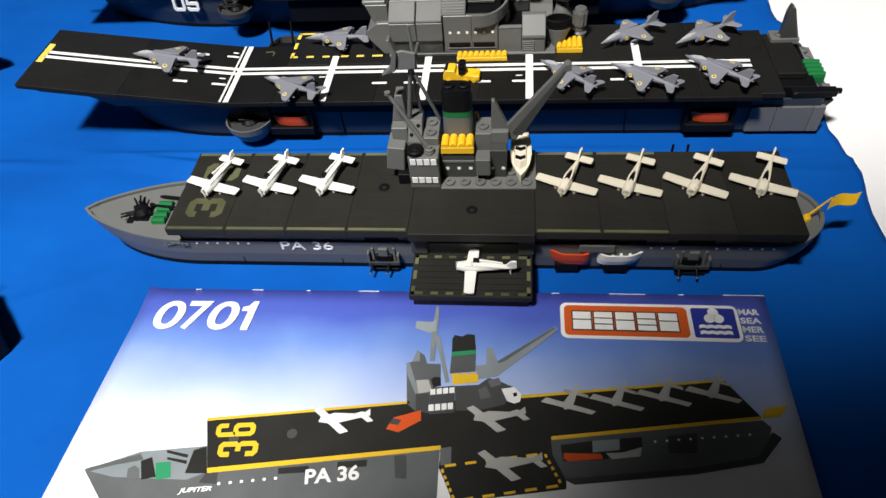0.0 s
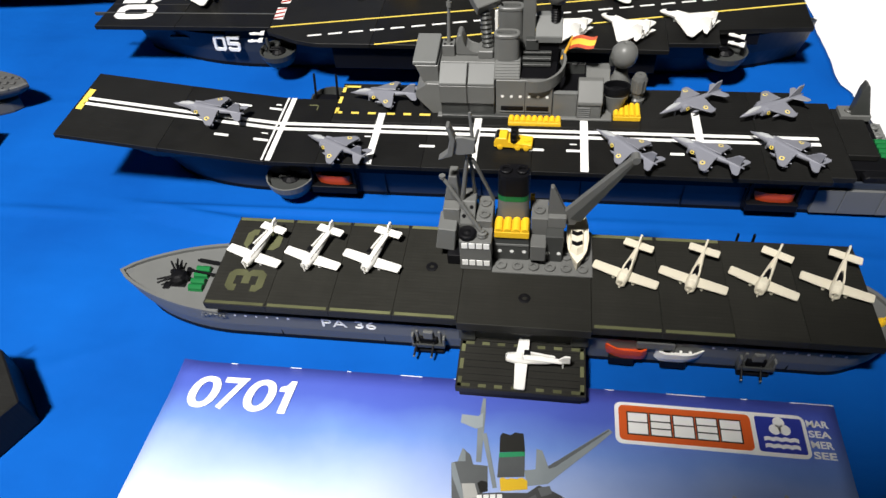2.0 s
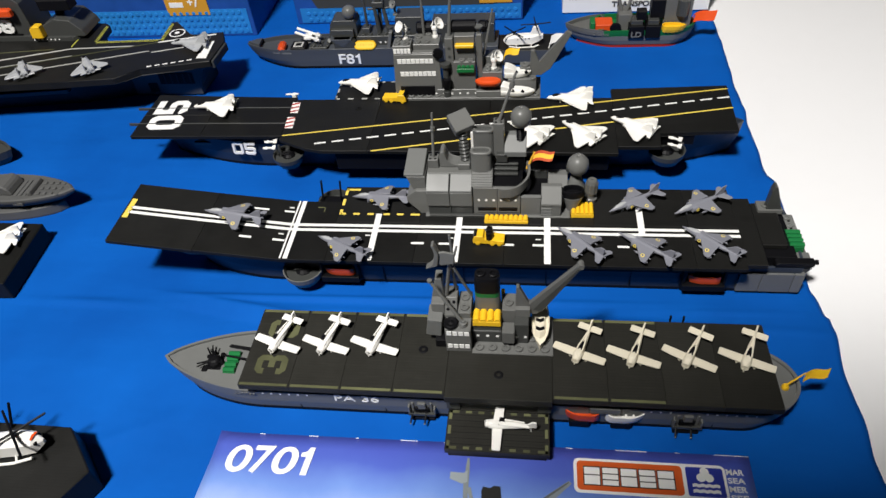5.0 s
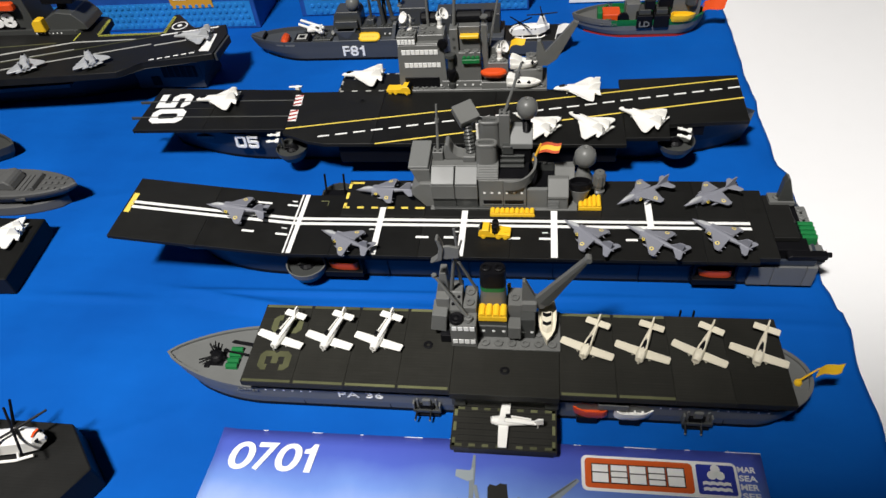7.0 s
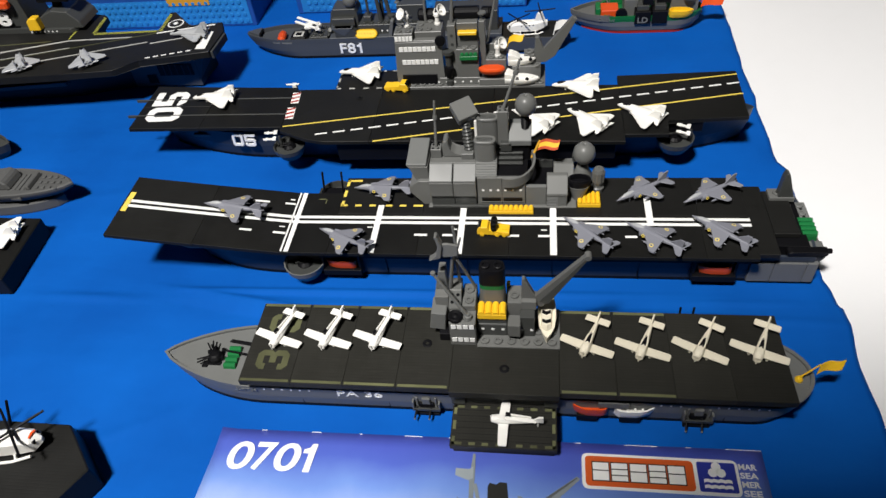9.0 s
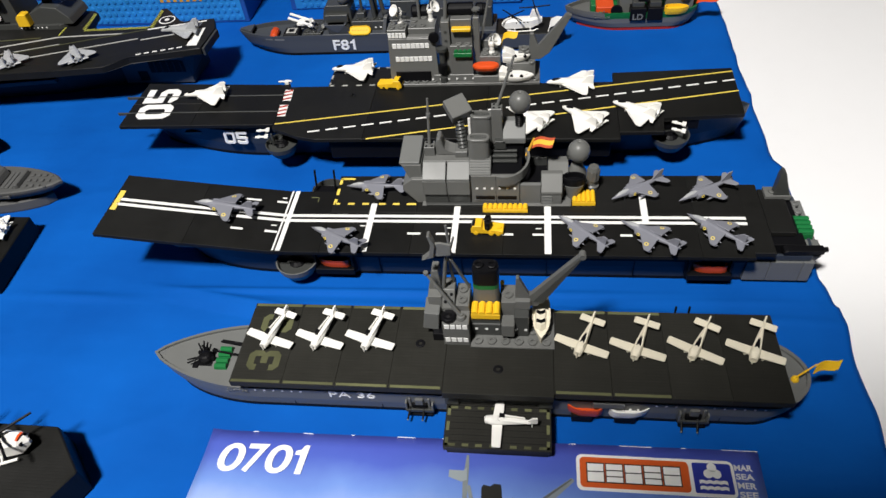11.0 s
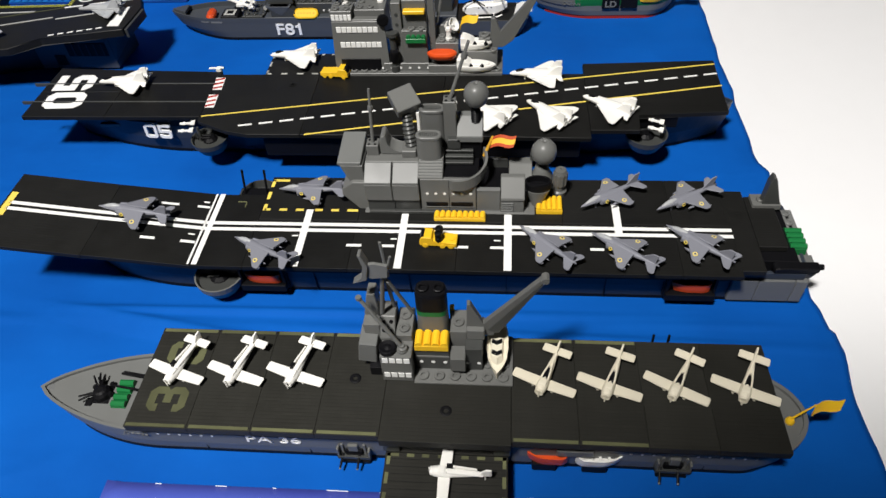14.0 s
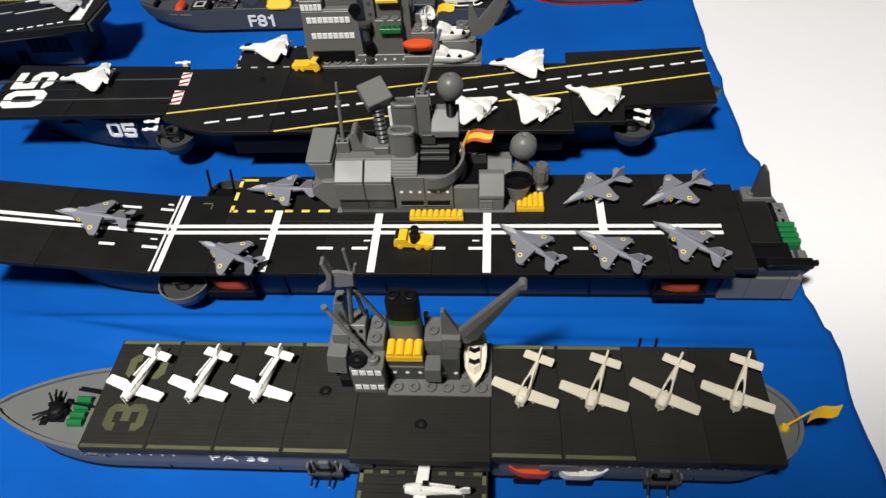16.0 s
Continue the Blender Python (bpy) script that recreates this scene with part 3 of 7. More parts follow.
def small_truck(black_rack):
    ob = thing("toy_truck", 0, 0, 0, "yellow plastic toy deck truck with dark windscreen", "toy truck")
    part("body", prism([(-11, 1.4), (11.4, 1.4), (11.4, 4.4), (4, 4.6), (-3, 5.2), (-3.6, 8.2), (-9.6, 8.2), (-11, 5.0)], -4.4, 4.4, "y", 0.4), YELLOW, ob)
    part("windscreen", prism([(-11.25, 5.0), (-9.85, 8.35), (-8.2, 8.35), (-8.2, 7.9), (-9.4, 7.6), (-10.4, 5.0)], -3.8, 3.8, "y", 0.1), BLACK, ob, "dark windscreen")
    for x in (-7.5, 3.0, 8.0):
        for s in (-1, 1):
            part("wheel", lathe([(1.7, 0), (1.7, 1.2), (0.8, 1.4), (0, 1.4)], x, s * 3.4, 1.7, 12, (0, s, 0)), YELLOW, ob)
    if black_rack:
        for s in (-1, 1):
            part("launcher_tube", lathe([(2.3, 0), (2.3, 3), (1.9, 3.4), (2.3, 3.8), (2.3, 6.6), (1.5, 6.9), (1.3, 6.0), (0, 6.0)], 0.6, s * 2.2, 4.4, 14), BLACK, ob, "black tube")
        part("crane_hub", lathe([(2.2, 0), (2.2, 0.8), (0, 0.9)], 8, 0, 4.3, 14), YELLOW, ob)
    return ob


def flag(parent, base, top, cloth, material, pole_material, stripe=None, pole_r=0.6):
    """Flag on a short raked staff: base and top in mm, cloth = (run, drop) from the top along +x."""
    part("flagstaff", tube(base, top, pole_r, pole_r * 0.7), pole_material, parent)
    x, y, z = top
    run, drop, back = cloth
    bm = bmesh.new()
    n = 7
    rows = []
    for j in range(2):
        row = []
        for i in range(n):
            u = i / (n - 1)
            row.append((x + run * u + (0 if j == 0 else -drop * 0.25), y + back * u + 0.9 * math.sin(u * 5.0) + (0 if j == 0 else -0.45 * drop), z - drop * j * 0.8 + 1.2 * u + 0.6 * math.sin(u * 6.0)))
        rows.append(row)
    lo = [[bm.verts.new(p) for p in r] for r in rows]
    hi = [[bm.verts.new((p[0], p[1] - 0.6, p[2] + 0.4)) for p in r] for r in rows]
    for i in range(n - 1):
        bm.faces.new((lo[0][i], lo[0][i + 1], lo[1][i + 1], lo[1][i]))
        bm.faces.new((hi[0][i], hi[1][i], hi[1][i + 1], hi[0][i + 1]))
        for j in (0, 1):
            bm.faces.new((lo[j][i], hi[j][i], hi[j][i + 1], lo[j][i + 1]))
    for i in (0, n - 1):
        bm.faces.new((lo[0][i], lo[1][i], hi[1][i], hi[0][i]))
    sheet = part("flag_sheet", bm, material, parent)
    if stripe:
        for a, c in ((0.0, 0.27), (0.73, 1.0)):
            bm = bmesh.new()
            band = []
            for f in (a, c):
                band.append([bm.verts.new([hh * (1 - f) + hl * f + o for hh, hl, o in zip(hi_p, lo_p, (0, -0.12, 0.12))]) for hi_p, lo_p in (((p[0], p[1] - 0.6, p[2] + 0.4), (q[0], q[1] - 0.6, q[2] + 0.4)) for p, q in zip(rows[0], rows[1]))])
            for i in range(n - 1):
                bm.faces.new((band[0][i], band[0][i + 1], band[1][i + 1], band[1][i]))
            part("flag_stripe", bm, stripe, sheet, "red stripe")
    return sheet


def small_boat(x0, x1, yc, hw, z0, z1):
    """The hull of an open boat along x, bow at x0."""
    lo = outline(x0 + (x1 - x0) * 0.1, x1, yc, hw * 0.7, abs(x1 - x0) * 0.4, abs(x1 - x0) * 0.2, n=6)
    up = outline(x0, x1, yc, hw, abs(x1 - x0) * 0.45, abs(x1 - x0) * 0.2, n=6)
    return hull_mesh(lo, up, z0, z1, 0.9, z0 + (z1 - z0) * 0.55)


def add_ridged(bm, x0, x1, y0, y1, z0, z1, n, along="x"):
    """A block with n rounded ridges on top."""
    add_box(bm, x0, x1, y0, y1, z0, z0 + (z1 - z0) * 0.55, 0.2)
    for i in range(n):
        if along == "x":
            a = x0 + (x1 - x0) * (i + 0.5) / n
            add_tube(bm, (a, y0 + 0.2, z0 + (z1 - z0) * 0.6), (a, y1 - 0.2, z0 + (z1 - z0) * 0.6), (x1 - x0) / n * 0.46, n=10)
        else:
            a = y0 + (y1 - y0) * (i + 0.5) / n
            add_tube(bm, (x0 + 0.2, a, z0 + (z1 - z0) * 0.6), (x1 - 0.2, a, z0 + (z1 - z0) * 0.6), (y1 - y0) / n * 0.46, n=10)
    return bm


def dish_radar(parent, x, y, z, material, s=1.0, way=(0.5, -0.6, 0.35)):
    part("radar_post", add_lathe(lathe([(2.2 * s, 0), (2.2 * s, 1), (1.1 * s, 1.5), (1.1 * s, 8 * s), (0, 8 * s)], x, y, z, 12), [(1.8 * s, 0), (1.4 * s, 2 * s), (0, 2.4 * s)], x, y, z + 7 * s, 12), material, parent)
    part("radar_dish", lathe([(0.5 * s, 0), (2.5 * s, 0.6 * s), (4.2 * s, 2.2 * s), (4.0 * s, 2.4 * s), (2.2 * s, 1.2 * s), (0.6 * s, 0.8 * s), (0.5 * s, 2.6 * s), (0.0, 2.8 * s)], x, y, z + 10 * s, 16, way), material, parent)


def yoke_dish(parent, x, y, z, s=1.0, way=(0.6, -0.5, 0.6)):
    """A moulded white dish on a thick hinged foot."""
    w = Vector(way).normalized()
    foot = lathe([(2.6 * s, 0), (2.6 * s, 1.4), (2.0 * s, 2.2), (1.9 * s, 6.5 * s), (2.5 * s, 7.6 * s), (2.3 * s, 9.6 * s), (0, 10.4 * s)], x, y, z, 14)
    p = Vector((x, y, z + 8.6 * s))
    add_tube(foot, p - w * 2.2 * s, p + w * 3.4 * s, 1.7 * s, 1.3 * s, 10)
    add_tube(foot, p - Vector((w.x, w.y, 0)) * 3.2 * s + Vector((0, 0, 1.0)), p - Vector((w.x, w.y, 0)) * 1.2 * s + Vector((0, 0, 5.5 * s)), 0.9 * s, 0.5 * s, 8)
    part("radar_foot", foot, WHITE, parent)
    q = p + w * 3.0 * s + Vector((0, 0, 1.6 * s))
    part("radar_dish", lathe([(0.6 * s, 0), (2.8 * s, 0.4 * s), (4.6 * s, 1.9 * s), (5.2 * s, 3.4 * s), (4.8 * s, 3.4 * s), (4.0 * s, 2.2 * s), (2.2 * s, 1.1 * s), (0.6 * s, 0.9 * s), (0.5 * s, 3.0 * s), (0, 3.2 * s)], q.x, q.y, q.z, 20, tuple(w), True), WHITE, parent)


def side_dots(parent, x0, x1, n, y, z, r=0.75):
    for i in range(n):
        part("porthole", lathe([(r, 0), (r, 0.15), (0, 0.15)], x0 + (x1 - x0) * i / max(n - 1, 1), y, z, 10, (0, -1, 0)), PAINT, parent)


def gun_tub(parent, x, y, z, r, material, gun):
    """Round half-tub sponson with a small twin mount."""
    part("gun_tub", lathe([(0.5, 0), (r * 0.7, 0), (r * 0.95, r * 0.45), (r, r * 0.75), (r - 1, r * 0.75), (r * 0.85, r * 0.5), (r * 0.6, r * 0.2), (0, r * 0.2)], x, y, z, 24), material, parent)
    part("tub_inside", lathe([(r * 0.62, 0), (r * 0.84, r * 0.36), (0, r * 0.36)], x, y, z + r * 0.22, 24), DARK, parent, "dark inside of the tub")
    part("gun_base", lathe([(r * 0.4, 0), (r * 0.4, 2), (r * 0.25, 4), (0, 4)], x, y, z + r * 0.5, 12), BLACK, parent)
    for s in (-1.5, 1.5):
        part("gun_barrel", tube((x + 1, y + s, z + r * 0.5 + 4), (x - 6, y + s - 2, z + r * 0.5 + 5), 0.7), gun, parent)


# ---- the grey carrier in front ----
def carrier_one():
    c = thing("aircraft_carrier", 0, 29, 0, "dark grey brick-built toy aircraft carrier with white lettering", "toy ship", "toy warships")
    lower = outline(-213, 174, 26.0, 23.2, 60, 30, 0.5, 0.55)
    upper = outline(-226, 179.5, 25.6, 24.6, 72, 27, 0.72)
    part("hull", hull_mesh(lower, upper, 2.2, 20.6, 1.6, 15.0), HULL, c)
    part("bow_well", hull_mesh(upper, [(x * 1.0002, y) for x, y in upper], 19.0, 20.8, 1.7, 15.2), LIGHT, c, "lighter grey open bow and stern wells")
    low2 = outline(-213.4, 174.4, 26.0, 23.5, 60, 30, 0.5, 0.55)
    part("waterline_band", prism(low2, 0, 2.4), BLACK, c, "black strip along the waterline")
    seat(0, 5.2, -1.2)
    # upper side walls under the deck, with dark openings
    for side in (0, 1):
        y0, y1 = (-2.6, 2.0) if side == 0 else (41.0, 44.0)
        for x0, x1 in ((-158, -119), (-101, -87), (-70, -57), (-38, -32), (32, 39), (88, 104), (120, 158)):
            part("side_panel", box(x0, x1, y0, y1, 17.5, 31, 0.2), HULL, c)
        part("side_strip", box(-119, -38, y0 + 0.05, y1, 18.5, 24.8, 0.1), HULL, c)
    # Solid black block fills the hull and stands for its shaded hollow.
    part("hangar_core", box(-156, 156, 3, 40, 14.6, 30.5, 0), BLACK, c, "solid black core standing for the dark hollow inside")
    lettering("name_lettering", "JUPITER", 14.5, 2.6, upright(-169.5, -3.85, 18.2, -4), LIGHT, c, "white ship name", 0.5, slant=0.2, bold=0.0)
    side_dots(c, -150.0, -121.0, 6, -4.3, 20.6)
    lettering("number_lettering", "PA 36", 28.5, 6.4, upright(-103.3, -3.85, 15.9), PAINT, c, "white hull number", 0.5, bold=0.002)
    side_dots(c, 90.5, 101.5, 3, -4.3, 20.4)
    side_dots(c, 122.5, 150, 6, -4.3, 20.4)
    for x in (-128, -72, 128):
        part("hull_seam", box(x - 0.15, x + 0.15, -3.2, 1.2, 3.6, 18.4, 0), BLACK, c)
    # deck plates
    seat(0, -4.2, 4.8)
    xs = [-161, -128.5, -96, -63.8, -32]
    for x0, x1 in zip(xs, xs[1:]):
        part("deck_plate", box(x0 + 0.05, x1 - 0.05, 0.6, 61.2, 25.2, 30.0, 0.14), DECK, c)
    part("deck_plate", box(-31.95, 31.95, -1.4, 61.0, 24.4, 30.15, 0.3), DECK, c)
    xs = [32, 64.2, 96.4, 128.6, 161]
    for x0, x1 in zip(xs, xs[1:]):
        part("deck_plate", box(x0 + 0.05, x1 - 0.05, 0.6, 61.2, 25.2, 30.0, 0.14), DECK, c)
    for x0, x1, rear in [(-160, -129.5, 1), (-127.4, -97.0, 1), (-95, -64.6, 1), (-62.6, -33.2, 1), (33, 63.5, 1), (65.5, 96, 1), (-160, -129.5, 0), (-127.4, -97.0, 0), (-95, -64.6, 0), (-62.6, -33.2, 0), (33, 63.5, 0), (65.5, 96, 0), (98, 128, 2)]:
        yy = (1.0, 2.7) if rear != 1 else (58.8, 60.8)
        part("edge_stripe", box(x0, x1, yy[0], yy[1], 29.9, 30.16, 0), DECK if rear == 2 else OLIVE, c, "faded olive edge stripe")
    block_digit("deck_number", "3", 14.2, 20.4, 4.2, flat(-133.2, 9.6, 29.95, 90), OLIVE, c, "faded olive number", 0.2)
    block_digit("deck_number", "6", 14.2, 20.4, 4.2, flat(-132.2, 38.0, 29.95, 90), OLIVE, c, "faded olive number", 0.2)
    for x, y in ((-48.2, 32.6), (-0.2, 15.8)):
        part("deck_socket", lathe([(3.0, 0), (3.0, 0.35), (2.2, 0.55), (1.2, 0.5), (1.1, -0.6), (0, -0.6)], x, y, 29.95, 18), BLACK, c)
    seat(0, 0.3, 2.6)
    # lift opening and platform
    # Black sheet closes the opening in place of the shade within.
    part("hangar_back", box(-31.5, 31.5, 5.5, 6.0, 10, 27, 0), BLACK, c, "black sheet standing for the dark hangar mouth")
    for x0, x1 in ((-32, -23.5), (23.5, 32)):
        part("hangar_jamb", box(x0, x1, -1.2, 5.5, 12, 25.8, 0.3), DARK, c)
    part("hangar_floor", box(-31, 31, -0.8, 5.5, 8, 11.2, 0.2), DECK, c)
    lift = part("lift_platform", box(-31, 31, -28.2, -0.9, 6.8, 11.0, 0.4), DECK, c)
    part("lift_skirt", box(-29.5, 29.5, -26.4, -0.9, -2.4, 6.9, 0.4), BLACK, lift)
    for i in range(6):
        part("lift_groove", box(-28, 28, -24.1 + i * 3.9, -23.9 + i * 3.9, 10.95, 11.06, 0), BLACK, lift)
    def dash(x0, x1, y0, y1):
        part("lift_marking", box(x0, x1, y0, y1, 10.95, 11.2, 0), OLIVE, lift, "olive dash")
    for yy in (-27.3, -3.2):
        for x0, x1 in ((-30, -24), (-20, -16.3), (-12.3, -8.6), (-4.2, -0.5), (7.5, 11.2), (15.5, 19.5), (24, 30)):
            dash(x0, x1, yy, yy + 1.7)
    for xx in (-30, 28.2):
        for y0, y1 in ((-27.3, -22), (-17.6, -11.8), (-7.6, -1.5)):
            dash(xx, xx + 1.8, y0, y1)
    seat(0, 5.0, -0.8)
    # gun galleries and boats along the side
    for x in (-48, 112.5):
        # Flush black slab stands for the shaded recess behind the guns.
        part("gallery_recess", box(x - 9, x + 9, -2.6, 0.4, 6, 25, 0), BLACK, c)
        part("gallery_tray", prism([(-0.6, 5.6), (-6.0, 5.6), (-6.8, 6.6), (-6.8, 9.0), (-6.1, 9.0), (-5.8, 7.6), (-0.6, 7.6)], x - 8.6, x + 8.6, "x", 0.2), DARK, c)
        part("gallery_foot", box(x - 7.6, x + 7.6, -6.2, -1.0, 0.9, 3.2, 0.3), BLACK, c)
        for s in (-1, 1):
            part("gallery_arm", box(x + s * 8.0 - 0.6, x + s * 8.0 + 0.6, -6.4, -0.4, 7, 15.5 if s < 0 else 14, 0.3), GREY, c)
            part("gun_shield", box(x + s * 5.8 - 0.7, x + s * 5.8 + 0.7, -4.6, -3.2, 8, 17.6, 0.25), GREY, c)
            part("gun_barrel", tube((x - 1.5 + s * 4.3, -2, 9.5), (x - 2.5 + s * 4.5, -11.2, 5.4), 0.7, 0.6), BLACK, c)
            part("barrel_tip", lathe([(0.62, 0), (0.62, 0.7), (0.3, 0.8), (0, 0.4)], x - 2.5 + s * 4.5, -11.2, 5.4, 10, (-0.1, -0.91, -0.4)), GREY, c)
        part("gun_block", box(x - 4.6, x + 4.6, -5.0, -1, 7, 12.5, 0.4), BLACK, c)
        part("gun_seat", box(x - 2.6, x + 2.6, -5.2, -3.0, 11.8, 17.6, 0.4), GREY, c, "grey gun shield")
    seat(0, 5.0, 1.8)
    # Boats hang before a flush black slab, drawn for the recess shade.
    part("boat_recess", box(39.5, 88, -2.5, 0.4, 6, 25, 0), BLACK, c)
    for x in (49, 74):
        part("boat_bracket", box(x - 6, x + 6, -6.4, 0, 0.6, 6.6, 0.3), BLACK, c)
    bm = small_boat(39.5, 61.0, -3.2, 4.4, 6.5, 15.0)
    part("lifeboat", bm, ORANGE, c, "orange-red lifeboat")
    bm = small_boat(88.0, 64.5, -3.2, 4.4, 6.2, 14.2)
    boat = part("lifeboat", bm, WHITE, c, "white lifeboat")
    for i in range(4):
        part("boat_thwart", box(67 + i * 4.4, 68.3 + i * 4.4, -6.2, -0.2, 11.4, 12.6, 0.2), WHITE, boat)
    part("davit_plate", box(54.5, 72.5, -6.2, -0.2, 15.5, 20.8, 0.4), GREY, c, "grey plate over the boats")
    seat(-7, 0.4, 1.2)
    # bow well: green block, black guns, sockets
    part("gun_mount", add_lathe(box(-188, -177, 16.5, 27.5, 14.5, 18, 0.5), [(5.2, 0), (4.8, 3), (3.4, 4.5), (2, 5), (0, 5)], -182.5, 22.5, 17.5, 12), BLACK, c, "black deck gun mount")
    for i, (dx, dy) in enumerate(((-7, 9), (-4, 11), (-10, -4), (-9, -6.5), (-1, 10))):
        part("gun_barrel", tube((-183, 22.5, 21), (-183 + dx, 22.5 + dy, 21.5), 0.7, 0.5), BLACK, c)
    part("winch", box(-190, -186, 15, 20, 14.5, 18.5, 0.4), BLACK, c)
    for dx, dy in ((-5, 3), (-2, 6), (4, 5), (5, -1)):
        part("gun_fitting", lathe([(1.5, 0), (1.5, 2.4), (0.9, 3.2), (0, 3.2)], -182.5 + dx, 23 + dy, 17.5, 8), BLACK, c)
    for a in (0, 10.2):
        part("green_drum", add_ridged(bmesh.new(), -174.6, -166.4, 14.4 + a * 0.86, 22.6 + a * 0.86, 14.5, 22.0, 2, "y"), GREEN, c, "green ridged drum")
    for yy, zz in ((33, 19.5), (24, 21.5), (35, 18)):
        part("rail_bar", tube((-176, yy + 2, zz), (-153, yy - 2, zz + 1), 0.7), BLACK, c)
    for x, y in ((-181, 11.4), (-173, 11.0)):
        part("bitt", lathe([(0.9, 0), (0.9, 1.2), (0, 1.3)], x, y, 14.5, 8), BLACK, c)
    part("bow_ramp", prism([(-216, 18.5), (-207, 17), (-196, 14.5), (-207, 14.5)], 24, 28, "y", 0.2), HULL, c)
    seat(0, -1.5, 2.0)
    part("bow_bulkhead", box(-160, -157, 5, 52, 14.6, 29, 0.2), BLACK, c)
    part("stern_bulkhead", box(156, 158, 5, 52, 14.6, 29, 0.2), BLACK, c)
    part("flag_socket", lathe([(2.2, 0), (2.2, 4), (1.4, 5.4), (0, 5.4)], 170.5, 23.5, 14.5, 12), YELLOW, c, "yellow flag socket")
    part("green_block", add_ridged(bmesh.new(), 158.2, 163.4, 19, 36, 14.5, 21.5, 4, "y"), GREEN, c, "green ridged block")
    flag(c, (170.5, 23.5, 20), (179.5, 25.5, 30.5), (14, 6.5, 4), YELLOW, YELLOW)
    for x in (106.5, 114.5):
        part("rear_rod", tube((x, 60, 20), (x, 61.5, 35), 0.7), BLACK, c)
    part("rear_gallery", box(102, 119, 59.5, 68, 8, 14, 0.4), DARK, c)
    part("rear_rod", tube((-40.5, 62, 22), (-40.5, 62.5, 38), 0.6), BLACK, c)
    # ---- island ----
    seat(-0.3, -3.0, 4.8)
    part("island_base", box(-17, 33, 29.5, 60, 30.2, 31.6, 0.3), GREY, c)
    studs(c, [(-12.5 + 8.1 * i, 33.6, 31.6) for i in range(6)] + [(20.0, 41.5, 31.6), (28.2, 41.5, 31.6), (20, 50, 31.6), (28.2, 50, 31.6), (28.2, 57, 31.6)], GREY)
    tower = part("bridge_block", box(-33, -17.2, 31, 58, 30.2, 51, 0.35), GREY, c)
    for z0 in (34.0, 46.4):
        part("window_panel", box(-32.2, -17.7, 30.75, 31.2, z0, z0 + 4.2, 0.1), DARK, tower)
        for i in range(4):
            part("window", box(-31.9 + i * 3.6, -28.9 + i * 3.6, 30.45, 30.9, z0 + 0.2, z0 + 4.0, 0.1), PAINT, tower, "white window square")
    part("tower_undercut", box(-40, -33, 34, 55, 30.2, 37, 0.3), BLACK, c)
    part("side_house", prism([(-46, 38.5), (-36.5, 37), (-35, 52), (-44, 53)], 37, 50, "y", 0.4), LIGHT, c, "light grey slanted side block")
    part("rear_house", box(-42, -33.6, 44, 59, 37, 60, 0.4), GREY, c)
    part("rear_house_slope", prism([(-42, 60), (-34, 60), (-35, 76), (-39, 76)], 50, 58, "y", 0.4), GREY, c)
    part("stepped_block", box(-25.5, -17.5, 41, 59, 51, 55.8, 0.35), GREY, c)
    studs(c, [(-21.5, 45.2, 55.8), (-21.5, 53.2, 55.8), (-22, 35.5, 51)], GREY)
    part("socket_block", prism([(41, 51), (41, 53), (48, 62), (58, 62), (58, 51)], -33.5, -26, "x", 0.3), GREY, c)
    for dx in (-31.6, -28):
        for dy, dz in ((43.4, 56.2), (46.2, 59.8)):
            part("socket_hole", lathe([(1.0, 0), (1.0, 0.25), (0, 0.25)], dx, dy, dz, 10, (0, -0.84, 0.54)), BLACK, c)
    part("speaker_wheel", lathe([(4.4, 0), (4.4, 2.4), (3.8, 3), (2, 2.6), (0, 3.2)], -29.2, 35.4, 51, 20), BLACK, c, "black round drum")
    # mast with radar
    part("mast_leg", tube((-33, 50, 59), (-28.5, 47, 95), 1.3, 1.0), GREY, c)
    part("mast_leg", tube((-27, 55, 59), (-28, 49, 92), 1.0, 0.9), GREY, c)
    part("mast_leg", tube((-17.5, 52, 60), (-26.5, 47, 90), 0.9, 0.9), GREY, c)
    part("derrick", tube((-21.8, 35.5, 53), (-40.5, 42, 83), 1.15, 0.9), GREY, c)
    part("derrick_foot", lathe([(2.4, 0), (2.4, 1.4), (1.2, 1.8), (1.2, 2.8), (0, 3)], -21.8, 35.5, 52.2, 14), GREY, c)
    part("derrick_tip", lathe([(1.5, 0), (1.5, 1.5), (0, 1.5)], -40.5, 42, 82.4, 10), GREY, c)
    part("radar_screen", prism([(-37.5, 97), (-33, 94.5), (-25.5, 95.5), (-24.8, 103.5), (-31, 105), (-36, 104)], 44, 45.6, "y", 0.3), GREY, c, "grey flat radar panel")
    part("radar_bracket", prism([(-42, 92.5), (-37, 96.5), (-35.5, 104), (-37.5, 111.5), (-36, 111.8), (-33.5, 104), (-35, 95)], 42.5, 47, "y", 0.3), GREY, c)
    part("mast_top", tube((-25.8, 46, 95), (-27, 46, 117), 0.9, 0.7), GREY, c)
    part("mast_spur", tube((-25.5, 46, 100), (-23.4, 46, 108), 0.8, 0.6), GREY, c)
    # funnel
    part("funnel_house", box(-16.8, 1.2, 38, 58, 31.6, 48.6, 0.35), DARK, c)
    part("funnel_house_band", box(-16.4, 0.8, 37.6, 38.2, 42.0, 43.4, 0.1), LIGHT, c)
    side_dots(c, -13.6, -1.4, 3, 37.95, 38.0, 1.05)
    part("yellow_block", add_ridged(bmesh.new(), -16.2, 0.8, 37, 46, 48.6, 55.8, 4, "x"), YELLOW, c, "bright yellow ridged block")
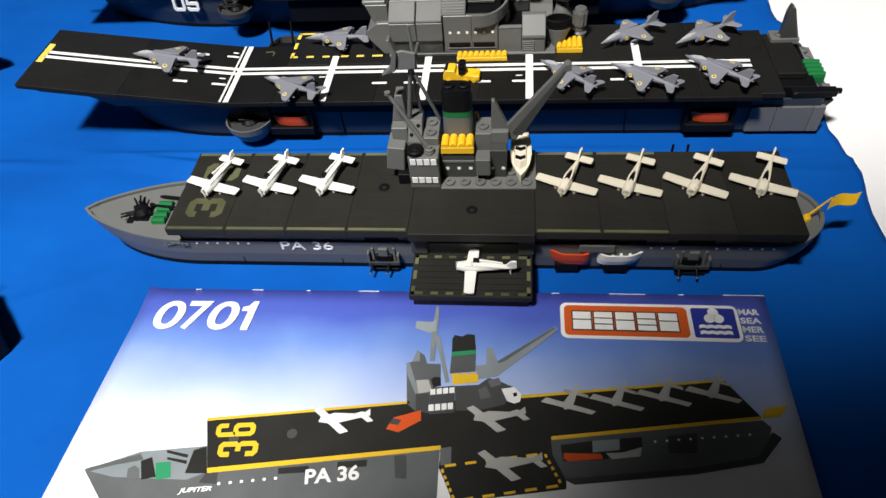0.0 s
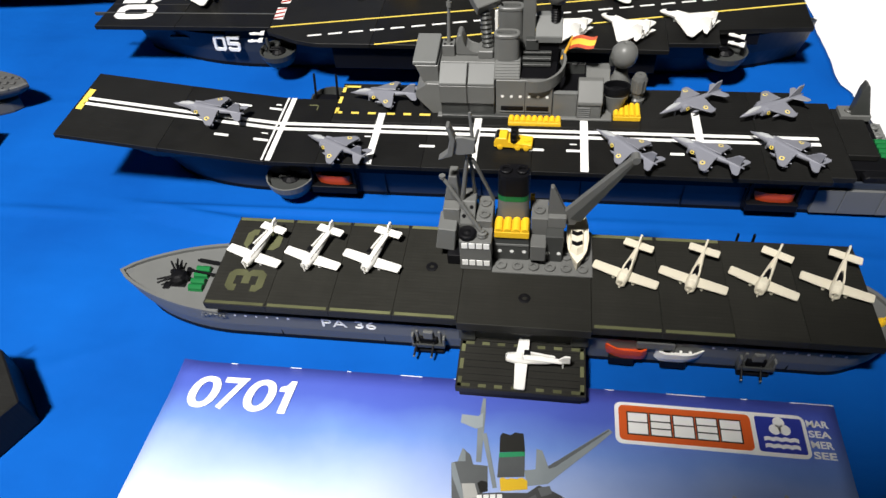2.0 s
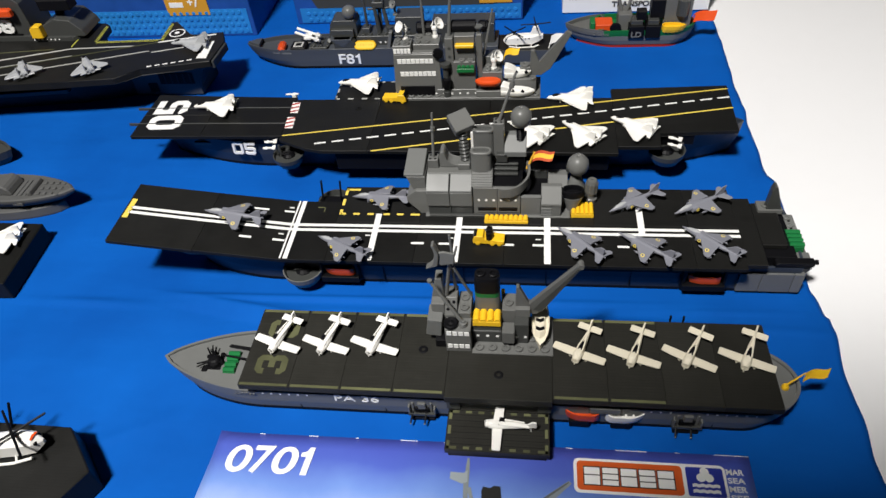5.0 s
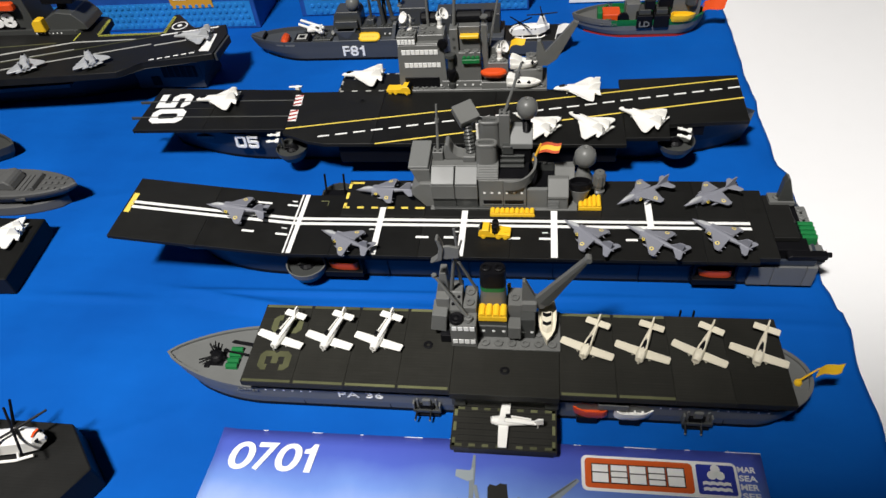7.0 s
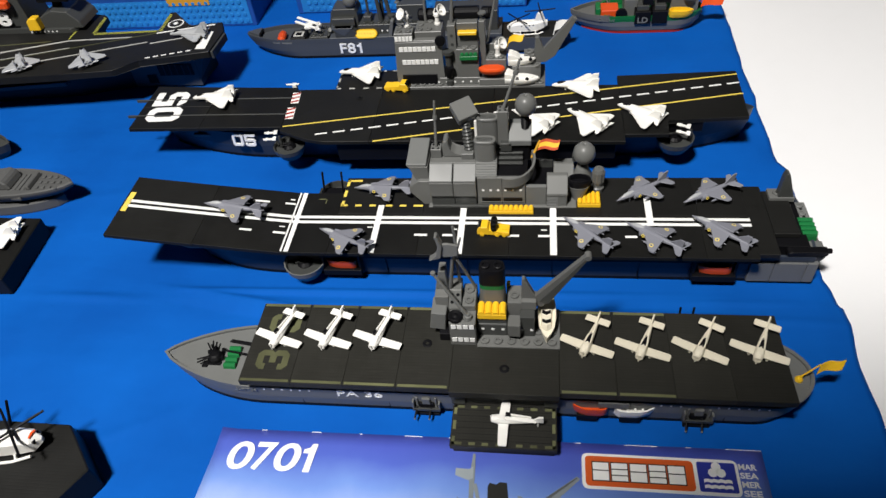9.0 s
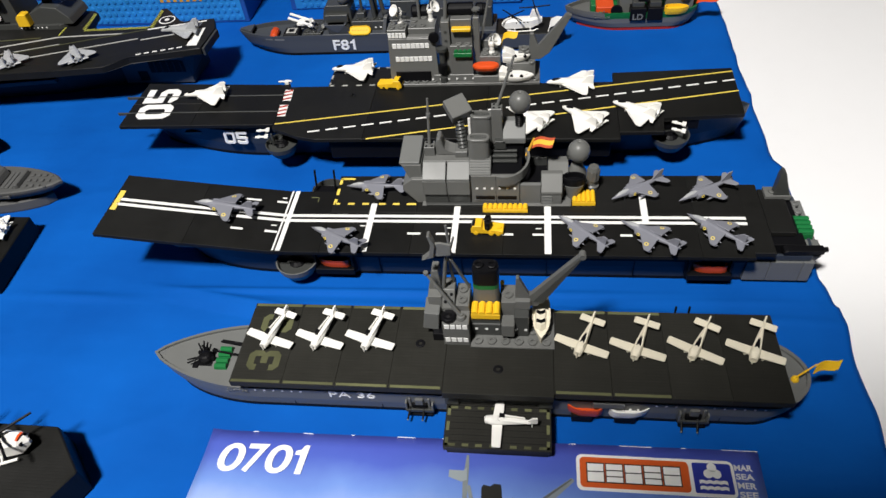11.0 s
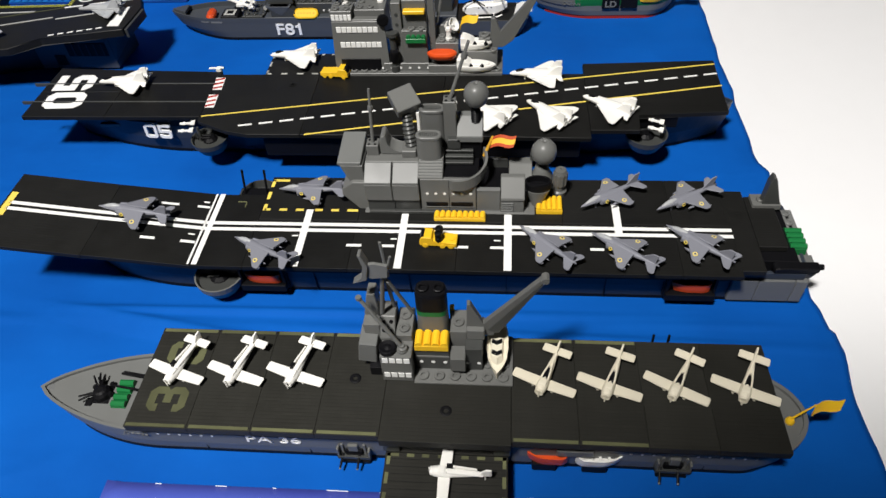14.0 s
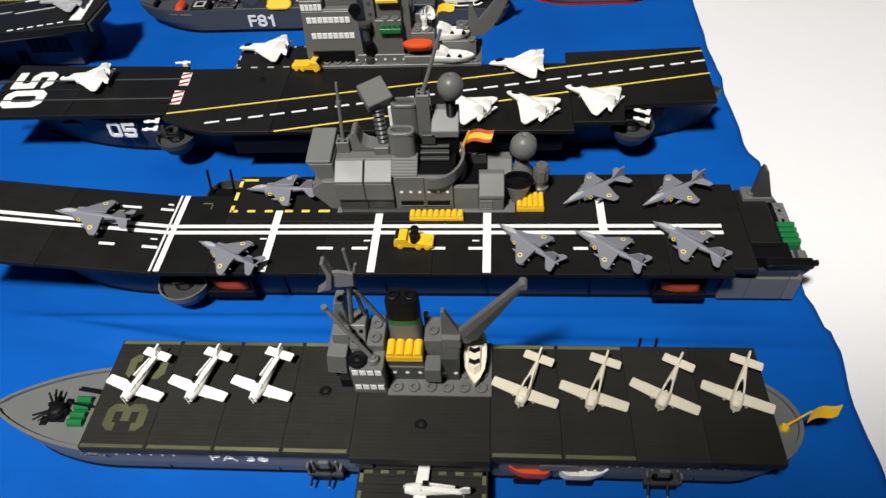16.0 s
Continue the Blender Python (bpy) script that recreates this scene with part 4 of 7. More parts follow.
    def oval(s, z, yc=51.5, xc=-7.6):
        return [(xc + s * 8.2 * (abs(math.cos(a)) ** 0.5) * (1 if math.cos(a) > 0 else -1), yc + s * 5.6 * (abs(math.sin(a)) ** 0.7) * (1 if math.sin(a) > 0 else -1), z) for a in [2 * math.pi * i / 28 for i in range(28)]]
    part("funnel", add_loft(bmesh.new(), [oval(1.0, 48.6), oval(0.93, 64.4)]), GREY, c)
    part("funnel_band", add_loft(bmesh.new(), [oval(0.945, 64.4), oval(0.935, 67.8)]), GREEN, c, "green band")
    cap = part("funnel_cap", add_loft(bmesh.new(), [oval(0.95, 67.8), oval(0.94, 78), oval(0.88, 80)]), BLACK, c, "black funnel cap")
    for x in (-11.4, -3.8):
        part("funnel_pipe", lathe([(3.0, 0), (3.0, 1.2), (2.5, 1.5), (1.8, 1.5), (1.5, 1.0), (1.5, -0.6), (0, -0.6)], x, 51.5, 79.9, 16), BLACK, cap)
    part("yellow_clip", box(0.4, 2.6, 57, 59.5, 48, 58.5, 0.3), YELLOW, c, "small yellow clip")
    # crane side
    part("crane_house", box(8.8, 17.6, 38, 58, 31.6, 49.8, 0.35), DARK, c)
    side_dots(c, 10.2, 15.8, 2, 37.95, 38.0, 1.05)
    part("cabin", box(1.6, 9.2, 33.5, 42, 36.6, 47.2, 0.35), GREY, c)
    part("cabin_under", box(2.2, 8.8, 36, 42, 31.6, 37.6, 0.2), BLACK, c)
    part("step_block", box(1.4, 9.6, 44, 58, 31.6, 56, 0.35), GREY, c)
    studs(c, [(5.4, 49.6, 56)], GREY)
    part("crane_base", box(9.4, 18.4, 44, 53, 49.8, 57, 0.35), GREY, c)
    seat(0.4, -3.0, 2.0)
    part("crane_jib", prism([(8.6, 56), (9.2, 77), (10.8, 77), (17, 61), (44.6, 97.2), (46.6, 95.2), (30, 69), (23.5, 57.5), (22, 52.5), (9, 52.5)], 46.8, 49.8, "y", 0.3), GREY, c, "grey forked crane arm")
    part("crane_rib", prism([(19.5, 57.5), (44.2, 94.0), (44.7, 92.8), (24.5, 55.5)], 46.3, 46.9, "y"), DARK, c)
    part("crane_pulley", lathe([(1.9, 0), (1.9, 4.4), (0, 4.4)], 45.5, 46.0, 95.6, 12, (0, 1, 0)), GREY, c)
    seat()
    return c


carrier_one()


def motor_launch():
    """White cabin launch lying on the island base, bow towards the front."""
    b = thing("toy_launch", 24.6, 45, 31.6, "cream-white toy motor launch with dark windows beside the crane", "toy boat")
    def plan(k, z):
        pts = [(0, 31.0), (2.8, 35), (5.2, 41), (6.2, 48), (6.0, 55), (4.4, 60.5), (-4.4, 60.5), (-6.0, 55), (-6.2, 48), (-5.2, 41), (-2.8, 35)]
        return [(24.9 + x * k * 0.9, 43 + (y - 46) * (0.76 if y < 46 else 1.22) * (0.9 + 0.1 * k), z + (46 - y) * -0.16 + 2.4) for x, y in pts]
    seat(-0.3, -2.4, 4.8)
    part("hull", add_loft(bmesh.new(), [plan(0.55, 32.0), plan(0.9, 35.5), plan(1.0, 38.0), plan(0.9, 38.0), plan(0.86, 37.0)]), IVORY, b)
    def cab(k, z, y0, y1):
        return [(24.6 - 3.0 * k, y0, z + (46 - y0) * -0.16), (24.6, y0 - 2, z + (46 - y0) * -0.16), (24.6 + 3.0 * k, y0, z + (46 - y0) * -0.16), (24.6 + 3.2 * k, y1, z + (46 - y1) * -0.16), (24.6 - 3.2 * k, y1, z + (46 - y1) * -0.16)]
    part("cabin", add_loft(bmesh.new(), [cab(1.1, 39.4, 38.5, 51), cab(0.9, 42.2, 40.4, 50)]), IVORY, b)
    for y0 in (40.6, 46.6):
        z = 42.35 + (46 - y0) * -0.16
        part("window", prism([(21.9, y0 + 0.6), (24.6, y0 - 0.8), (27.3, y0 + 0.6), (27.1, y0 + 2.9), (24.6, y0 + 1.6), (22.1, y0 + 2.9)], z - 0.6, z + 0.42), BLACK, b, "dark window")
    seat()
    return b


motor_launch()

DECK1 = 34.9
plane_white = prop_plane(WHITE, "white moulded toy propeller plane with lifted canopy", True, True)
plane_white.matrix_basis = pose(-0.1438, 0.0241, DECK1 * MM, 0, 0, -18.5)
for x, y, turn in ((-112.0, 24.6, -18), (-80.3, 25.2, -17.5)):
    place(plane_white, x, y, DECK1, turn)
# Cream instead of white: shade over the right-hand planes is put into the colour.
plane_ivory = prop_plane(IVORY, "cream-white toy propeller plane")
plane_ivory.matrix_basis = pose(0.0470, 0.0254, DECK1 * MM, 0, 0, -22.5)
for x, y, turn in ((79.1, 24.2, -21.5), (111.3, 24.8, -28), (144.5, 25.0, -23.5)):
    place(plane_ivory, x, y, DECK1, turn)

lift_plane = prop_plane(WHITE, "white toy propeller plane without tailplane on the lowered lift", False, True)
lift_plane.matrix_basis = pose(-0.0026, -0.0118, 0.0139, 0, 0, -93)

# ---- the ski-jump carrier ----
H2 = 37.2


def ramp_z(x):
    """Height of the flight deck: level, then rising towards the bow."""
    if x >= -160:
        return H2
    if x >= -226:
        return H2 + 8.0 * (-160 - x) / 66.0
    return H2 + 8.0 + 8.6 * (-226 - x) / 64.0


def deck_strip(name, x0, x1, y0, y1, material, parent, label="", lift=0.16, th=0.2):
    """A painted strip that follows the deck."""
    cuts = [x0] + [x for x in (-226, -160) if x0 < x < x1] + [x1]
    top = [(x, ramp_z(x) + lift) for x in cuts]
    bot = [(x, ramp_z(x) + lift - th) for x in reversed(cuts)]
    return part(name, prism(top + bot, y0, y1, "y"), material, parent, label)


def carrier_two():
    c = thing("aircraft_carrier", -40, 142, 0, "black-decked toy carrier with a raised ski-jump bow and white runway lines", "toy ship", "toy warships")
    seat(-1.0, -0.8, 0)
    lower = outline(-245, 206, 146, 29.2, 80, 3, 0.46, 0.2)
    upper = outline(-262, 206, 146, 31, 95, 3, 0.6, 0.2)
    part("hull", hull_mesh(lower, upper, 2.2, 26, 1.6, 22), NAVY, c)
    part("waterline_band", prism(outline(-245.3, 205.8, 146, 29.5, 80, 3, 0.46, 0.2), 0, 2.3), BLACK, c, "black strip along the waterline")
    part("upper_hull", box(-150, 162, 112, 178, 22, 32.6, 0.3), BLACK, c)
    part("bow_underdeck", prism([(-256, 34), (-240, 26), (-150, 26), (-150, 32.6), (-160, 33.6), (-226, 41.4), (-268, 47), (-268, 41)], 116, 168, "y", 0.3), GREY, c)
    part("underdeck_strip", prism([(-284, ramp_z(-284) - 3.1), (-226, ramp_z(-226) - 3.1), (-196, ramp_z(-196) - 3.1), (-204, ramp_z(-204) - 6.0), (-226, ramp_z(-226) - 7.5), (-280, ramp_z(-280) - 7.5)], 106.5, 162, "y", 0.3), GREY, c, "grey strip under the ramp")
    for x in (-90, -30, 30, 90, 150, 178):
        part("hull_seam", box(x - 0.15, x + 0.15, 114.6, 117.5, 2.4, 22, 0), BLACK, c)
    # deck plates
    def plate(x0, x1, y0, y1):
        cuts = [x0 + 0.06] + [x for x in (-226, -160) if x0 + 1 < x < x1 - 1] + [x1 - 0.06]
        top = [(x, ramp_z(x)) for x in cuts]
        bot = [(x, ramp_z(x) - 3.0) for x in reversed(cuts)]
        part("deck_plate", prism(top + bot, y0, y1, "y", 0.14), DECK2, c)
    plate(-290, -226, 102, 166)
    plate(-226, -160, 102.3, 166)
    plate(-160, -128, 102.5, 166)
    for x0, x1 in ((-128, -96), (-96, -64), (-64, -32), (-32, 0), (0, 32), (32, 64), (64, 97), (97, 130), (130, 163)):
        plate(x0, x1, 102.5, 143.2)
        plate(x0, x1, 143.2, 184)
    part("deck_step", box(163, 177.6, 108.8, 177, 31.0, 35.0, 0.4), DECK2, c)
    part("deck_step", box(177.8, 194.4, 128.4, 172, 31.0, 35.0, 0.4), DECK2, c)
    part("stern_core", box(160, 200, 121, 172, 21, 30.6, 0.3), BLACK, c)
    # markings
    for y in (134.0, 139.2):
        deck_strip("runway_line", -286, 163.5, y - 1.35, y + 1.35, PAINT, c, "white runway line")
    deck_strip("ramp_end_mark", -288.5, -284.5, 127.5, 148.5, YPAINT, c, "yellow mark on the ramp lip")
    for x, y0, y1, w in ((-96.2, 103.5, 152.5, 4.4), (-34.2, 103.5, 152.5, 4.4), (30.4, 103.5, 152.5, 4.6), (97, 133, 165, 4.6), (-158, 103.5, 166, 3.4)):
        part("cross_stripe", box(x - w / 2, x + w / 2, y0, y1, H2 - 0.05, H2 + 0.22, 0), PAINT, c, "white cross stripe")
    deck_strip("thin_stripe", -162.4, -161.2, 103.5, 166, PAINT, c, "thin white stripe")
    for x0, x1 in ((-197, -188), (-172, -163), (-126, -116.5), (-67.5, -58.2), (-47.2, -38), (-3, 6.8), (20, 28), (79, 87), (52, 60)):
        deck_strip("dash", x0, x1, 120.6, 122.6, PAINT, c, "white dash")
    for x0, x1 in ((-196, -183), (-171, -163)):
        deck_strip("dash", x0, x1, 152.0, 153.8, PAINT, c, "white dash")
    deck_strip("dash", -168, -164.5, 156.8, 158, PAINT, c, "short white dash")
    for x0, y0 in ((-166, 127.5), (-100, 128.5), (-38, 127), (25, 127)):
        deck_strip("dash", x0 - 3, x0 + 1, y0, y0 + 1, PAINT, c, "short white dash")
    for x0, x1 in ((-126.5, -122.5), (-116.5, -111.5), (-105.5, -100.5), (-93, -88), (-82.5, -77.5), (-72, -65)):
        deck_strip("box_dash", x0, x1, 151.2, 153.2, YPAINT, c, "yellow dash")
    for y0, y1 in ((151.2, 157), (162, 169), (174, 181)):
        deck_strip("box_dash", -127.5, -125.3, y0, y1, YPAINT, c, "yellow dash")
    deck_strip("box_dash", -127.5, -116, 179.5, 181.5, YPAINT, c, "yellow dash")
    deck_strip("corner_mark", -146, -139.5, 158.6, 159.4, OLIVE, c, "faded olive corner mark")
    deck_strip("corner_mark", -140.3, -139.5, 154, 159.4, OLIVE, c, "faded olive corner mark")
    # sponsons, boats in niches
    gun_tub(c, -151, 113.5, 6, 15.5, GREY, DARK)
    for x in (-122.5, 139.5):
        part("niche", box(x - 15, x + 15, 113.2, 116, 5.0, 32, 0.3), BLACK, c, "black niche")
        part("niche_shelf", box(x - 14.5, x + 14.5, 108.6, 116, 7.0, 12.6, 0.3), BLACK, c)
        for sx in (-13.6, 13.6):
            part("niche_cheek", box(x + sx - 0.9, x + sx + 0.9, 110.4, 116, 13, 31, 0.2), BLACK, c)
        bm = small_boat(x - 11.5, x + 11.5, 112.2, 2.9, 13.2, 20.5)
        part("lifeboat", bm, ORANGE, c, "orange-red lifeboat in a dark niche")
    part("rear_tub", lathe([(0.5, 0), (11, 0), (13, 5), (13, 8), (12, 8), (11, 3), (0, 3)], -136, 172, 26, 20), DARK, c)
    for x in (-146, -131):
        part("rear_rod", tube((x, 172, 30), (x + 1, 176, 50), 0.8), BLACK, c)
    # stern
    part("stern_deck", box(194, 210, 119.5, 172, 18.5, 22.5, 0.4), GREY, c)
    part("stern_ledge", prism([(199, 22), (211.4, 22), (206, 14), (199, 14)], 119, 172, "y", 0.3), GREY, c)
    studs(c, [(204.5, 127, 22.5), (204.5, 158, 26), (204.5, 166, 26)], LIGHT)
    part("stud_plate", box(200.5, 209, 150, 170, 22.5, 26, 0.3), LIGHT, c)
    part("stud_plate", box(197, 211, 122.5, 131.5, 22.5, 25.5, 0.3), LIGHT, c)
    part("green_drum", add_ridged(bmesh.new(), 197.4, 207.6, 132, 149, 24, 34, 4, "y"), GREEN, c, "green ridged drum")
    for x0, x1 in ((163, 178), (178.3, 199), (199.3, 206)):
        part("stern_panel", box(x0, x1, 113.6, 117, 3, 21, 0.3), HULL, c, "paler grey stern panel")
    part("beam_knob", lathe([(1.8, 0), (1.8, 2.4), (0, 2.4)], 210.0, 118, 29.5, 12, (1, 0, 0)), BLACK, c)
    part("stern_beam", prism([(185, 26), (209.6, 27), (210.1, 28), (210.1, 31), (187, 30.5), (185, 29.5)], 115, 121, "y", 0.5), BLACK, c, "black stern beam")
    part("fin_base", box(181, 198, 161.5, 172, 33.6, 37.4, 0.3), GREY, c)
    studs(c, [(186.5, 166.5, 37.4)], GREY)
    part("stern_fin", prism([(186.4, 37.2), (186.9, 54), (188.2, 58.5), (190.4, 57.0), (197.4, 37.2)], 162.5, 168.5, "y", 0.4), DARK, c, "dark upright fin")
    # ---- island ----
    z = H2
    part("island_plinth", box(-60, 47, 150, 181, z, z + 1.4, 0.3), GREY, c)
    part("bow_fairing", prism([(-64, z), (-66, z + 4), (-73.5, z + 12), (-73, z + 17), (-66, z + 22), (-54, z + 22), (-54, z)], 154, 180, "y", 0.4), GREY, c)
    part("forward_neck", prism([(-68, z + 20), (-68.5, z + 23), (-73, z + 33), (-58.6, z + 33), (-58.6, z + 20)], 157, 184, "y", 0.4), GREY, c)
    part("forward_tower", prism([(157, z + 33), (157, z + 35.4), (185, z + 38), (185, z + 33)], -74, -59.5, "x", 0.4), LIGHT, c, "pale grey slab on the forward tower")
    part("lower_block", box(-57.5, -40.4, 151.8, 178, z, z + 11, 0.35), DARK, c)
    part("lower_block", box(-40.1, -24.5, 151.8, 178, z, z + 11, 0.35), DARK, c)
    for x0, x1 in ((-58, -41), (-40.6, -24.2)):
        part("side_brick", box(x0, x1, 150, 178, z + 11, z + 23.6, 0.4), GREY, c)
        part("slope_brick", prism([(149.8, z + 23.9), (149.9, z + 25.2), (161, z + 32.6), (178, z + 32.6), (178, z + 23.9)], x0 + 0.2, x1 - 0.2, "x", 0.4), LIGHT, c)
    mid = part("mid_house", box(-23.6, 10.6, 152, 178, z, z + 27, 0.4), GREY, c)
    side_dots(mid, -19.5, 7.3, 6, 151.95, z + 15.6, 1.0)
    for x0, x1 in ((-20.5, -7), (-5, 8.5)):
        part("vent_slot", box(x0, x1, 151.6, 152.2, z + 5.2, z + 8.6, 0.1), BLACK, mid, "dark vent slot")
        part("vent_sill", box(x0 - 0.6, x1 + 0.6, 151.4, 152.2, z + 4.4, z + 5.1, 0.1), GREY, mid)
    part("mid_seam", box(-6.15, -5.85, 151.9, 152.3, z + 1.5, z + 26, 0), BLACK, mid)
    part("foot_strip", box(-57, 10, 149.6, 152, z, z + 2.4, 0.3), DARK, c)
    part("grille_block", prism([(152.3, z + 27), (152.3, z + 28), (163, z + 34), (178, z + 34), (178, z + 27)], -24.6, -9.4, "x", 0.3), GREY, c)
    for i in range(6):
        yy, zz = 153.2 + i * 1.75, z + 28.3 + i * 0.98
        part("grille_bar", box(-24.2, -9.8, yy, yy + 0.9, zz - 0.4, zz + 0.9, 0.12), LIGHT, c)
    # funnels: flat-sided ovals with a rimmed slot on top
    def funnel(x, y, z0, z1):
        bm = bmesh.new()
        def ring(sx, sy, zz):
            out = []
            for i in range(32):
                a = 2 * math.pi * i / 32
                ca, sa = math.cos(a), math.sin(a)
                out.append((x + sx * abs(ca) ** 0.55 * (1 if ca > 0 else -1), y + sy * abs(sa) ** 0.75 * (1 if sa > 0 else -1), zz))
            return out
        add_loft(bm, [ring(7.7, 4.3, z0), ring(7.3, 4.1, z1 - 2), ring(7.7, 4.4, z1 - 1.4), ring(7.7, 4.4, z1), ring(7.2, 3.9, z1 + 0.5), ring(5.8, 2.4, z1 + 0.4), ring(5.6, 2.2, z1 - 0.9)])
        stack = part("funnel", bm, GREY, c)
        for k in range(9):
            part("slot_rib", box(x - 4.9 + k * 1.2, x - 4.4 + k * 1.2, y - 2.0, y + 2.0, z1 - 0.9, z1 - 0.3, 0), DARK, stack)
    funnel(-17.8, 166, z + 33.5, z + 50)
    funnel(-16.2, 178, z + 30, z + 60.5)
    part("white_post", box(-25.6, -23.8, 176.5, 180, z + 32, z + 58, 0.2), WHITE, c, "narrow white post")
    part("socket_post", box(-9.0, -1.6, 174, 182, z + 30, z + 67, 0.35), GREY, c)
    for dx in (-7.2, -3.4):
        for dy in (176, 180):
            part("socket_hole", lathe([(0.9, 0), (0.9, 0.15), (0, 0.15)], dx, dy, z + 67, 10), BLACK, c)
    part("antenna_pole", tube((-5.2, 178, z + 66), (6.5, 184, z + 101), 1.2, 0.9), GREY, c)
    part("antenna_collar", tube((3.5, 182.4, z + 91), (4.5, 183, z + 94), 1.9), GREY, c)
    part("aft_house", prism([(170, z + 41), (170, z + 45.2), (181, z + 53), (186, z + 53), (186, z + 41)], -1.4, 14.4, "x", 0.4), LIGHT, c)
    part("aft_house_leg", box(0.5, 13, 172, 185, z + 26, z + 41, 0.3), BLACK, c)
    part("step_shadow", box(-7, 0.8, 170, 176, z + 36, z + 43, 0.3), DARK, c)
    part("spring_post", lathe([(2.6, 0)] + [(3.0 if i % 2 else 2.1, 0.8 * i) for i in range(16)] + [(0, 12.6)], 10.0, 179, z + 50, 14), BLACK, c, "black ribbed post")
    part("radome", lathe([(2.6, -0.4), (5.0, 1.0), (6.8, 3.8), (7.5, 7.4), (6.9, 10.8), (5.1, 13.2), (2.8, 14.6), (1.0, 15.1), (0.85, 14.3), (0, 14.3)], 10.4, 179, z + 62, 32, (0, 0, 1), True), GREY, c, "grey ball radome")
    # sunken stair well behind a curved bulwark
    part("well_back", box(-9.2, 12, 176, 180, z + 27, z + 40, 0.3), DARK, c)
    part("well_floor", box(-9.2, 12, 154, 176, z + 25, z + 27.4, 0.2), BLACK, c)
    for i in range(4):
        part("stair_tread", box(-8.6, 8.5, 165 + i * 2.6, 168 + i * 2.6, z + 28 + i * 2.6, z + 29.6 + i * 2.6, 0.2), DARK, c)
    n = 18
    arc = [radians(-112 + 138 * i / n) for i in range(n + 1)]
    rise = lambda i: 6.5 * (i / n) ** 1.5
    part("curved_rail", add_loft(bmesh.new(), [[(1 + 16 * math.cos(a), 166 + 17.6 * math.sin(a), z + 20.5 + rise(i)), (1 + 16.6 * math.cos(a), 166 + 18.2 * math.sin(a), z + 28.5 + rise(i)), (1 + 15 * math.cos(a), 166 + 16.6 * math.sin(a), z + 28.5 + rise(i)), (1 + 14.4 * math.cos(a), 166 + 16 * math.sin(a), z + 20.5 + rise(i))] for i, a in enumerate(arc)]), GREY, c, "curved grey bulwark")
    part("flag_post", tube((15.0, 171, z + 30), (20.4, 172, z + 44), 1.0, 0.9), GOLD, c, "yellowed flag staff")
    flag(c, (18.6, 171.8, z + 39), (20.6, 172, z + 44), (14.0, 7.6, 0.5), GOLD, GOLD, FADED)
    # forward mast, radar box and bucket seat
    part("seat_floor", box(-57.6, -24.6, 161.5, 182, z + 30, z + 33, 0.3), GREY, c)
    part("mast_base", box(-57, -49.4, 167, 175, z + 32.8, z + 40.5, 0.35), GREY, c)
    for dx in (-55.2, -51.4):
        for dy in (168.6, 173):
            part("socket_hole", lathe([(0.9, 0), (0.9, 0.15), (0, 0.15)], dx, dy, z + 40.5, 10), BLACK, c)
    part("whip_mast", tube((-53.2, 171, z + 40), (-51.8, 175, z + 76), 1.15, 0.75), GREY, c)
    part("whip_collar", tube((-52.3, 173.4, z + 62), (-52.1, 173.8, z + 65), 1.6), GREY, c)
    part("bucket_seat", prism([(-48.6, z + 33), (-48.8, z + 42), (-47.4, z + 46.5), (-45.2, z + 47.2), (-44, z + 44), (-43.2, z + 38), (-40, z + 35.6), (-33, z + 35), (-33, z + 33)], 168, 179, "y", 0.8), GREY, c, "grey moulded seat")
    spring = [(3.7 if i % 2 else 2.7, 1.35 * i) for i in range(18)]
    part("neck_foot", box(-35, -26, 165, 176, z + 33, z + 38, 0.5), GREY, c)
    part("ribbed_neck", lathe(spring + [(0, 24.3)], -29.6, 171, z + 37, 18, (-0.10, 0.28, 1)), DARK, c, "ribbed spring neck")
    bm = bmesh.new()
    add_box(bm, -7.6, 7.6, -7.6, 7.6, -3.6, 3.6, 0.5)
    bmesh.ops.transform(bm, matrix=Matrix.Translation((-32.5, 180, z + 64.5)) @ Matrix.Rotation(radians(26), 4, "X") @ Matrix.Rotation(radians(8), 4, "Y") @ Matrix.Rotation(radians(30), 4, "Z"), verts=bm.verts)
    part("radar_box", bm, GREY, c, "tilted grey radar box")
    # aft part of the island
    part("aft_wall", box(11, 25.4, 152.4, 155, z, z + 17.5, 0.3), GREY, c)
    part("aft_wall_cap", box(11, 25.4, 152.2, 155.4, z + 17.5, z + 18.3, 0.1), LIGHT, c)
    # Solid black block fills the gap here and stands for its shade.
    part("aft_well", box(11, 42, 156, 180, z, z + 15, 0.2), BLACK, c)
    part("aft_rail", box(13, 30, 178, 180.5, z + 12, z + 22, 0.3), DARK, c)
    part("aft_slope", prism([(150.4, z + 11), (150.5, z + 13), (160.5, z + 22.3), (164, z + 22.3), (164, z + 11)], 25.6, 40.4, "x", 0.4), GREY, c)
    part("aft_foot", box(25.6, 40.2, 151.2, 170, z, z + 11, 0.4), GREY, c)
    for i in range(6):
        part("louvre", box(26, 33.6, 150.5, 151.4, z + 1.0 + i * 1.5, z + 1.8 + i * 1.5, 0.1), LIGHT, c)
    part("rear_slope", prism([(165, z + 10), (165, z + 14), (176, z + 20.5), (182, z + 20.5), (182, z + 10)], 30.5, 45, "x", 0.4), GREY, c)
    part("radar_pedestal", lathe([(7, 0), (7, 14), (4.6, 18), (3.2, 26), (0, 26)], 51, 173, z, 20, (0, 0, 1), True), GREY, c)
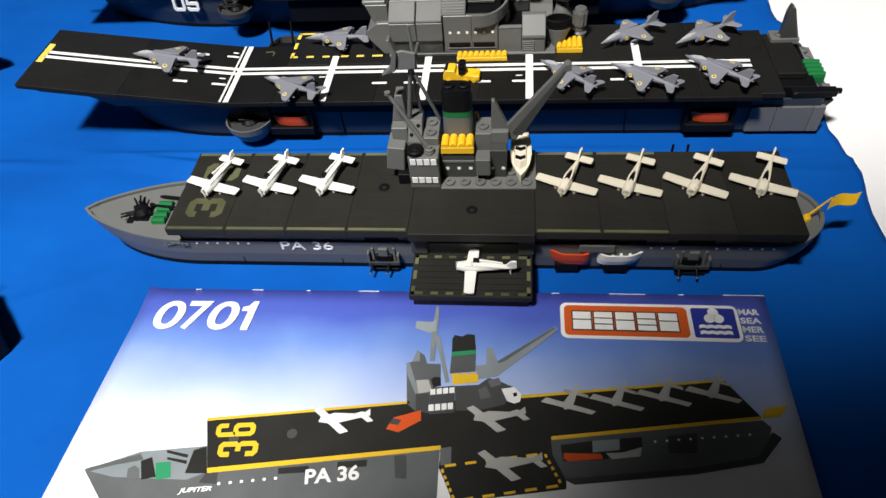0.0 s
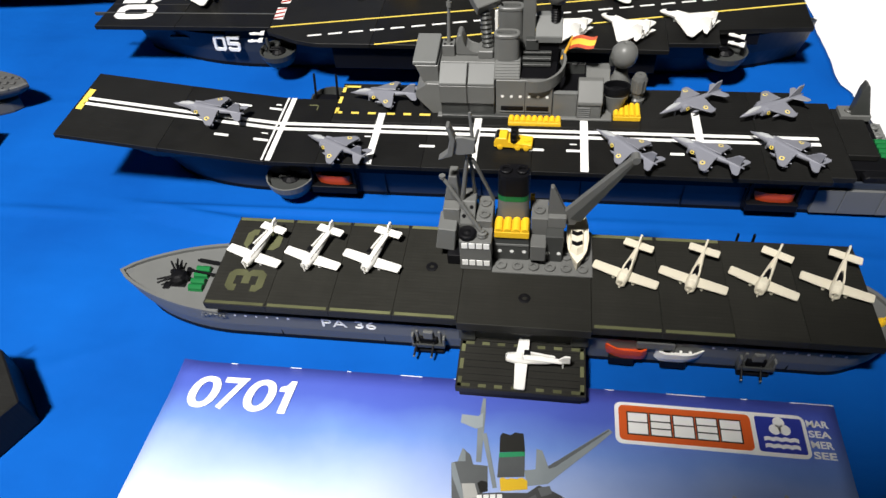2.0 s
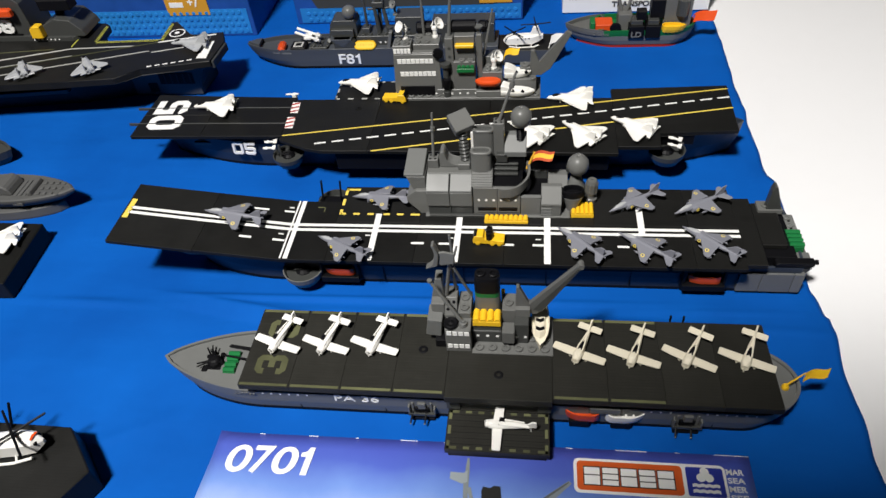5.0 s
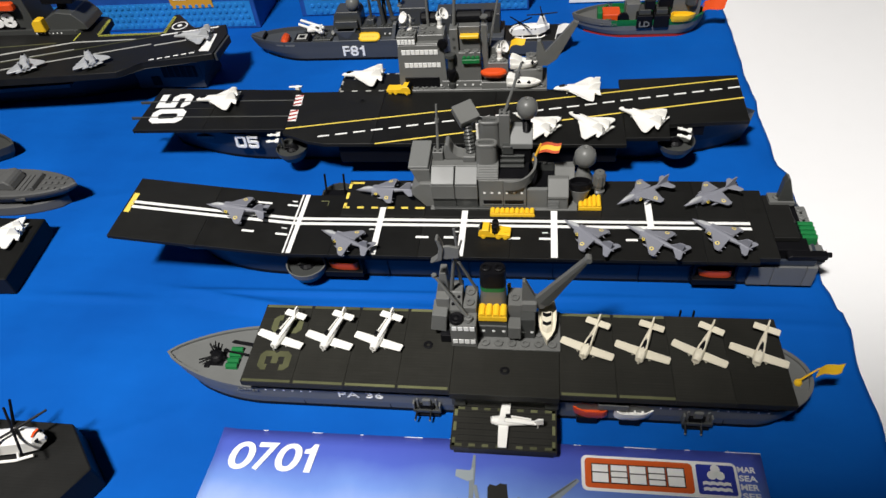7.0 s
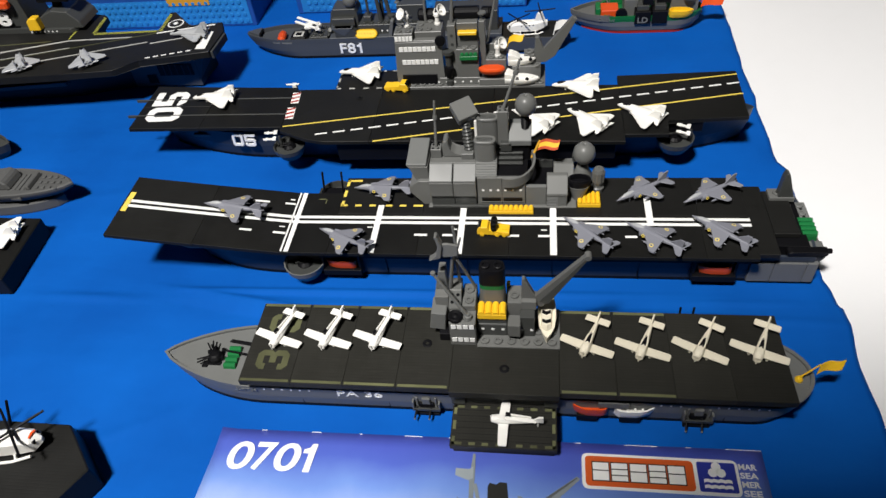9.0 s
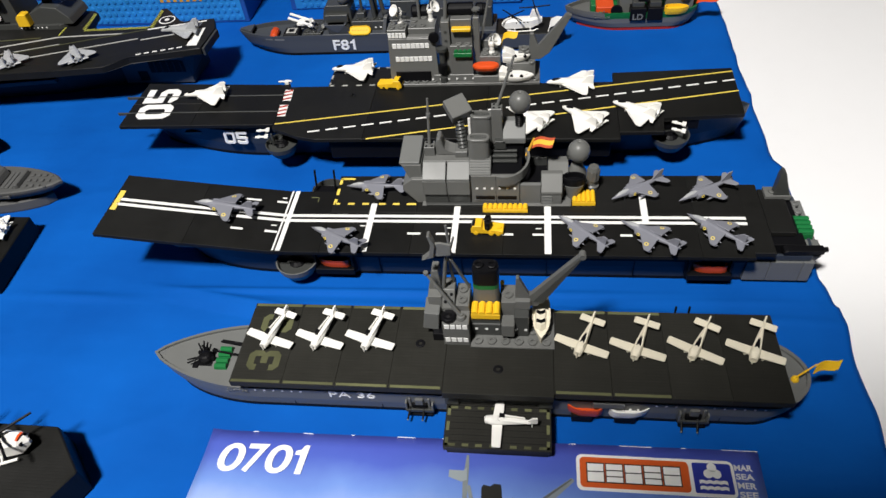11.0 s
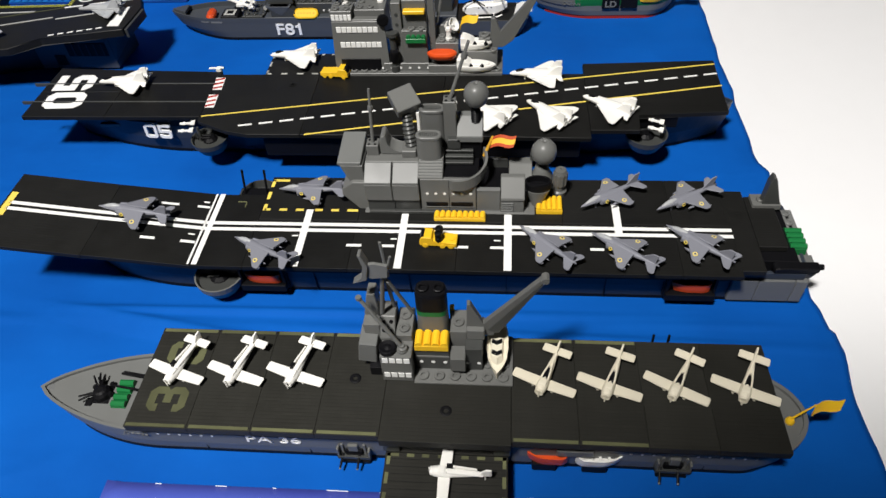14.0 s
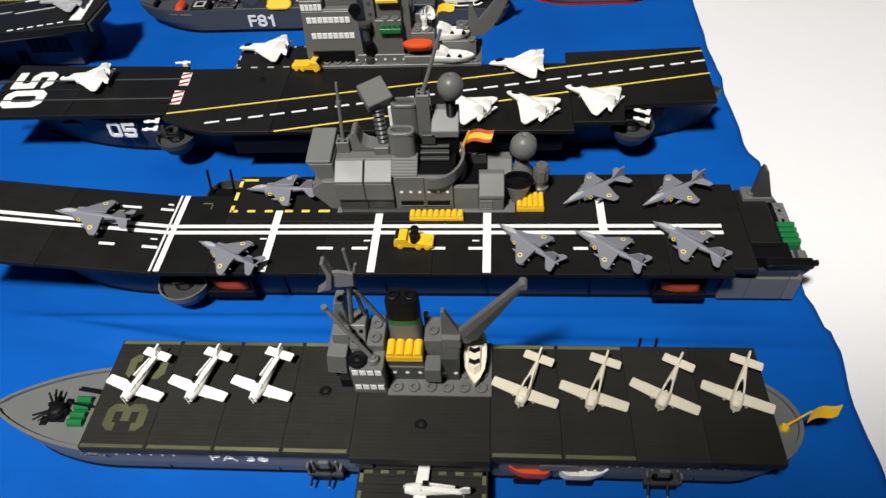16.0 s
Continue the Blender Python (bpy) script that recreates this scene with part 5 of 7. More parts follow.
    part("pedestal_arm", box(43.5, 52, 172, 178, z + 24, z + 30, 1.2), DARK, c)
    part("radome", lathe([(2.6, -0.4), (5.0, 1.0), (7.1, 3.9), (7.9, 7.6), (7.2, 11.2), (5.3, 13.8), (2.8, 15.3), (1.0, 15.8), (0.85, 14.9), (0, 14.9)], 51.5, 171.5, z + 25.6, 32, (0, 0, 1), True), GREY, c, "grey ball radome")
    def oval(sx, sy, zz):
        return [(48.4 + sx * math.cos(2 * math.pi * i / 28), 161 + sy * math.sin(2 * math.pi * i / 28), zz) for i in range(28)]
    part("drum_cone", add_loft(bmesh.new(), [oval(3.5, 4.5, z), oval(5.0, 4.8, z + 5), oval(8.0, 5.4, z + 13)]), GREY, c)
    part("black_drum", add_loft(bmesh.new(), [oval(7.8, 4.8, z + 13), oval(8.3, 5.2, z + 14.5), oval(8.3, 5.2, z + 18.5), oval(7.8, 4.8, z + 19.3), oval(6.8, 3.9, z + 19.1), oval(6.4, 3.6, z + 15.5)]), BLACK, c, "open black oval drum")
    bm = lathe([(4.4, 0), (4.8, 4), (3.6, 5), (3.6, 8), (4.3, 9), (4.3, 18), (3.4, 20.4), (0.9, 20.6), (0.8, 20), (0, 20)], 62.5, 170, z, 20, (0, 0, 1))
    part("gun_pod", bm, GREY, c, "grey ribbed gun pod")
    for i in range(10):
        a = 2 * math.pi * i / 10
        part("pod_rib", box(62.5 + 4.2 * math.cos(a) - 0.5, 62.5 + 4.2 * math.cos(a) + 0.5, 170 + 4.2 * math.sin(a) - 0.5, 170 + 4.2 * math.sin(a) + 0.5, z + 9.5, z + 18, 0.15), GREY, c)
    # yellow deck pieces
    part("yellow_bar", add_ridged(bmesh.new(), -15.5, 16.5, 143.5, 149.2, z, z + 4.6, 9, "x"), YELLOW, c, "long yellow ridged bar")
    part("yellow_block", add_ridged(bmesh.new(), 47.8, 64.0, 151, 163.5, z, z + 5.5, 5, "x"), YELLOW, c, "yellow ridged block")
    seat()
    return c


carrier_two()
jet = jump_jet()
SMALLER = Matrix.Scale(0.95, 4)
jet.matrix_basis = pose(-0.2060, 0.1370, (ramp_z(-206) - 0.6) * MM, 0, 0, -95) @ Matrix.Rotation(radians(-6.5), 4, "X") @ SMALLER
for x, y, a in ((-117.0, 110.8, -117), (52.2, 118.6, -135), (96.2, 115.8, -128), (139.6, 121.4, -133), (93.0, 163.2, -58), (139.0, 161.0, -60), (-97.5, 164.6, -92)):
    copy_thing(jet, pose(x * MM, y * MM, (H2 + 0.2) * MM, 0, 0, a) @ SMALLER)
truck = small_truck(True)
truck.matrix_basis = pose(-0.0122, 0.1240, (H2 + 0.2) * MM, 0, 0, -3)

# ---- the angled-deck carrier ----
H3 = 41.4


def carrier_three():
    c = thing("aircraft_carrier", -80, 275, 0, "black angled-deck toy carrier with yellow landing lines and a grey island", "toy ship", "toy warships")
    lower = outline(-324, 190, 283, 25.5, 105, 100, 0.85, 0.8)
    upper = outline(-332, 196, 283, 29.0, 95, 95, 0.85, 0.75)
    part("hull", hull_mesh(lower, upper, 2.2, 30, 1.6, 26), NAVY, c)
    part("waterline_band", prism(outline(-324.3, 190.3, 283, 25.8, 105, 100, 0.85, 0.8), 0, 2.3), BLACK, c, "black strip along the waterline")
    part("upper_hull", box(-240, 150, 252, 302, 28, 38, 0.3), BLACK, c)
    part("overhang_core", box(-150, 80, 230, 256, 18, 38, 0.3), BLACK, c)
    for ch, dx in (("0", 0.0), ("5", 11.6)):
        block_digit("hull_number", ch, 10.2, 12.7, 2.3, upright(-252.2 + dx, 252.4 - 0.06 * dx, 18.0, -3), PAINT, c, "bold white hull digit", 1.4, 0.08)
    part("name_strip", box(-292, -276, 259.4, 262.8, 22.0, 24.4, 0), GREY, c, "worn grey name strip")
    # deck plates: bow part, middle, angled part
    def slab(pts, th=3.4):
        part("deck_plate", prism(pts, H3 - th, H3, "z", 0.25), DECK2, c)
    slab([(-342, 246), (-342, 278.8), (-276, 278.8), (-276, 246)])
    slab([(-342, 279), (-341, 313.5), (-276, 310), (-276, 279)])
    slab([(-275.8, 246), (-275.8, 310), (-201, 307), (-201, 246)])
    slab([(-200.8, 241), (-200.8, 303), (-120, 303), (-120, 225), (-160, 225), (-176, 229)])
    slab([(-119.8, 225), (-119.8, 303), (-20, 303), (-20, 224)])
    slab([(-19.8, 224), (-19.8, 302), (86, 302), (86, 222)])
    slab([(86.2, 231), (86.2, 316), (186, 320), (184, 253), (121, 249), (120, 231)])
    part("catapult_rail", box(-353, -201, 289.6, 291.0, H3 - 2.2, H3 + 0.35, 0.15), DARK, c)
    part("catapult_rail", box(-351, -201, 264.8, 266.2, H3 - 2.2, H3 + 0.35, 0.15), DARK, c)
    block_digit("deck_number", "0", 21.6, 31.8, 6.8, flat(-300.5, 257.0, H3 - 0.05, 92), PAINT, c, "bold white block digit", 0.25)
    block_digit("deck_number", "5", 21.6, 31.8, 6.8, flat(-302.5, 281.4, H3 - 0.05, 92), PAINT, c, "bold white block digit", 0.25)
    def strip(name, x0, y0, x1, y1, w, mat, label=""):
        d = Vector((x1 - x0, y1 - y0)).normalized()
        nrm = Vector((-d.y, d.x)) * (w / 2)
        pts = [(x0 - nrm.x, y0 - nrm.y), (x1 - nrm.x, y1 - nrm.y), (x1 + nrm.x, y1 + nrm.y), (x0 + nrm.x, y0 + nrm.y)]
        return part(name, prism(pts, H3 - 0.1, H3 + 0.22), mat, c, label)
    strip("landing_line", -199.5, 246.6, 185.6, 314.6, 1.35, YPAINT, "yellow landing line")
    strip("landing_line", -116.5, 224.8, 185.2, 285.4, 1.35, YPAINT, "yellow landing line")
    n = 23.67
    for i in range(24):
        a, e = i / n, (i + 0.67) / n
        strip("centre_dash", -168 + 353 * a, 235 + 66.6 * a, -168 + 353 * e, 235 + 66.6 * e, 1.7, PAINT, "white centre-line dash")
    for x0, y0 in ((-200.6, 257.8), (-201.8, 281.4)):
        board = part("blast_mark", prism([(x0, y0), (x0 + 7.4, y0), (x0 + 5.8, y0 + 16.8), (x0 - 1.6, y0 + 16.8)], H3 - 0.1, H3 + 0.2), PAINT, c, "white barrier mark with red diagonals")
        for k in range(3):
            yy, xx = y0 + 0.4 + k * 5.8, x0 - 0.55 * k
            part("diagonal", prism([(xx, yy), (xx + 6.8, yy + 2.6), (xx + 6.5, yy + 4.9), (xx - 0.3, yy + 2.3)], H3 + 0.1, H3 + 0.3), RED, board, "dark red diagonal")
    part("deck_socket", lathe([(2.8, 0), (2.8, 0.4), (1.2, 0.5), (1.1, -0.4), (0, -0.4)], -139, 288, H3, 14), DECK2, c)
    # plane lift square beside the island
    part("lift_plate", box(-165, -104, 302.5, 334, H3 - 3, H3 - 0.3, 0.3), DECK2, c)
    for x0, x1 in ((-164.5, -160), (-152, -147), (-139, -134), (-127, -122), (-116, -111)):
        part("lift_dash", box(x0, x1, 303.2, 304.8, H3 - 0.4, H3 - 0.05, 0), WORN, c, "faded white dash")
        part("lift_dash", box(x0, x1, 331.5, 333, H3 - 0.4, H3 - 0.05, 0), WORN, c, "faded white dash")
    for y0, y1 in ((303, 309), (315, 321), (327, 333)):
        part("lift_dash", box(-164.5, -163, y0, y1, H3 - 0.4, H3 - 0.05, 0), WORN, c, "faded white dash")
    gun_tub(c, -196, 241, 16, 14, DARK, BLACK)
    gun_tub(c, 128, 245, 17.5, 15, DARK, BLACK)
    for x, y, turn in ((-208.5, 237, 10), (133, 240.5, -18)):
        for k in (0, 1):
            bm = bmesh.new()
            add_tube(bm, (-6.2, 0, 0), (4.5, 0, -0.8), 1.0, 1.0, 8)
            add_prism(bm, [(1.5, -2.4), (4.6, -2.8), (4.6, 2.8), (1.5, 2.4)], -0.6, 0.2)
            add_prism(bm, [(-4.4, -1.6), (-2.6, -2.0), (-2.6, 2.0), (-4.4, 1.6)], -0.3, 0.3)
            bmesh.ops.transform(bm, matrix=Matrix.Translation((x + 0.6 * k, y - 1.5 + 5.0 * k, 36.8 + 3.0 * k)) @ Matrix.Rotation(radians(turn), 4, "Z"), verts=bm.verts)
            part("missile", bm, WHITE, c, "small white missile on its launcher")
        part("launcher_post", lathe([(1.6, 0), (1.6, 9), (1.0, 15), (0, 15)], x + 6, y + 3, 21, 10), DARK, c)
    part("rear_gun", add_tube(box(-207, -203, 308, 312, H3 - 4, H3 + 2.2, 0.4), (-213, 310.5, H3 + 1), (-200.5, 310.2, H3 + 1.6), 0.9), WHITE, c)
    # ---- island ----
    z = H3
    part("island_plinth", box(-108, 24, 299.5, 334, z, z + 2.6, 0.3), GREY, c)
    studs(c, [(-100 + 8 * i, 303.4, z + 2.6) for i in range(5)] + [(8, 303.4, z + 2.6), (16, 303.4, z + 2.6)], GREY)
    tower = part("bridge_tower", prism([(-105.5, z + 2.6), (-63.5, z + 2.6), (-63.5, z + 9), (-64, z + 44), (-104, z + 44), (-106, z + 10)], 304, 332, "y", 0.4), GREY, c)
    # Black slab on the tower's face stands for a shaded void.
    part("tower_void", box(-101, -70, 303.4, 305, z + 3, z + 13, 0.2), BLACK, c)
    for z0, nw, x0 in ((z + 22.8, 8, -99.5), (z + 35.2, 8, -101)):
        for i in range(nw):
            part("window", box(x0 + i * 4.0, x0 + i * 4.0 + 3.5, 303.4, 304.2, z0, z0 + 4.4, 0.15), PAINT, tower, "white window square")
    part("roof_block", box(-104, -88, 304, 318, z + 44, z + 52, 0.35), GREY, c)
    for i in range(5):
        part("window", box(-103.4 + i * 3.1, -100.8 + i * 3.1, 303.5, 304.2, z + 45, z + 49.5, 0.15), PAINT, tower, "white window square")
    part("roof_block", box(-87, -64, 310, 330, z + 44, z + 50, 0.35), GREY, c)
    studs(c, [(-100, 307.6, z + 52), (-92, 307.6, z + 52), (-100, 314.6, z + 52), (-92, 314.6, z + 52), (-83, 314, z + 50), (-75, 314, z + 50), (-83, 322, z + 50), (-75, 327, z + 50)], GREY)
    yoke_dish(c, -94, 315.5, z + 52.6, 0.95, (-0.6, -0.5, 0.5))
    yoke_dish(c, -68.5, 323, z + 50, 1.0, (0.75, -0.3, 0.55))
    part("roof_step", box(-88, -64, 304.2, 309.8, z + 44, z + 45.2, 0.3), GREY, c)
    part("pipe_column", lathe([(3.4, 0), (3.4, 5), (2.6, 5.4), (2.6, 30), (4.6, 30.2), (4.6, 33), (0, 33)], -59, 303.4, z + 2.6, 16), DARK, c)
    part("pipe_elbow", lathe([(3.3, 0), (3.7, 2), (3.7, 8), (3.2, 10), (0, 10)], -59.4, 303, z + 12, 16, (0.15, -0.2, 0.95)), BLACK, c, "black elbow of the pipe")
    part("black_wheel", lathe([(4.4, 0), (4.4, 2.6), (2.6, 3), (0, 2.8)], -64.6, 303.6, z + 45.5, 18, (0, -1, 0)), BLACK, c)
    part("socket_post", box(-58.5, -51.5, 306, 316, z + 2.6, z + 57, 0.35), GREY, c)
    for i in range(4):
        part("post_socket", lathe([(1.3, 0), (1.3, 0.25), (0, 0.25)], -55, 305.9, z + 24 + 8 * i, 10, (0, -1, 0)), DARK, c)
    for x0, x1 in ((-86, -70), (-31, -22)):
        part("black_drum", lathe([(4.4, 0), (5.4, 1.2), (5.4, 6), (4.8, 6.6), (5.4, 7.2), (5.4, x1 - x0 - 1.2), (4.4, x1 - x0), (0, x1 - x0)], x0, 333, z + 54, 16, (1, 0, 0)), BLACK, c, "black ribbed drum")
    part("mast_pole", tube((-79, 326, z + 50), (-79, 328, z + 84), 1.3, 1.0), GREY, c)
    part("mast_pole", tube((-55, 312, z + 56), (-52.5, 314, z + 88), 1.6, 1.2), GREY, c)
    mid = part("mid_house", box(-52, -33, 304, 330, z + 2.6, z + 36, 0.35), GREY, c)
    side_dots(c, -69, -33.5, 6, 303.2, z + 5.2, 1.0)
    part("mid_foot", box(-68, -30, 303.4, 306, z + 2.6, z + 9, 0.3), GREY, c)
    part("green_block", add_ridged(bmesh.new(), -48.8, -33.6, 300.5, 306, z + 27.5, z + 34, 4, "x"), GREEN, c, "green ridged block")
    part("yellow_bar", box(-49.5, -33.6, 303, 308.2, z + 49.2, z + 52, 0.4), YELLOW, c, "flat yellow bar")
    studs(c, [(-44.5, 303.4 + 3, z + 36), (-37, 306.4, z + 36)], GREY)
    part("upper_house", box(-50.5, -33, 308, 330, z + 36, z + 58, 0.35), GREY, c)
    part("black_intake", add_tube(tube((-52, 318, z + 62.5), (-32, 318, z + 62.5), 5.2, n=16), (-56, 318, z + 60.5), (-50, 318, z + 62.5), 4, 5.2), BLACK, c, "black ribbed intake")
    part("side_post", box(-32, -27, 310, 318, z + 2.6, z + 58, 0.35), GREY, c)
    part("post_head", lathe([(1.2, 0), (1.4, 4), (3.6, 5), (3.6, 6.2), (0, 6.2)], -29.5, 314, z + 58, 12), GREY, c)
    part("aerial", tube((-26, 316, z + 36), (-18, 324, z + 74), 1.2, 0.9), GREY, c)
    part("boat_house", box(-27, -9.6, 305, 330, z + 2.6, z + 25, 0.35), GREY, c)
    part("boat_house_back", box(-27, -12, 318, 330, z + 25, z + 33, 0.35), GREY, c)
    part("boat_step", box(-33, -5, 300, 306, z + 2.6, z + 9, 0.3), GREY, c)
    studs(c, [(-22.4, 308.6, z + 25), (-14.2, 308.6, z + 25), (-22.4, 315, z + 25)], GREY)
    raft = add_loft(bmesh.new(), [[(x, y, zz) for x, y in outline(-33.5 + k, -10.5 - k, 301.5, 5.2 - k, 8, 7, 0.7, 0.6, 8)] for k, zz in ((3.0, z + 13.5), (0.8, z + 16), (0, z + 18.2), (0.5, z + 19.8), (1.6, z + 20.4))])
    part("lifeboat", raft, ORANGE, c, "orange covered lifeboat")
    yoke_dish(c, -17.0, 311, z + 25, 1.0, (0.7, -0.35, 0.5))
    part("aft_house", box(-5, 20, 308, 330, z + 2.6, z + 16, 0.35), GREY, c)
    part("aft_post", box(5.5, 14.5, 312, 322, z + 16, z + 25, 0.35), GREY, c)
    studs(c, [(10, 315.6, z + 25)], GREY, s=1.4)
    studs(c, [(13, 303.6, z + 2.6), (20, 303.6, z + 2.6), (17, 309.5, z + 16)], GREY)
    part("crane_jib", prism([(14, z + 16), (15, z + 40), (18, z + 40), (22, z + 28), (45, z + 57), (49, z + 55), (32, z + 22), (24, z + 16)], 314, 318, "y", 0.3), GREY, c, "grey forked crane arm")
    flag(c, (-10, 320, z + 25), (-6.5, 320, z + 38), (12, 6, 2), YELLOW, YELLOW)
    return c


carrier_three()


def cabin_boat(x, y, z, turn, long=30.0):
    b = thing("toy_launch", 0, 0, 0, "white toy launch with black clips stowed beside the island", "toy boat")
    part("hull", add_loft(bmesh.new(), [[(px, py, zz) for px, py in outline(long - k, 0, 0, 5.6 - 0.5 * k, 13, 1.5, 0.75, 0.3, 8)] for k, zz in ((3.5, 0.4), (1.2, 2.6), (0, 5.0), (0.3, 6.2))]), WHITE, b)
    part("stern_wall", prism([(0.2, 5.5), (0.4, 11.4), (3.2, 11.6), (8.2, 9.4), (11.0, 7.2), (11.0, 5.5)], -4.8, 4.8, "y", 0.5), WHITE, b)
    part("deck", prism([(8.6, -4.2), (long - 11, -4.0), (long - 5, -1.6), (long - 5, 1.6), (long - 11, 4.0), (8.6, 4.2)], 6.0, 7.4, "z", 0.5), WHITE, b)
    for x0 in (9.5, 18.0):
        part("clip", prism([(x0, 6.6), (x0 + 1.7, 8.6), (x0 + 3.4, 6.6), (x0 + 1.7, 4.8)], -5.2, -3.6, "y", 0.2), BLACK, b, "black clip")
    b.matrix_basis = pose(x * MM, y * MM, z * MM, 0, 0, turn)
    return b


cabin_boat(-11.0, 303.4, H3 + 3.2, -4)
cabin_boat(-8.5, 312.5, H3 + 16.0, 0, 24.0)
LARGER = Matrix.Scale(1.0, 4)
dj = delta_jet()
dj.matrix_basis = pose(-0.2735, 0.2868, (H3 + 0.4) * MM, 0, 0, -86) @ LARGER
for x, y, a in ((-144.0, 323.2, -92), (50.2, 295, -91.5), (56.9, 245.6, -134), (99.9, 254.2, -123), (14.5, 246, -128)):
    copy_thing(dj, pose(x * MM, y * MM, (H3 + 0.2) * MM, 0, 0, a) @ LARGER)
truck = small_truck(False)
truck.matrix_basis = pose(-0.1065, 0.3005, (H3 + 0.25) * MM, 0, 0, 172)


# ---- frigate ----
def frigate():
    f = thing("frigate", -130, 447, 0, "slate-grey toy frigate with white hull number", "toy ship", "toy warships")
    lower = outline(-285, 42, 447.5, 17.2, 50, 8, 0.9, 0.4)
    upper = outline(-298.5, 48, 447.5, 17.8, 52, 8, 0.8, 0.4)
    part("hull", hull_mesh(lower, upper, 2.2, 16.8, 1.4, 15.5), SLATE, f)
    part("bulwark", hull_mesh(outline(-298.3, -20, 447.5, 17.8, 52, 2, 0.8, 0.3), outline(-300.5, -20, 447.5, 18.0, 52, 2, 0.8, 0.3), 16.7, 22.3, 1.4, 18), SLATE, f)
    part("waterline_band", prism(outline(-285.3, 42.3, 447.5, 17.5, 50, 8, 0.9, 0.4), 0, 2.3), BLACK, f, "black strip along the waterline")
    part("bow_cap", prism([(-299, 447.5), (-290, 442.6), (-284, 440.0), (-284, 455.0), (-290, 452.4)], 21.2, 24.6, "z", 0.4), SLATE, f)
    lettering("number_lettering", "F8", 17.0, 11.5, upright(-193, 429.8, 5.2), PAINT, f, "white hull number", 1.0, bold=0.012)
    block_digit("number_lettering", "1", 5.2, 11.5, 2.5, upright(-174.4, 429.8, 5.2), PAINT, f, "white hull number", 1.0)
    side = [p for p in upper if p[1] < 447.5]
    for x0, x1 in ((-267, -258.5), (-256.5, -245.5)):
        y0, y1 = (float(np.interp(x, [p[0] for p in side][:15], [p[1] for p in side][:15])) for x in (x0, x1))
        part("name_strip", prism([(x0, y0 - 0.45), (x1, y1 - 0.45), (x1, y1 + 2), (x0, y0 + 2)], 17.6, 19.4), LIGHT, f, "small worn pale name strip")
    part("upper_side", box(-203, -20, 430.1, 465, 17, 22.6, 0.3), SLATE, f)
    part("orange_capsule", add_loft(bmesh.new(), [ellipse_ring(y, -258 - 0.08 * (y - 440), 21.5, rx, rz) for y, rx, rz in ((430.5, 1, 1), (432, 4.0, 3.4), (440, 4.6, 4.2), (446, 4.0, 3.4), (447.5, 1, 1))]), ORANGE, f, "orange capsule")
    hatch = part("hatch", box(-246.5, -229.5, 430.5, 447, 18, 24, 0.8), BLACK, f, "black square hatch")
    for x0, x1, y0, y1 in ((-243.5, -233, 433.6, 435.4), (-243.5, -233, 442.2, 444), (-243.5, -241.4, 435.5, 442.1), (-235.1, -233, 435.5, 442.1)):
        part("hatch_mark", box(x0, x1, y0, y1, 23.8, 24.4, 0), WORN, hatch, "pale square outline")
    part("launcher_base", box(-226, -206, 434, 461, 18, 22.4, 0.4), DARK, f)
    studs(f, [(-222 + 8 * i, yy, 22.4) for i in range(3) for yy in (438, 446, 454)], DARK)
    for (x0, y0), (x1, y1) in (((-243.5, 452), (-213, 436)), ((-243.5, 461), (-214, 446))):
        rocket = part("missile", tube((x0, y0, 31.5), (x1, y1, 30.0), 1.5), WHITE, f, "white missile")
        part("missile_fins", tube((x1 - 5, y1 + 2.6, 30.3), (x1 - 2.4, y1 + 1.4, 30.2), 2.5, 2.5, 4), WHITE, rocket)
    part("missile_frame", add_box(box(-232, -224, 441, 452, 28.0, 30.4, 0.3), -229.5, -226.5, 444.5, 448.5, 22.4, 28.2, 0.3), WHITE, f)
    part("bridge_house", prism([(-203, 21), (-203, 31), (-199, 46), (-196, 49), (-173, 49), (-171, 44), (-171, 21)], 441, 463, "y", 0.4), DARK, f)
    part("bridge_face", prism([(-196, 22.6), (-173, 22.6), (-173, 28), (-178, 33), (-196, 33)], 431, 441.2, "y", 0.3), DARK, f)
    part("bridge_recess", prism([(-200, 33), (-176, 33), (-186, 24)], 430.6, 441.2, "y", 0.2), SLATE, f)
    part("bridge_step", box(-198, -174, 436, 441.4, 33, 41, 0.4), DARK, f)
    part("bridge_socket", lathe([(2.2, 0), (2.2, 0.5), (1.2, 0.6), (1.1, 0.2), (0, 0.2)], -203, 439.5, 27.5, 14, (-0.4, -0.8, 0.4)), WORN, f, "pale ring")
    part("radome", lathe([(4, -6.0), (6.2, -4), (7.4, 0), (6.9, 3.4), (5.0, 6), (2.4, 7.4), (0, 7.7)], -178, 447, 55.5, 24, (0, 0, 1), True), GREY, f, "grey ball radome")
    part("midships_house", box(-171, -90, 437, 463, 21, 33, 0.4), DARK, f)
    studs(f, [(-165 + 8 * i, 441.5, 33) for i in range(4)], DARK)
    turn = Matrix.Translation((-162.5, 432.6, 25.0)) @ Matrix.Rotation(radians(38), 4, "X")
    def raft(k, lift):
        pts = [((6.4 * (1 if math.cos(a) > 0 else -1) if abs(math.cos(a)) > 0.05 else 0) + 5.6 * k * math.cos(a), 5.2 * k * math.sin(a)) for a in [2 * math.pi * (i + 0.5) / 28 for i in range(28)]]
        return [turn @ Vector((x, y, lift)) for x, y in pts]
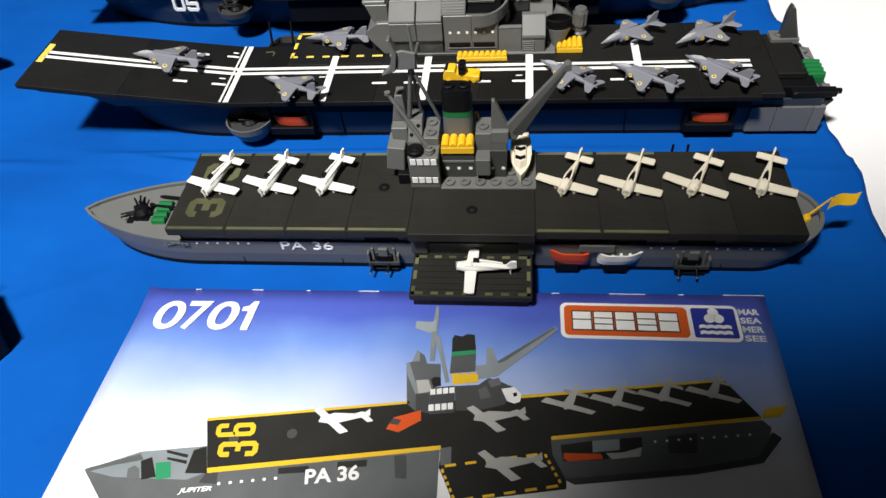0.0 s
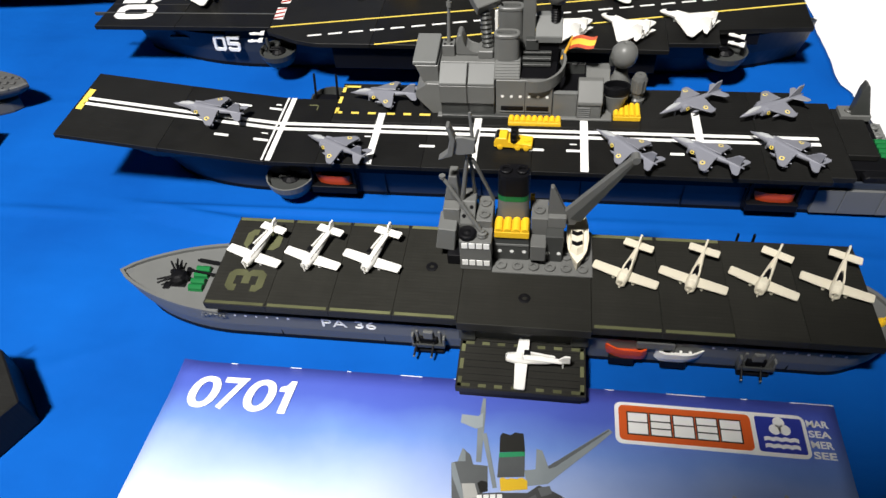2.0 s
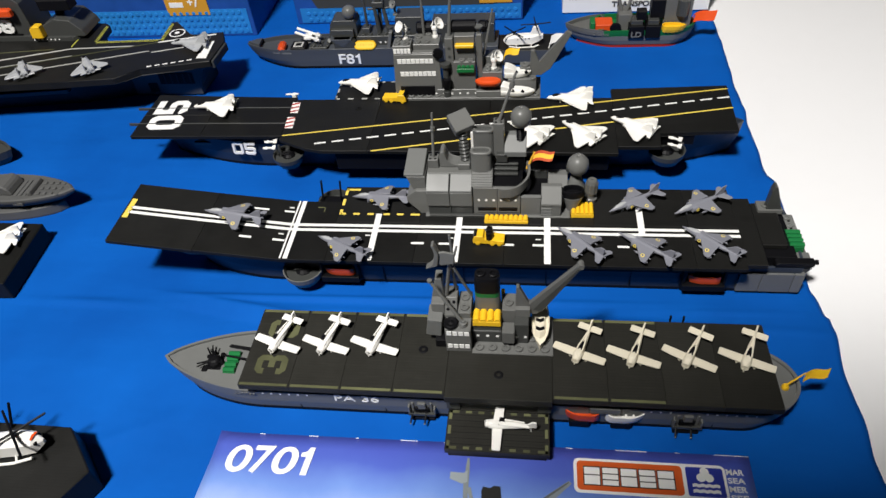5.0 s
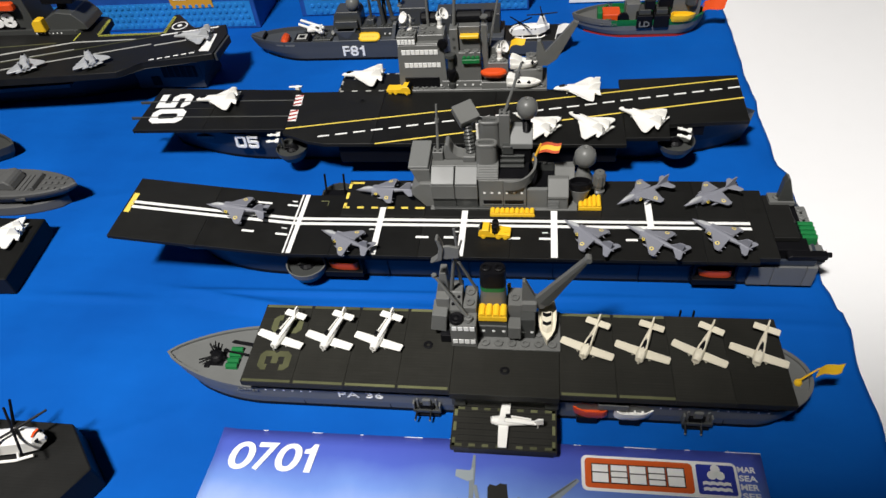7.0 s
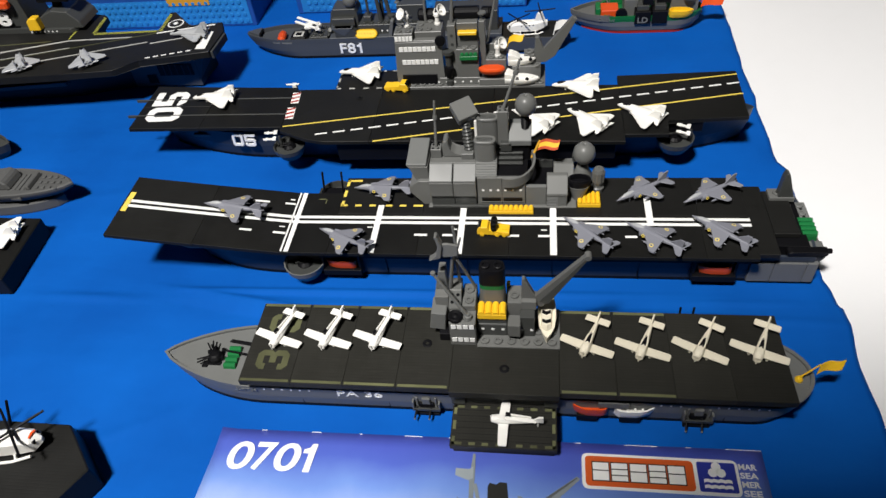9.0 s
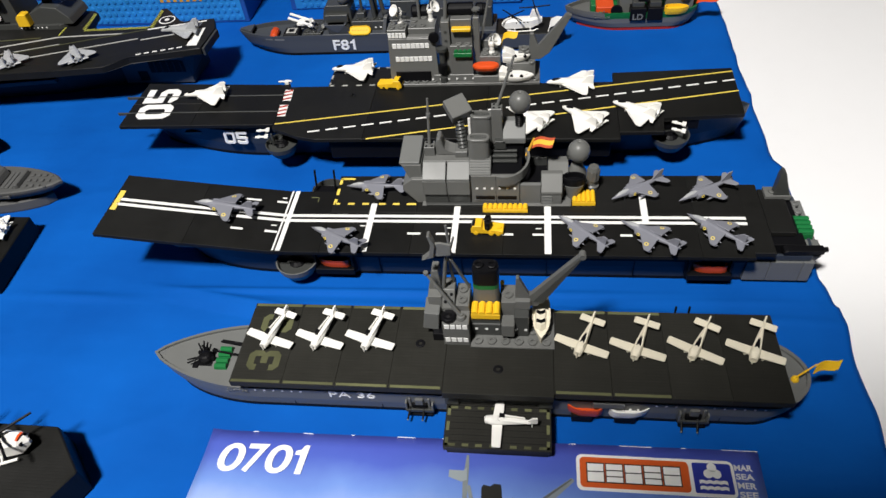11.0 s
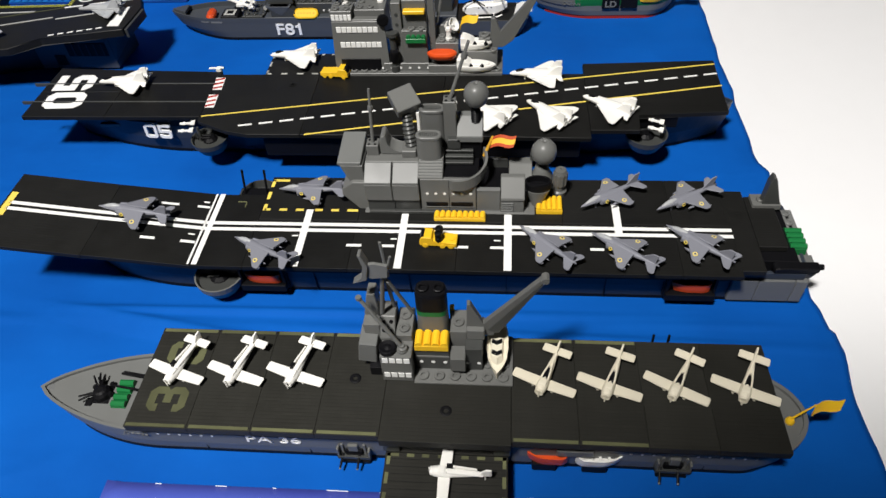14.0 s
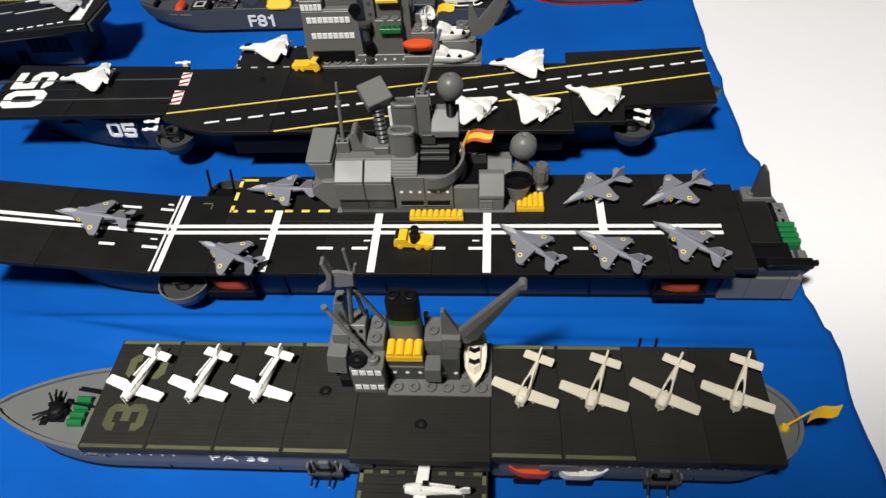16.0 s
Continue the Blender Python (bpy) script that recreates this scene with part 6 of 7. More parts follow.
    body = part("raft", add_loft(bmesh.new(), [raft(0.8, -1.6), raft(1.0, -0.6), raft(1.0, 0.8), raft(0.86, 1.6), raft(0.72, 0.9)]), YELLOW, f, "yellow oval raft")
    for i in range(6):
        bm = lathe([(0.45, 0), (0.45, 0.3), (0, 0.3)], -7.5 + 3 * i, 0, 0.9, 8)
        bmesh.ops.transform(bm, matrix=turn, verts=bm.verts)
        part("raft_dot", bm, ORANGE, body, "orange dot")
    side_dots(f, -146, -140.5, 2, 436.9, 26, 1.0)
    for x, y, lean, h, r in ((-160, 446, -1, 84, 1.5), (-147, 444, -3, 62, 2.3), (-147, 452, 1, 68, 2.3), (-137, 447, -5, 66, 2.3)):
        part("mast_leg", tube((x, y, 33), (x + lean, y + 3, h), r, r * 0.8), DARK, f)
    part("mast_foot", box(-165, -157, 441, 452, 33, 40, 0.4), DARK, f)
    part("mast_head", add_box(box(-152, -140, 446, 456, 60, 66, 0.5), -149, -143, 448, 454, 66, 74, 0.5), DARK, f)
    part("mast_yard", tube((-158, 450, 57), (-134, 450, 58.5), 1.1), DARK, f)
    for x in (-135, -125, -115):
        part("mast_cap", lathe([(3.2, 0), (3.2, 2.5), (2.4, 3), (2.4, 5.5), (3.4, 6), (3.4, 8), (0, 8)], x, 442, 33, 14), DARK, f)
    part("mast_block", box(-128, -100, 440, 462, 33, 52, 0.4), DARK, f)
    part("slant_panel", prism([(-139.5, 20), (-135.5, 20), (-131, 40), (-134.5, 40)], 430.6, 437, "y", 0.3), GREY, f)
    dish_radar(f, -128, 446, 52, LIGHT, 1.2, (-0.6, -0.6, 0.4))
    part("aft_house", box(-90, -24, 438, 463, 21, 44, 0.4), DARK, f)
    part("flight_deck", prism([(-20, 430.0), (34, 430.0), (44, 434), (47.5, 441), (47.5, 454), (44, 461), (34, 465.0), (-20, 465.0)], 12.5, 17.2, "z", 0.4), DECK2, f)
    flag(f, (33, 434, 17.0), (36, 435, 31), (16, 10, 4), WHITE, WHITE)
    return f


frigate()


def helicopter(x, y, z, turn, label, scale=1.0):
    """White tandem-rotor helicopter, nose towards -x."""
    h = thing("toy_helicopter", 0, 0, 0, label, "toy helicopter")
    bm = bmesh.new()
    add_loft(bm, [[(x0, yy * w, zc + zz * hh) for yy, zz in ((-1, -1), (-1, 0.6), (-0.6, 1), (0.6, 1), (1, 0.6), (1, -1))] for x0, w, zc, hh in ((-27, 1, 8, 1.5), (-22, 5, 8.5, 5), (-14, 6, 9.5, 6), (12, 6, 9.5, 6), (20, 4, 11, 5), (26, 2, 12, 3))])
    part("fuselage", bm, WHITE, h)
    part("tail_tower", prism([(9, 14), (13, 26), (19, 27), (24, 14)], -2.5, 2.5, "y", 0.4), WHITE, h)
    for i in range(4):
        part("window", lathe([(0.9, 0), (0.9, 0.2), (0, 0.2)], -8 + i * 5, -5.9, 11.5, 10, (0, -1, 0)), BLACK, h)
    part("windscreen", box(-24.6, -21, -4, 4, 9, 11.5, 0.3), BLACK, h)
    for cx, cz in ((-13, 19), (16, 29)):
        part("rotor_hub", tube((cx, 0, cz - 4), (cx, 0, cz + 1), 1.2), BLACK, h)
        for k in range(4):
            a = k * math.pi / 2 + (0.62 if cx < 0 else 0.06)
            part("rotor_blade", add_tube(bmesh.new(), (cx, 0, cz), (cx + 20 * math.cos(a), 20 * math.sin(a), cz + 0.6), 0.9, 0.8, 6), BLACK, h, "black rotor blade")
    for s in (-1, 1):
        bmk = bmesh.new()
        for a, e in (((-20, s * 8, 3), (-8, s * 9, 0.9)), ((-8, s * 9, 0.9), (14, s * 9, 0.9)), ((14, s * 9, 0.9), (20, s * 8, 3))):
            add_tube(bmk, a, e, 0.9)
        part("skid", bmk, WHITE, h, "white skid rail")
        for xx in (-10, 10):
            part("skid_strut", tube((xx, s * 8.6, 1.2), (xx, s * 5, 5), 0.7), WHITE, h)
    h.matrix_basis = pose(x * MM, y * MM, z * MM, 0, 0, turn) @ Matrix.Scale(scale, 4)
    return h


helicopter(6.5, 441.5, 17.4, 4, "white toy tandem-rotor helicopter with black blades", 0.78)


# ---- merchant ship ----
def cargo_ship():
    o = thing("cargo_ship", 118, 480, 0, "blue-grey and green toy cargo ship with red bottom", "toy ship", "toy ships")
    part("boot_topping", prism(outline(64, 180, 481, 17, 45, 25, 0.85, 0.6), 0, 3.6), RED, o, "red lower hull")
    part("hull", hull_mesh(outline(62, 182, 481, 17.6, 45, 25, 0.85, 0.6), outline(53, 187, 481, 19.5, 48, 26, 0.85, 0.6), 3.5, 15, 1.4, 13), HULL, o)
    part("hull_strake", hull_mesh(outline(80, 186, 481, 19.4, 14, 26, 0.5, 0.6), outline(80, 188, 481, 20.2, 14, 26, 0.5, 0.6), 14, 20.5, 1.6, 15), GREEN, o, "green upper strake")
    part("forecastle", hull_mesh(outline(53, 92, 481, 19.0, 42, 3, 0.85, 0.3), outline(51, 92, 481, 19.6, 44, 3, 0.85, 0.3), 14, 21, 1.4, 17), GREY, o)
    lettering("name_lettering", "OCEAN", 16.5, 3.6, upright(80.0, 464.2, 14.8, -9), LIGHT, o, "pale ship name", 1.0, bold=0.004)
    part("green_crate", box(77, 82, 467, 482, 16, 27, 0.5), GREEN, o)
    part("orange_crate", box(82.4, 100.5, 466, 484, 16, 25, 0.6), ORANGE, o, "orange crate")
    part("mast_house", box(106, 120, 470, 492, 15, 34, 0.4), GREY, o)
    for x0, x1 in ((110, 101), (114, 123)):
        part("derrick", tube((x0, 480, 32), (x1, 482, 62), 2.0, 1.6), GREY, o)
    part("black_wheel", lathe([(6, 0), (6, 3), (0, 3)], 103, 465, 22, 16, (0, -1, 0)), BLACK, o)
    for x0, x1 in ((116.5, 132.4), (133.8, 149)):
        crate = part("cargo_box", box(x0, x1, 459, 478, 12.5, 26, 0.4), BLACK, o, "black cargo box")
        part("cargo_top", box(x0 + 2, x1 - 2, 462, 476, 24, 31, 0.4), DARK, crate)
    lettering("cargo_lettering", "LD", 10.5, 6.2, upright(119.2, 458.8, 14.0), LIGHT, o, "grey letters")
    part("black_funnel", box(124, 134, 464, 474, 30, 40, 0.5), BLACK, o)
    part("black_funnel", box(138, 152, 468, 480, 30, 50, 0.5), BLACK, o)
    part("bridge_house", box(152, 180, 470, 494, 16, 50, 0.4), GREY, o)
    part("bridge_drum", lathe([(6, 0), (6, 16), (0, 16)], 170, 469, 34, 16), DARK, o)
    bm = small_boat(175, 150.5, 463, 5.5, 18.5, 25.5)
    part("lifeboat", bm, YELLOW, o, "yellow lifeboat")
    flag(o, (180, 478, 18), (186, 478, 31), (22, 11, 3), ORANGE, ORANGE)
    return o


cargo_ship()


# ---- the large black carrier at the table's far corner ----
def carrier_four():
    c = thing("aircraft_carrier", -430, 395, 0, "large black toy carrier with worn white and yellow deck lines", "toy ship", "toy warships")
    part("hull", prism([(-340, 386), (-340, 402), (-455, 402), (-462, 444), (-760, 470), (-760, 335), (-565, 355), (-469, 365), (-410, 380)], 0, 43, "z", 0.5), NIGHT, c)
    stern = part("stern_wall", prism([(-408, 377), (-333, 377), (-330, 418), (-368, 440), (-370, 402), (-406, 402)], 2, 43.2, "z", 0.5), SLATE, c)
    part("stern_flare", prism([(-335, 4), (-325, 30), (-318, 43), (-335, 43)], 377.4, 416, "y", 0.3), SLATE, c)
    # Black slabs on the solid stern wall stand for shaded openings.
    part("stern_opening", box(-376, -338, 376.2, 381, 15, 27.5, 0), BLACK, stern, "black slab standing for the dark stern opening")
    for i in range(5):
        part("opening_post", box(-370 + i * 7, -368.8 + i * 7, 375.7, 377.2, 15, 27.5, 0), NIGHT, stern)
    part("stern_opening", box(-391, -381, 376.2, 381, 6, 16, 0), BLACK, stern)
    for i in range(3):
        part("stern_bay", prism([(-322, 386 + i * 11), (-313.5, 386 + i * 11), (-313.5, 394 + i * 11), (-322, 394 + i * 11)], 31, 42), BLACK, c)
    z = 50.0
    part("deck_slab", prism([(-305, 361), (-374, 347), (-394, 330), (-454, 324), (-512, 320), (-760, 300), (-760, 472), (-520, 460), (-456, 446), (-450, 441), (-446.5, 405), (-376, 407), (-379, 445), (-373, 447), (-345, 415), (-311, 421), (-303, 401)], z - 7, z, "z", 0.5), DECK2, c)
    part("deck_end", prism([(-304.5, 363), (-302, 363), (-300.5, 400), (-303, 400)], z - 9, z - 1.2, "z", 0.3), DARK, c)
    part("gallery", prism([(-470, 354), (-470, 362), (-700, 338), (-700, 330)], 18.5, 23, "z", 0.4), SLATE, c, "grey side gallery")
    def strip(x0, y0, x1, y1, w, mat, label, name="deck_line"):
        d = Vector((x1 - x0, y1 - y0)).normalized()
        k = Vector((-d.y, d.x)) * (w / 2)
        part(name, prism([(x0 - k.x, y0 - k.y), (x1 - k.x, y1 - k.y), (x1 + k.x, y1 + k.y), (x0 + k.x, y0 + k.y)], z - 0.1, z + 0.3), mat, c, label)
    strip(-700, 290, -524, 338, 1.6, WORN, "worn white deck line")
    strip(-524, 338, -379, 383, 1.8, WORN, "worn white deck line")
    strip(-375, 380, -343, 389.5, 1.5, WORN, "worn white deck line")
    strip(-700, 300, -376, 401, 1.0, OLIVE, "dull yellow deck line")
    strip(-700, 303, -462, 376, 1.1, WORN, "worn white deck line")
    strip(-376, 401, -317, 416, 2.0, PAINT, "white deck line")
    strip(-700, 326, -543, 368, 1.8, WORN, "worn white deck line")
    strip(-543, 368, -470, 390.5, 2.2, WORN, "worn white deck line")
    strip(-470, 390.5, -401, 394, 1.8, WORN, "worn white deck line")
    strip(-700, 366, -552, 384, 1.4, OLIVE, "dull yellow deck line")
    strip(-552, 384, -490, 390, 1.4, OLIVE, "dull yellow deck line")
    strip(-472, 394, -473, 442, 1.6, LIME, "dull yellow deck line")
    for i in range(6):
        a, e = i / 6, (i + 0.62) / 6
        strip(-368 + 46 * a, 351.5 + 13.5 * a, -368 + 46 * e, 351.5 + 13.5 * e, 1.5, PAINT, "white dash", "deck_dash")
    part("end_panel", prism([(-321, 366.5), (-310.5, 366.5), (-313.5, 401), (-322, 399.5)], z - 0.1, z + 0.35), PAINT, c, "white end panel")
    for x0, y0, x1, y1 in ((-446, 403.5, -376, 405.5), (-373.8, 405, -376.2, 443), (-448.8, 405, -452, 440)):
        n = 22 if abs(x1 - x0) > 30 else 13
        d = Vector((x1 - x0, y1 - y0)).normalized()
        k = Vector((-d.y, d.x)) * 2.0
        lean = d * 1.6
        for i in range(n):
            p = Vector((x0, y0)).lerp(Vector((x1, y1)), i / n)
            q = Vector((x0, y0)).lerp(Vector((x1, y1)), (i + 0.45) / n)
            part("hazard_stripe", prism([tuple(p - k - lean), tuple(q - k - lean), tuple(q + k + lean), tuple(p + k + lean)], z - 0.1, z + 0.3), LIME, c, "yellow-green hazard stripe")
    part("round_mark", lathe([(8.6, 0), (8.6, 0.3), (7.2, 0.3), (7.2, 0.1), (0, 0.1)], -362.5, 420.5, z, 24), PAINT, c, "white ring mark")
    part("round_mark_inner", lathe([(7.2, 0), (7.2, 0.2), (0, 0.2)], -362.5, 420.5, z + 0.12, 24), DECK2, c)
    part("round_mark_dot", lathe([(2.6, 0), (2.6, 0.4), (0, 0.4)], -362.5, 420.5, z + 0.12, 14), PAINT, c)
    # island
    part("island", prism([(-640, 408), (-530, 410), (-475, 407), (-468, 415), (-480, 450), (-640, 460)], z, z + 5, "z", 0.6), DARK, c)
    part("island_tower", prism([(-640, z), (-522, z), (-524, z + 40), (-540, z + 58), (-640, z + 60)], 414, 452, "y", 0.5), DARK, c)
    # Thin black strip laid on the tower, drawn for a recess in shade.
    part("island_recess", box(-600, -536, 412.6, 414.4, z + 5.2, z + 6.6, 0.1), BLACK, c)
    part("island_dome", prism([(-516, z + 4), (-506, z + 17), (-490, z + 24), (-473, z + 22), (-463, z + 11), (-461, z + 4)], 410, 446, "y", 0.8), DARK, c)
    lettering("number_lettering", "68", 30, 16, upright(-571, 412.4, z + 8.5), PAINT, c, "white island number", 1.6)
    side_dots(c, -520, -491, 7, 406.6, z + 3, 0.9)
    part("dot_shelf", box(-523, -476, 406.8, 411, z, z + 5.4, 0.4), DARK, c)
    part("yellow_block", prism([(-518.5, z + 6), (-517.5, z + 16), (-513, z + 20), (-505, z + 20), (-505, z + 6)], 402, 411, "y", 1.0), YELLOW, c, "yellow block")
    part("orange_boat", box(-556, -531, 404, 412, z + 29, z + 38, 1.8), ORANGE, c, "orange capsule")
    part("radar_arm", tube((-490, 425, z + 22), (-486, 425, z + 36), 5, 4), BLACK, c)
    part("radar_block", box(-502, -466, 412, 428, z + 32, z + 44, 1.2), BLACK, c, "black radar block")
    part("radar_bar", tube((-520, 425, z + 48), (-470, 428, z + 52), 2.2), NAVY, c)
    return c


carrier_four()
# Pale grey in place of white puts these jets' shade into the colour.
shade_grey_jet = delta_jet(CANOPY, "toy delta-wing fighter, dulled to grey for shade, on the large black carrier")
shade_grey_jet.matrix_basis = pose(-0.3345, 0.3905, 0.0503, 0, 0, -87)
for x, y, a in ((-429, 349.5, 217), (-497, 344, 215), (-556, 334, 214)):
    place(shade_grey_jet, x, y, 50.3, a)


# ---- things along the table's near left side ----
def grey_patrol_boat():
    g = thing("patrol_boat", -440, 195, 0, "unpainted grey toy patrol boat resting on a grey block", "toy boat")
    def plan(k, z, dx=0.0):
        pts = outline(-379 + dx, -540, 195, 18.8, 62, 6, 0.62, 0.3, 12)
        return [(-458 + (x + 458) * (0.5 + 0.5 * k), 195 + (y - 195) * k, z) for x, y in pts]
    part("block", add_loft(bmesh.new(), [plan(0.98, 0, -15), plan(1.0, 1.5, -15), plan(1.0, 9, -15), plan(0.95, 10, -15)]), STONE, g)
    part("shadow_gap", add_loft(bmesh.new(), [plan(0.74, 9.8, -20), plan(0.74, 15, -20)]), BLACK, g)
    part("hull", add_loft(bmesh.new(), [plan(0.84, 14, -4), plan(0.97, 19), plan(1.0, 21), plan(1.0, 23.0), plan(0.95, 24.0), plan(0.91, 22.8)]), STONE, g)
    part("wheelhouse", prism([(-449, 22.6), (-447, 31), (-438, 32.5), (-434, 29), (-432, 22.6)], 184.5, 205.5, "y", 1.2), STONE, g)
    part("locker", prism([(-418, 22.6), (-417, 26.5), (-414.5, 27), (-413.5, 22.6)], 184.5, 205.5, "y", 0.8), STONE, g)
    for i in range(4):
        part("deck_panel", box(-431 + i * 4.2, -427.8 + i * 4.2, 184.5, 205.5, 22.6, 23.6 + 0.25 * (i % 2), 0.4), STONE, g)
    for i in range(12):
        part("deck_bump", box(-411 + (i % 4) * 6, -407.6 + (i % 4) * 6, 186 + (i // 4) * 7, 189.4 + (i // 4) * 7, 22.6, 24.0, 0.5), STONE, g)
    part("side_ladder", box(-430, -420, 177.2, 179.6, 17.5, 20.5, 0.4), STONE, g)
    return g


grey_patrol_boat()
small = thing("patrol_boat", -520, 262, 0, "small dark grey toy patrol boat", "toy boat")
def second_boat():
    pts = outline(-484, -600, 262, 20, 40, 10, 0.8, 0.4)
    low = outline(-492, -600, 262, 17, 38, 10, 0.8, 0.4)
    part("hull", hull_mesh(low, pts, 0, 15, 1.6, 11), DARK, small)
    part("deck_house", box(-560, -512, 252, 272, 11, 24, 0.8), DARK, small)


second_boat()
slab = thing("display_block", -420, 118, 0, "flat black display block", "block")
part("body", prism([(-386, 88), (-390, 156), (-520, 158), (-520, 84)], 0, 17.6, "z", 0.8), DECK2, slab)
place(dj, -414, 133, 17.8, -84)
pad = thing("hangar_block", -300, -60, 0, "black toy block with clipped corners under a white helicopter", "block")
part("body", prism([(-264.5, -31.0), (-238.6, -58.5), (-252, -84), (-282, -140), (-420, -140), (-420, -29)], 0, 21.5, "z", 0.8), DECK2, pad)
for x in (-331, -304):
    part("rod", tube((x, -35, 18), (x + 6, -28, 41), 1.0, 0.8), BLACK, pad)
rescue = helicopter(-297, -50, 21.6, 190, "white toy rescue helicopter with red marks beside black rods")
part("red_mark", prism([(-23.5, -3.2), (-21.8, -1.2), (-21.6, 2.4), (-22.8, 2.6), (-23.4, -0.6), (-24.6, -2.6)], 13.2, 13.9), ORANGE, rescue, "orange-red stroke on the nose")


# ---- printed boxes along the far edge ----
def printed_box(x0, x1, y0, y1, h, base, label):
    b = thing("toy_box", (x0 + x1) / 2, (y0 + y1) / 2, 0, label, "box", "toy boxes")
    part("carton", box(x0, x1, y0, y1, 0, h, 0.8), base, b)
    return b


BRIGHT = plastic("printed_bright_blue", (0.02, 0.19, 0.52), 0.3, 0.15)
SEA = plastic("printed_sea_blue", (0.015, 0.07, 0.30), 0.3, 0.3)
LABEL = plastic("printed_ochre", (0.58, 0.29, 0.03), 0.35, 0.05)
DARKRED = plastic("printed_maroon", (0.10, 0.012, 0.015), 0.35, 0.1)

one = printed_box(-700, -313, 508, 620, 190, SEA, "large blue printed toy carton with an ochre age label")
part("printed_baseplate", box(-690, -318, 507.4, 508.2, 3, 34, 0), BRIGHT, one, "bright blue studded print")
def printed_studs(parent, x0, n, y, rows, z0):
    for r in range(rows):
        for i in range(n):
            part("printed_stud", lathe([(2.5, 0), (2.5, 0.7), (1.9, 1.0), (0, 1.0)], x0 - 8 * i - 1.5 * r, y, z0 + 7.6 * r, 10, (0, -1, 0)), BRIGHT, parent)


printed_studs(one, -323, 26, 507.4, 4, 7)
part("age_label", box(-415, -363, 506.6, 508.2, 28, 92, 0), LABEL, one, "ochre label")
part("age_bar", box(-410, -393, 506.2, 507, 38, 44, 0), PAINT, one)
part("age_bar", box(-410, -395, 506.2, 507, 48, 53, 0), PAINT, one)
lettering("age_lettering", "+7", 14, 12, upright(-387, 506.4, 38), PAINT, one, "white age mark")
two = printed_box(-268, 4, 533, 640, 190, SEA, "blue printed toy carton behind the frigate")
part("printed_baseplate", box(-262, 2, 532.4, 533.2, 2, 20, 0), BRIGHT, two, "bright blue print")
printed_studs(two, -3, 32, 532.4, 2, 6)
part("printed_ship", prism([(-240, 20), (-30, 20), (-20, 60), (-250, 40)], 532.2, 533.2, "y"), DARK, two, "dark printed ship shape")
part("age_label", box(-46, -8, 531.6, 533.2, 22, 70, 0), LABEL, two, "ochre label")
part("age_bar", box(-43, -31, 531.3, 532, 26, 30, 0), PAINT, two)
lettering("age_lettering", "+7", 12, 9, upright(-25, 531.4, 27), PAINT, two, "white age mark")
three = printed_box(50, 215, 545, 640, 150, PAINT, "white and maroon printed toy carton behind the cargo ship")
part("printed_band", box(56, 213, 544.4, 545.2, 17, 80, 0), DARKRED, three, "maroon printed band")
part("printed_ship", prism([(70, 22), (140, 20), (150, 60), (60, 60)], 544.0, 545.0, "y"), DARK, three, "dark printed hull")
lettering("carton_lettering", "TRANSPORTE AN", 74, 6.5, upright(106, 544.3, 7), BLACK, three, "dark printed words")

# ---- the instruction booklet lying in front ----
COVER = paper_gradient("printed_cover", [(0.0, (0.42, 0.43, 0.45)), (0.28, (0.80, 0.80, 0.80)), (0.50, (0.78, 0.79, 0.82)), (0.66, (0.40, 0.50, 0.78)), (0.80, (0.15, 0.26, 0.62)), (0.90, (0.072, 0.115, 0.47)), (1.0, (0.055, 0.075, 0.40))], -0.060, 0.114, 1, 0.28)


def ink(name, rgb, spread=0.06):
    return plastic(name, rgb, 0.3, spread, 0.02)


I_DECK, I_HULL, I_BOW = ink("ink_black", (0.022, 0.022, 0.020), 0.2), ink("ink_grey", (0.105, 0.112, 0.115), 0.3), ink("ink_light_grey", (0.22, 0.25, 0.265), 0.25)
I_YEL, I_WHITE, I_PLANE = ink("ink_yellow", (0.72, 0.46, 0.03)), ink("ink_white", (0.82, 0.82, 0.80), 0.02), ink("ink_pale_grey", (0.42, 0.42, 0.40), 0.15)
I_ORANGE, I_BLUE, I_RED, I_GREEN, I_DARK = ink("ink_orange", (0.60, 0.10, 0.02)), ink("ink_blue", (0.03, 0.045, 0.32)), ink("ink_red", (0.62, 0.09, 0.02)), ink("ink_green", (0.03, 0.25, 0.11)), ink("ink_dark_grey", (0.06, 0.062, 0.062), 0.15)


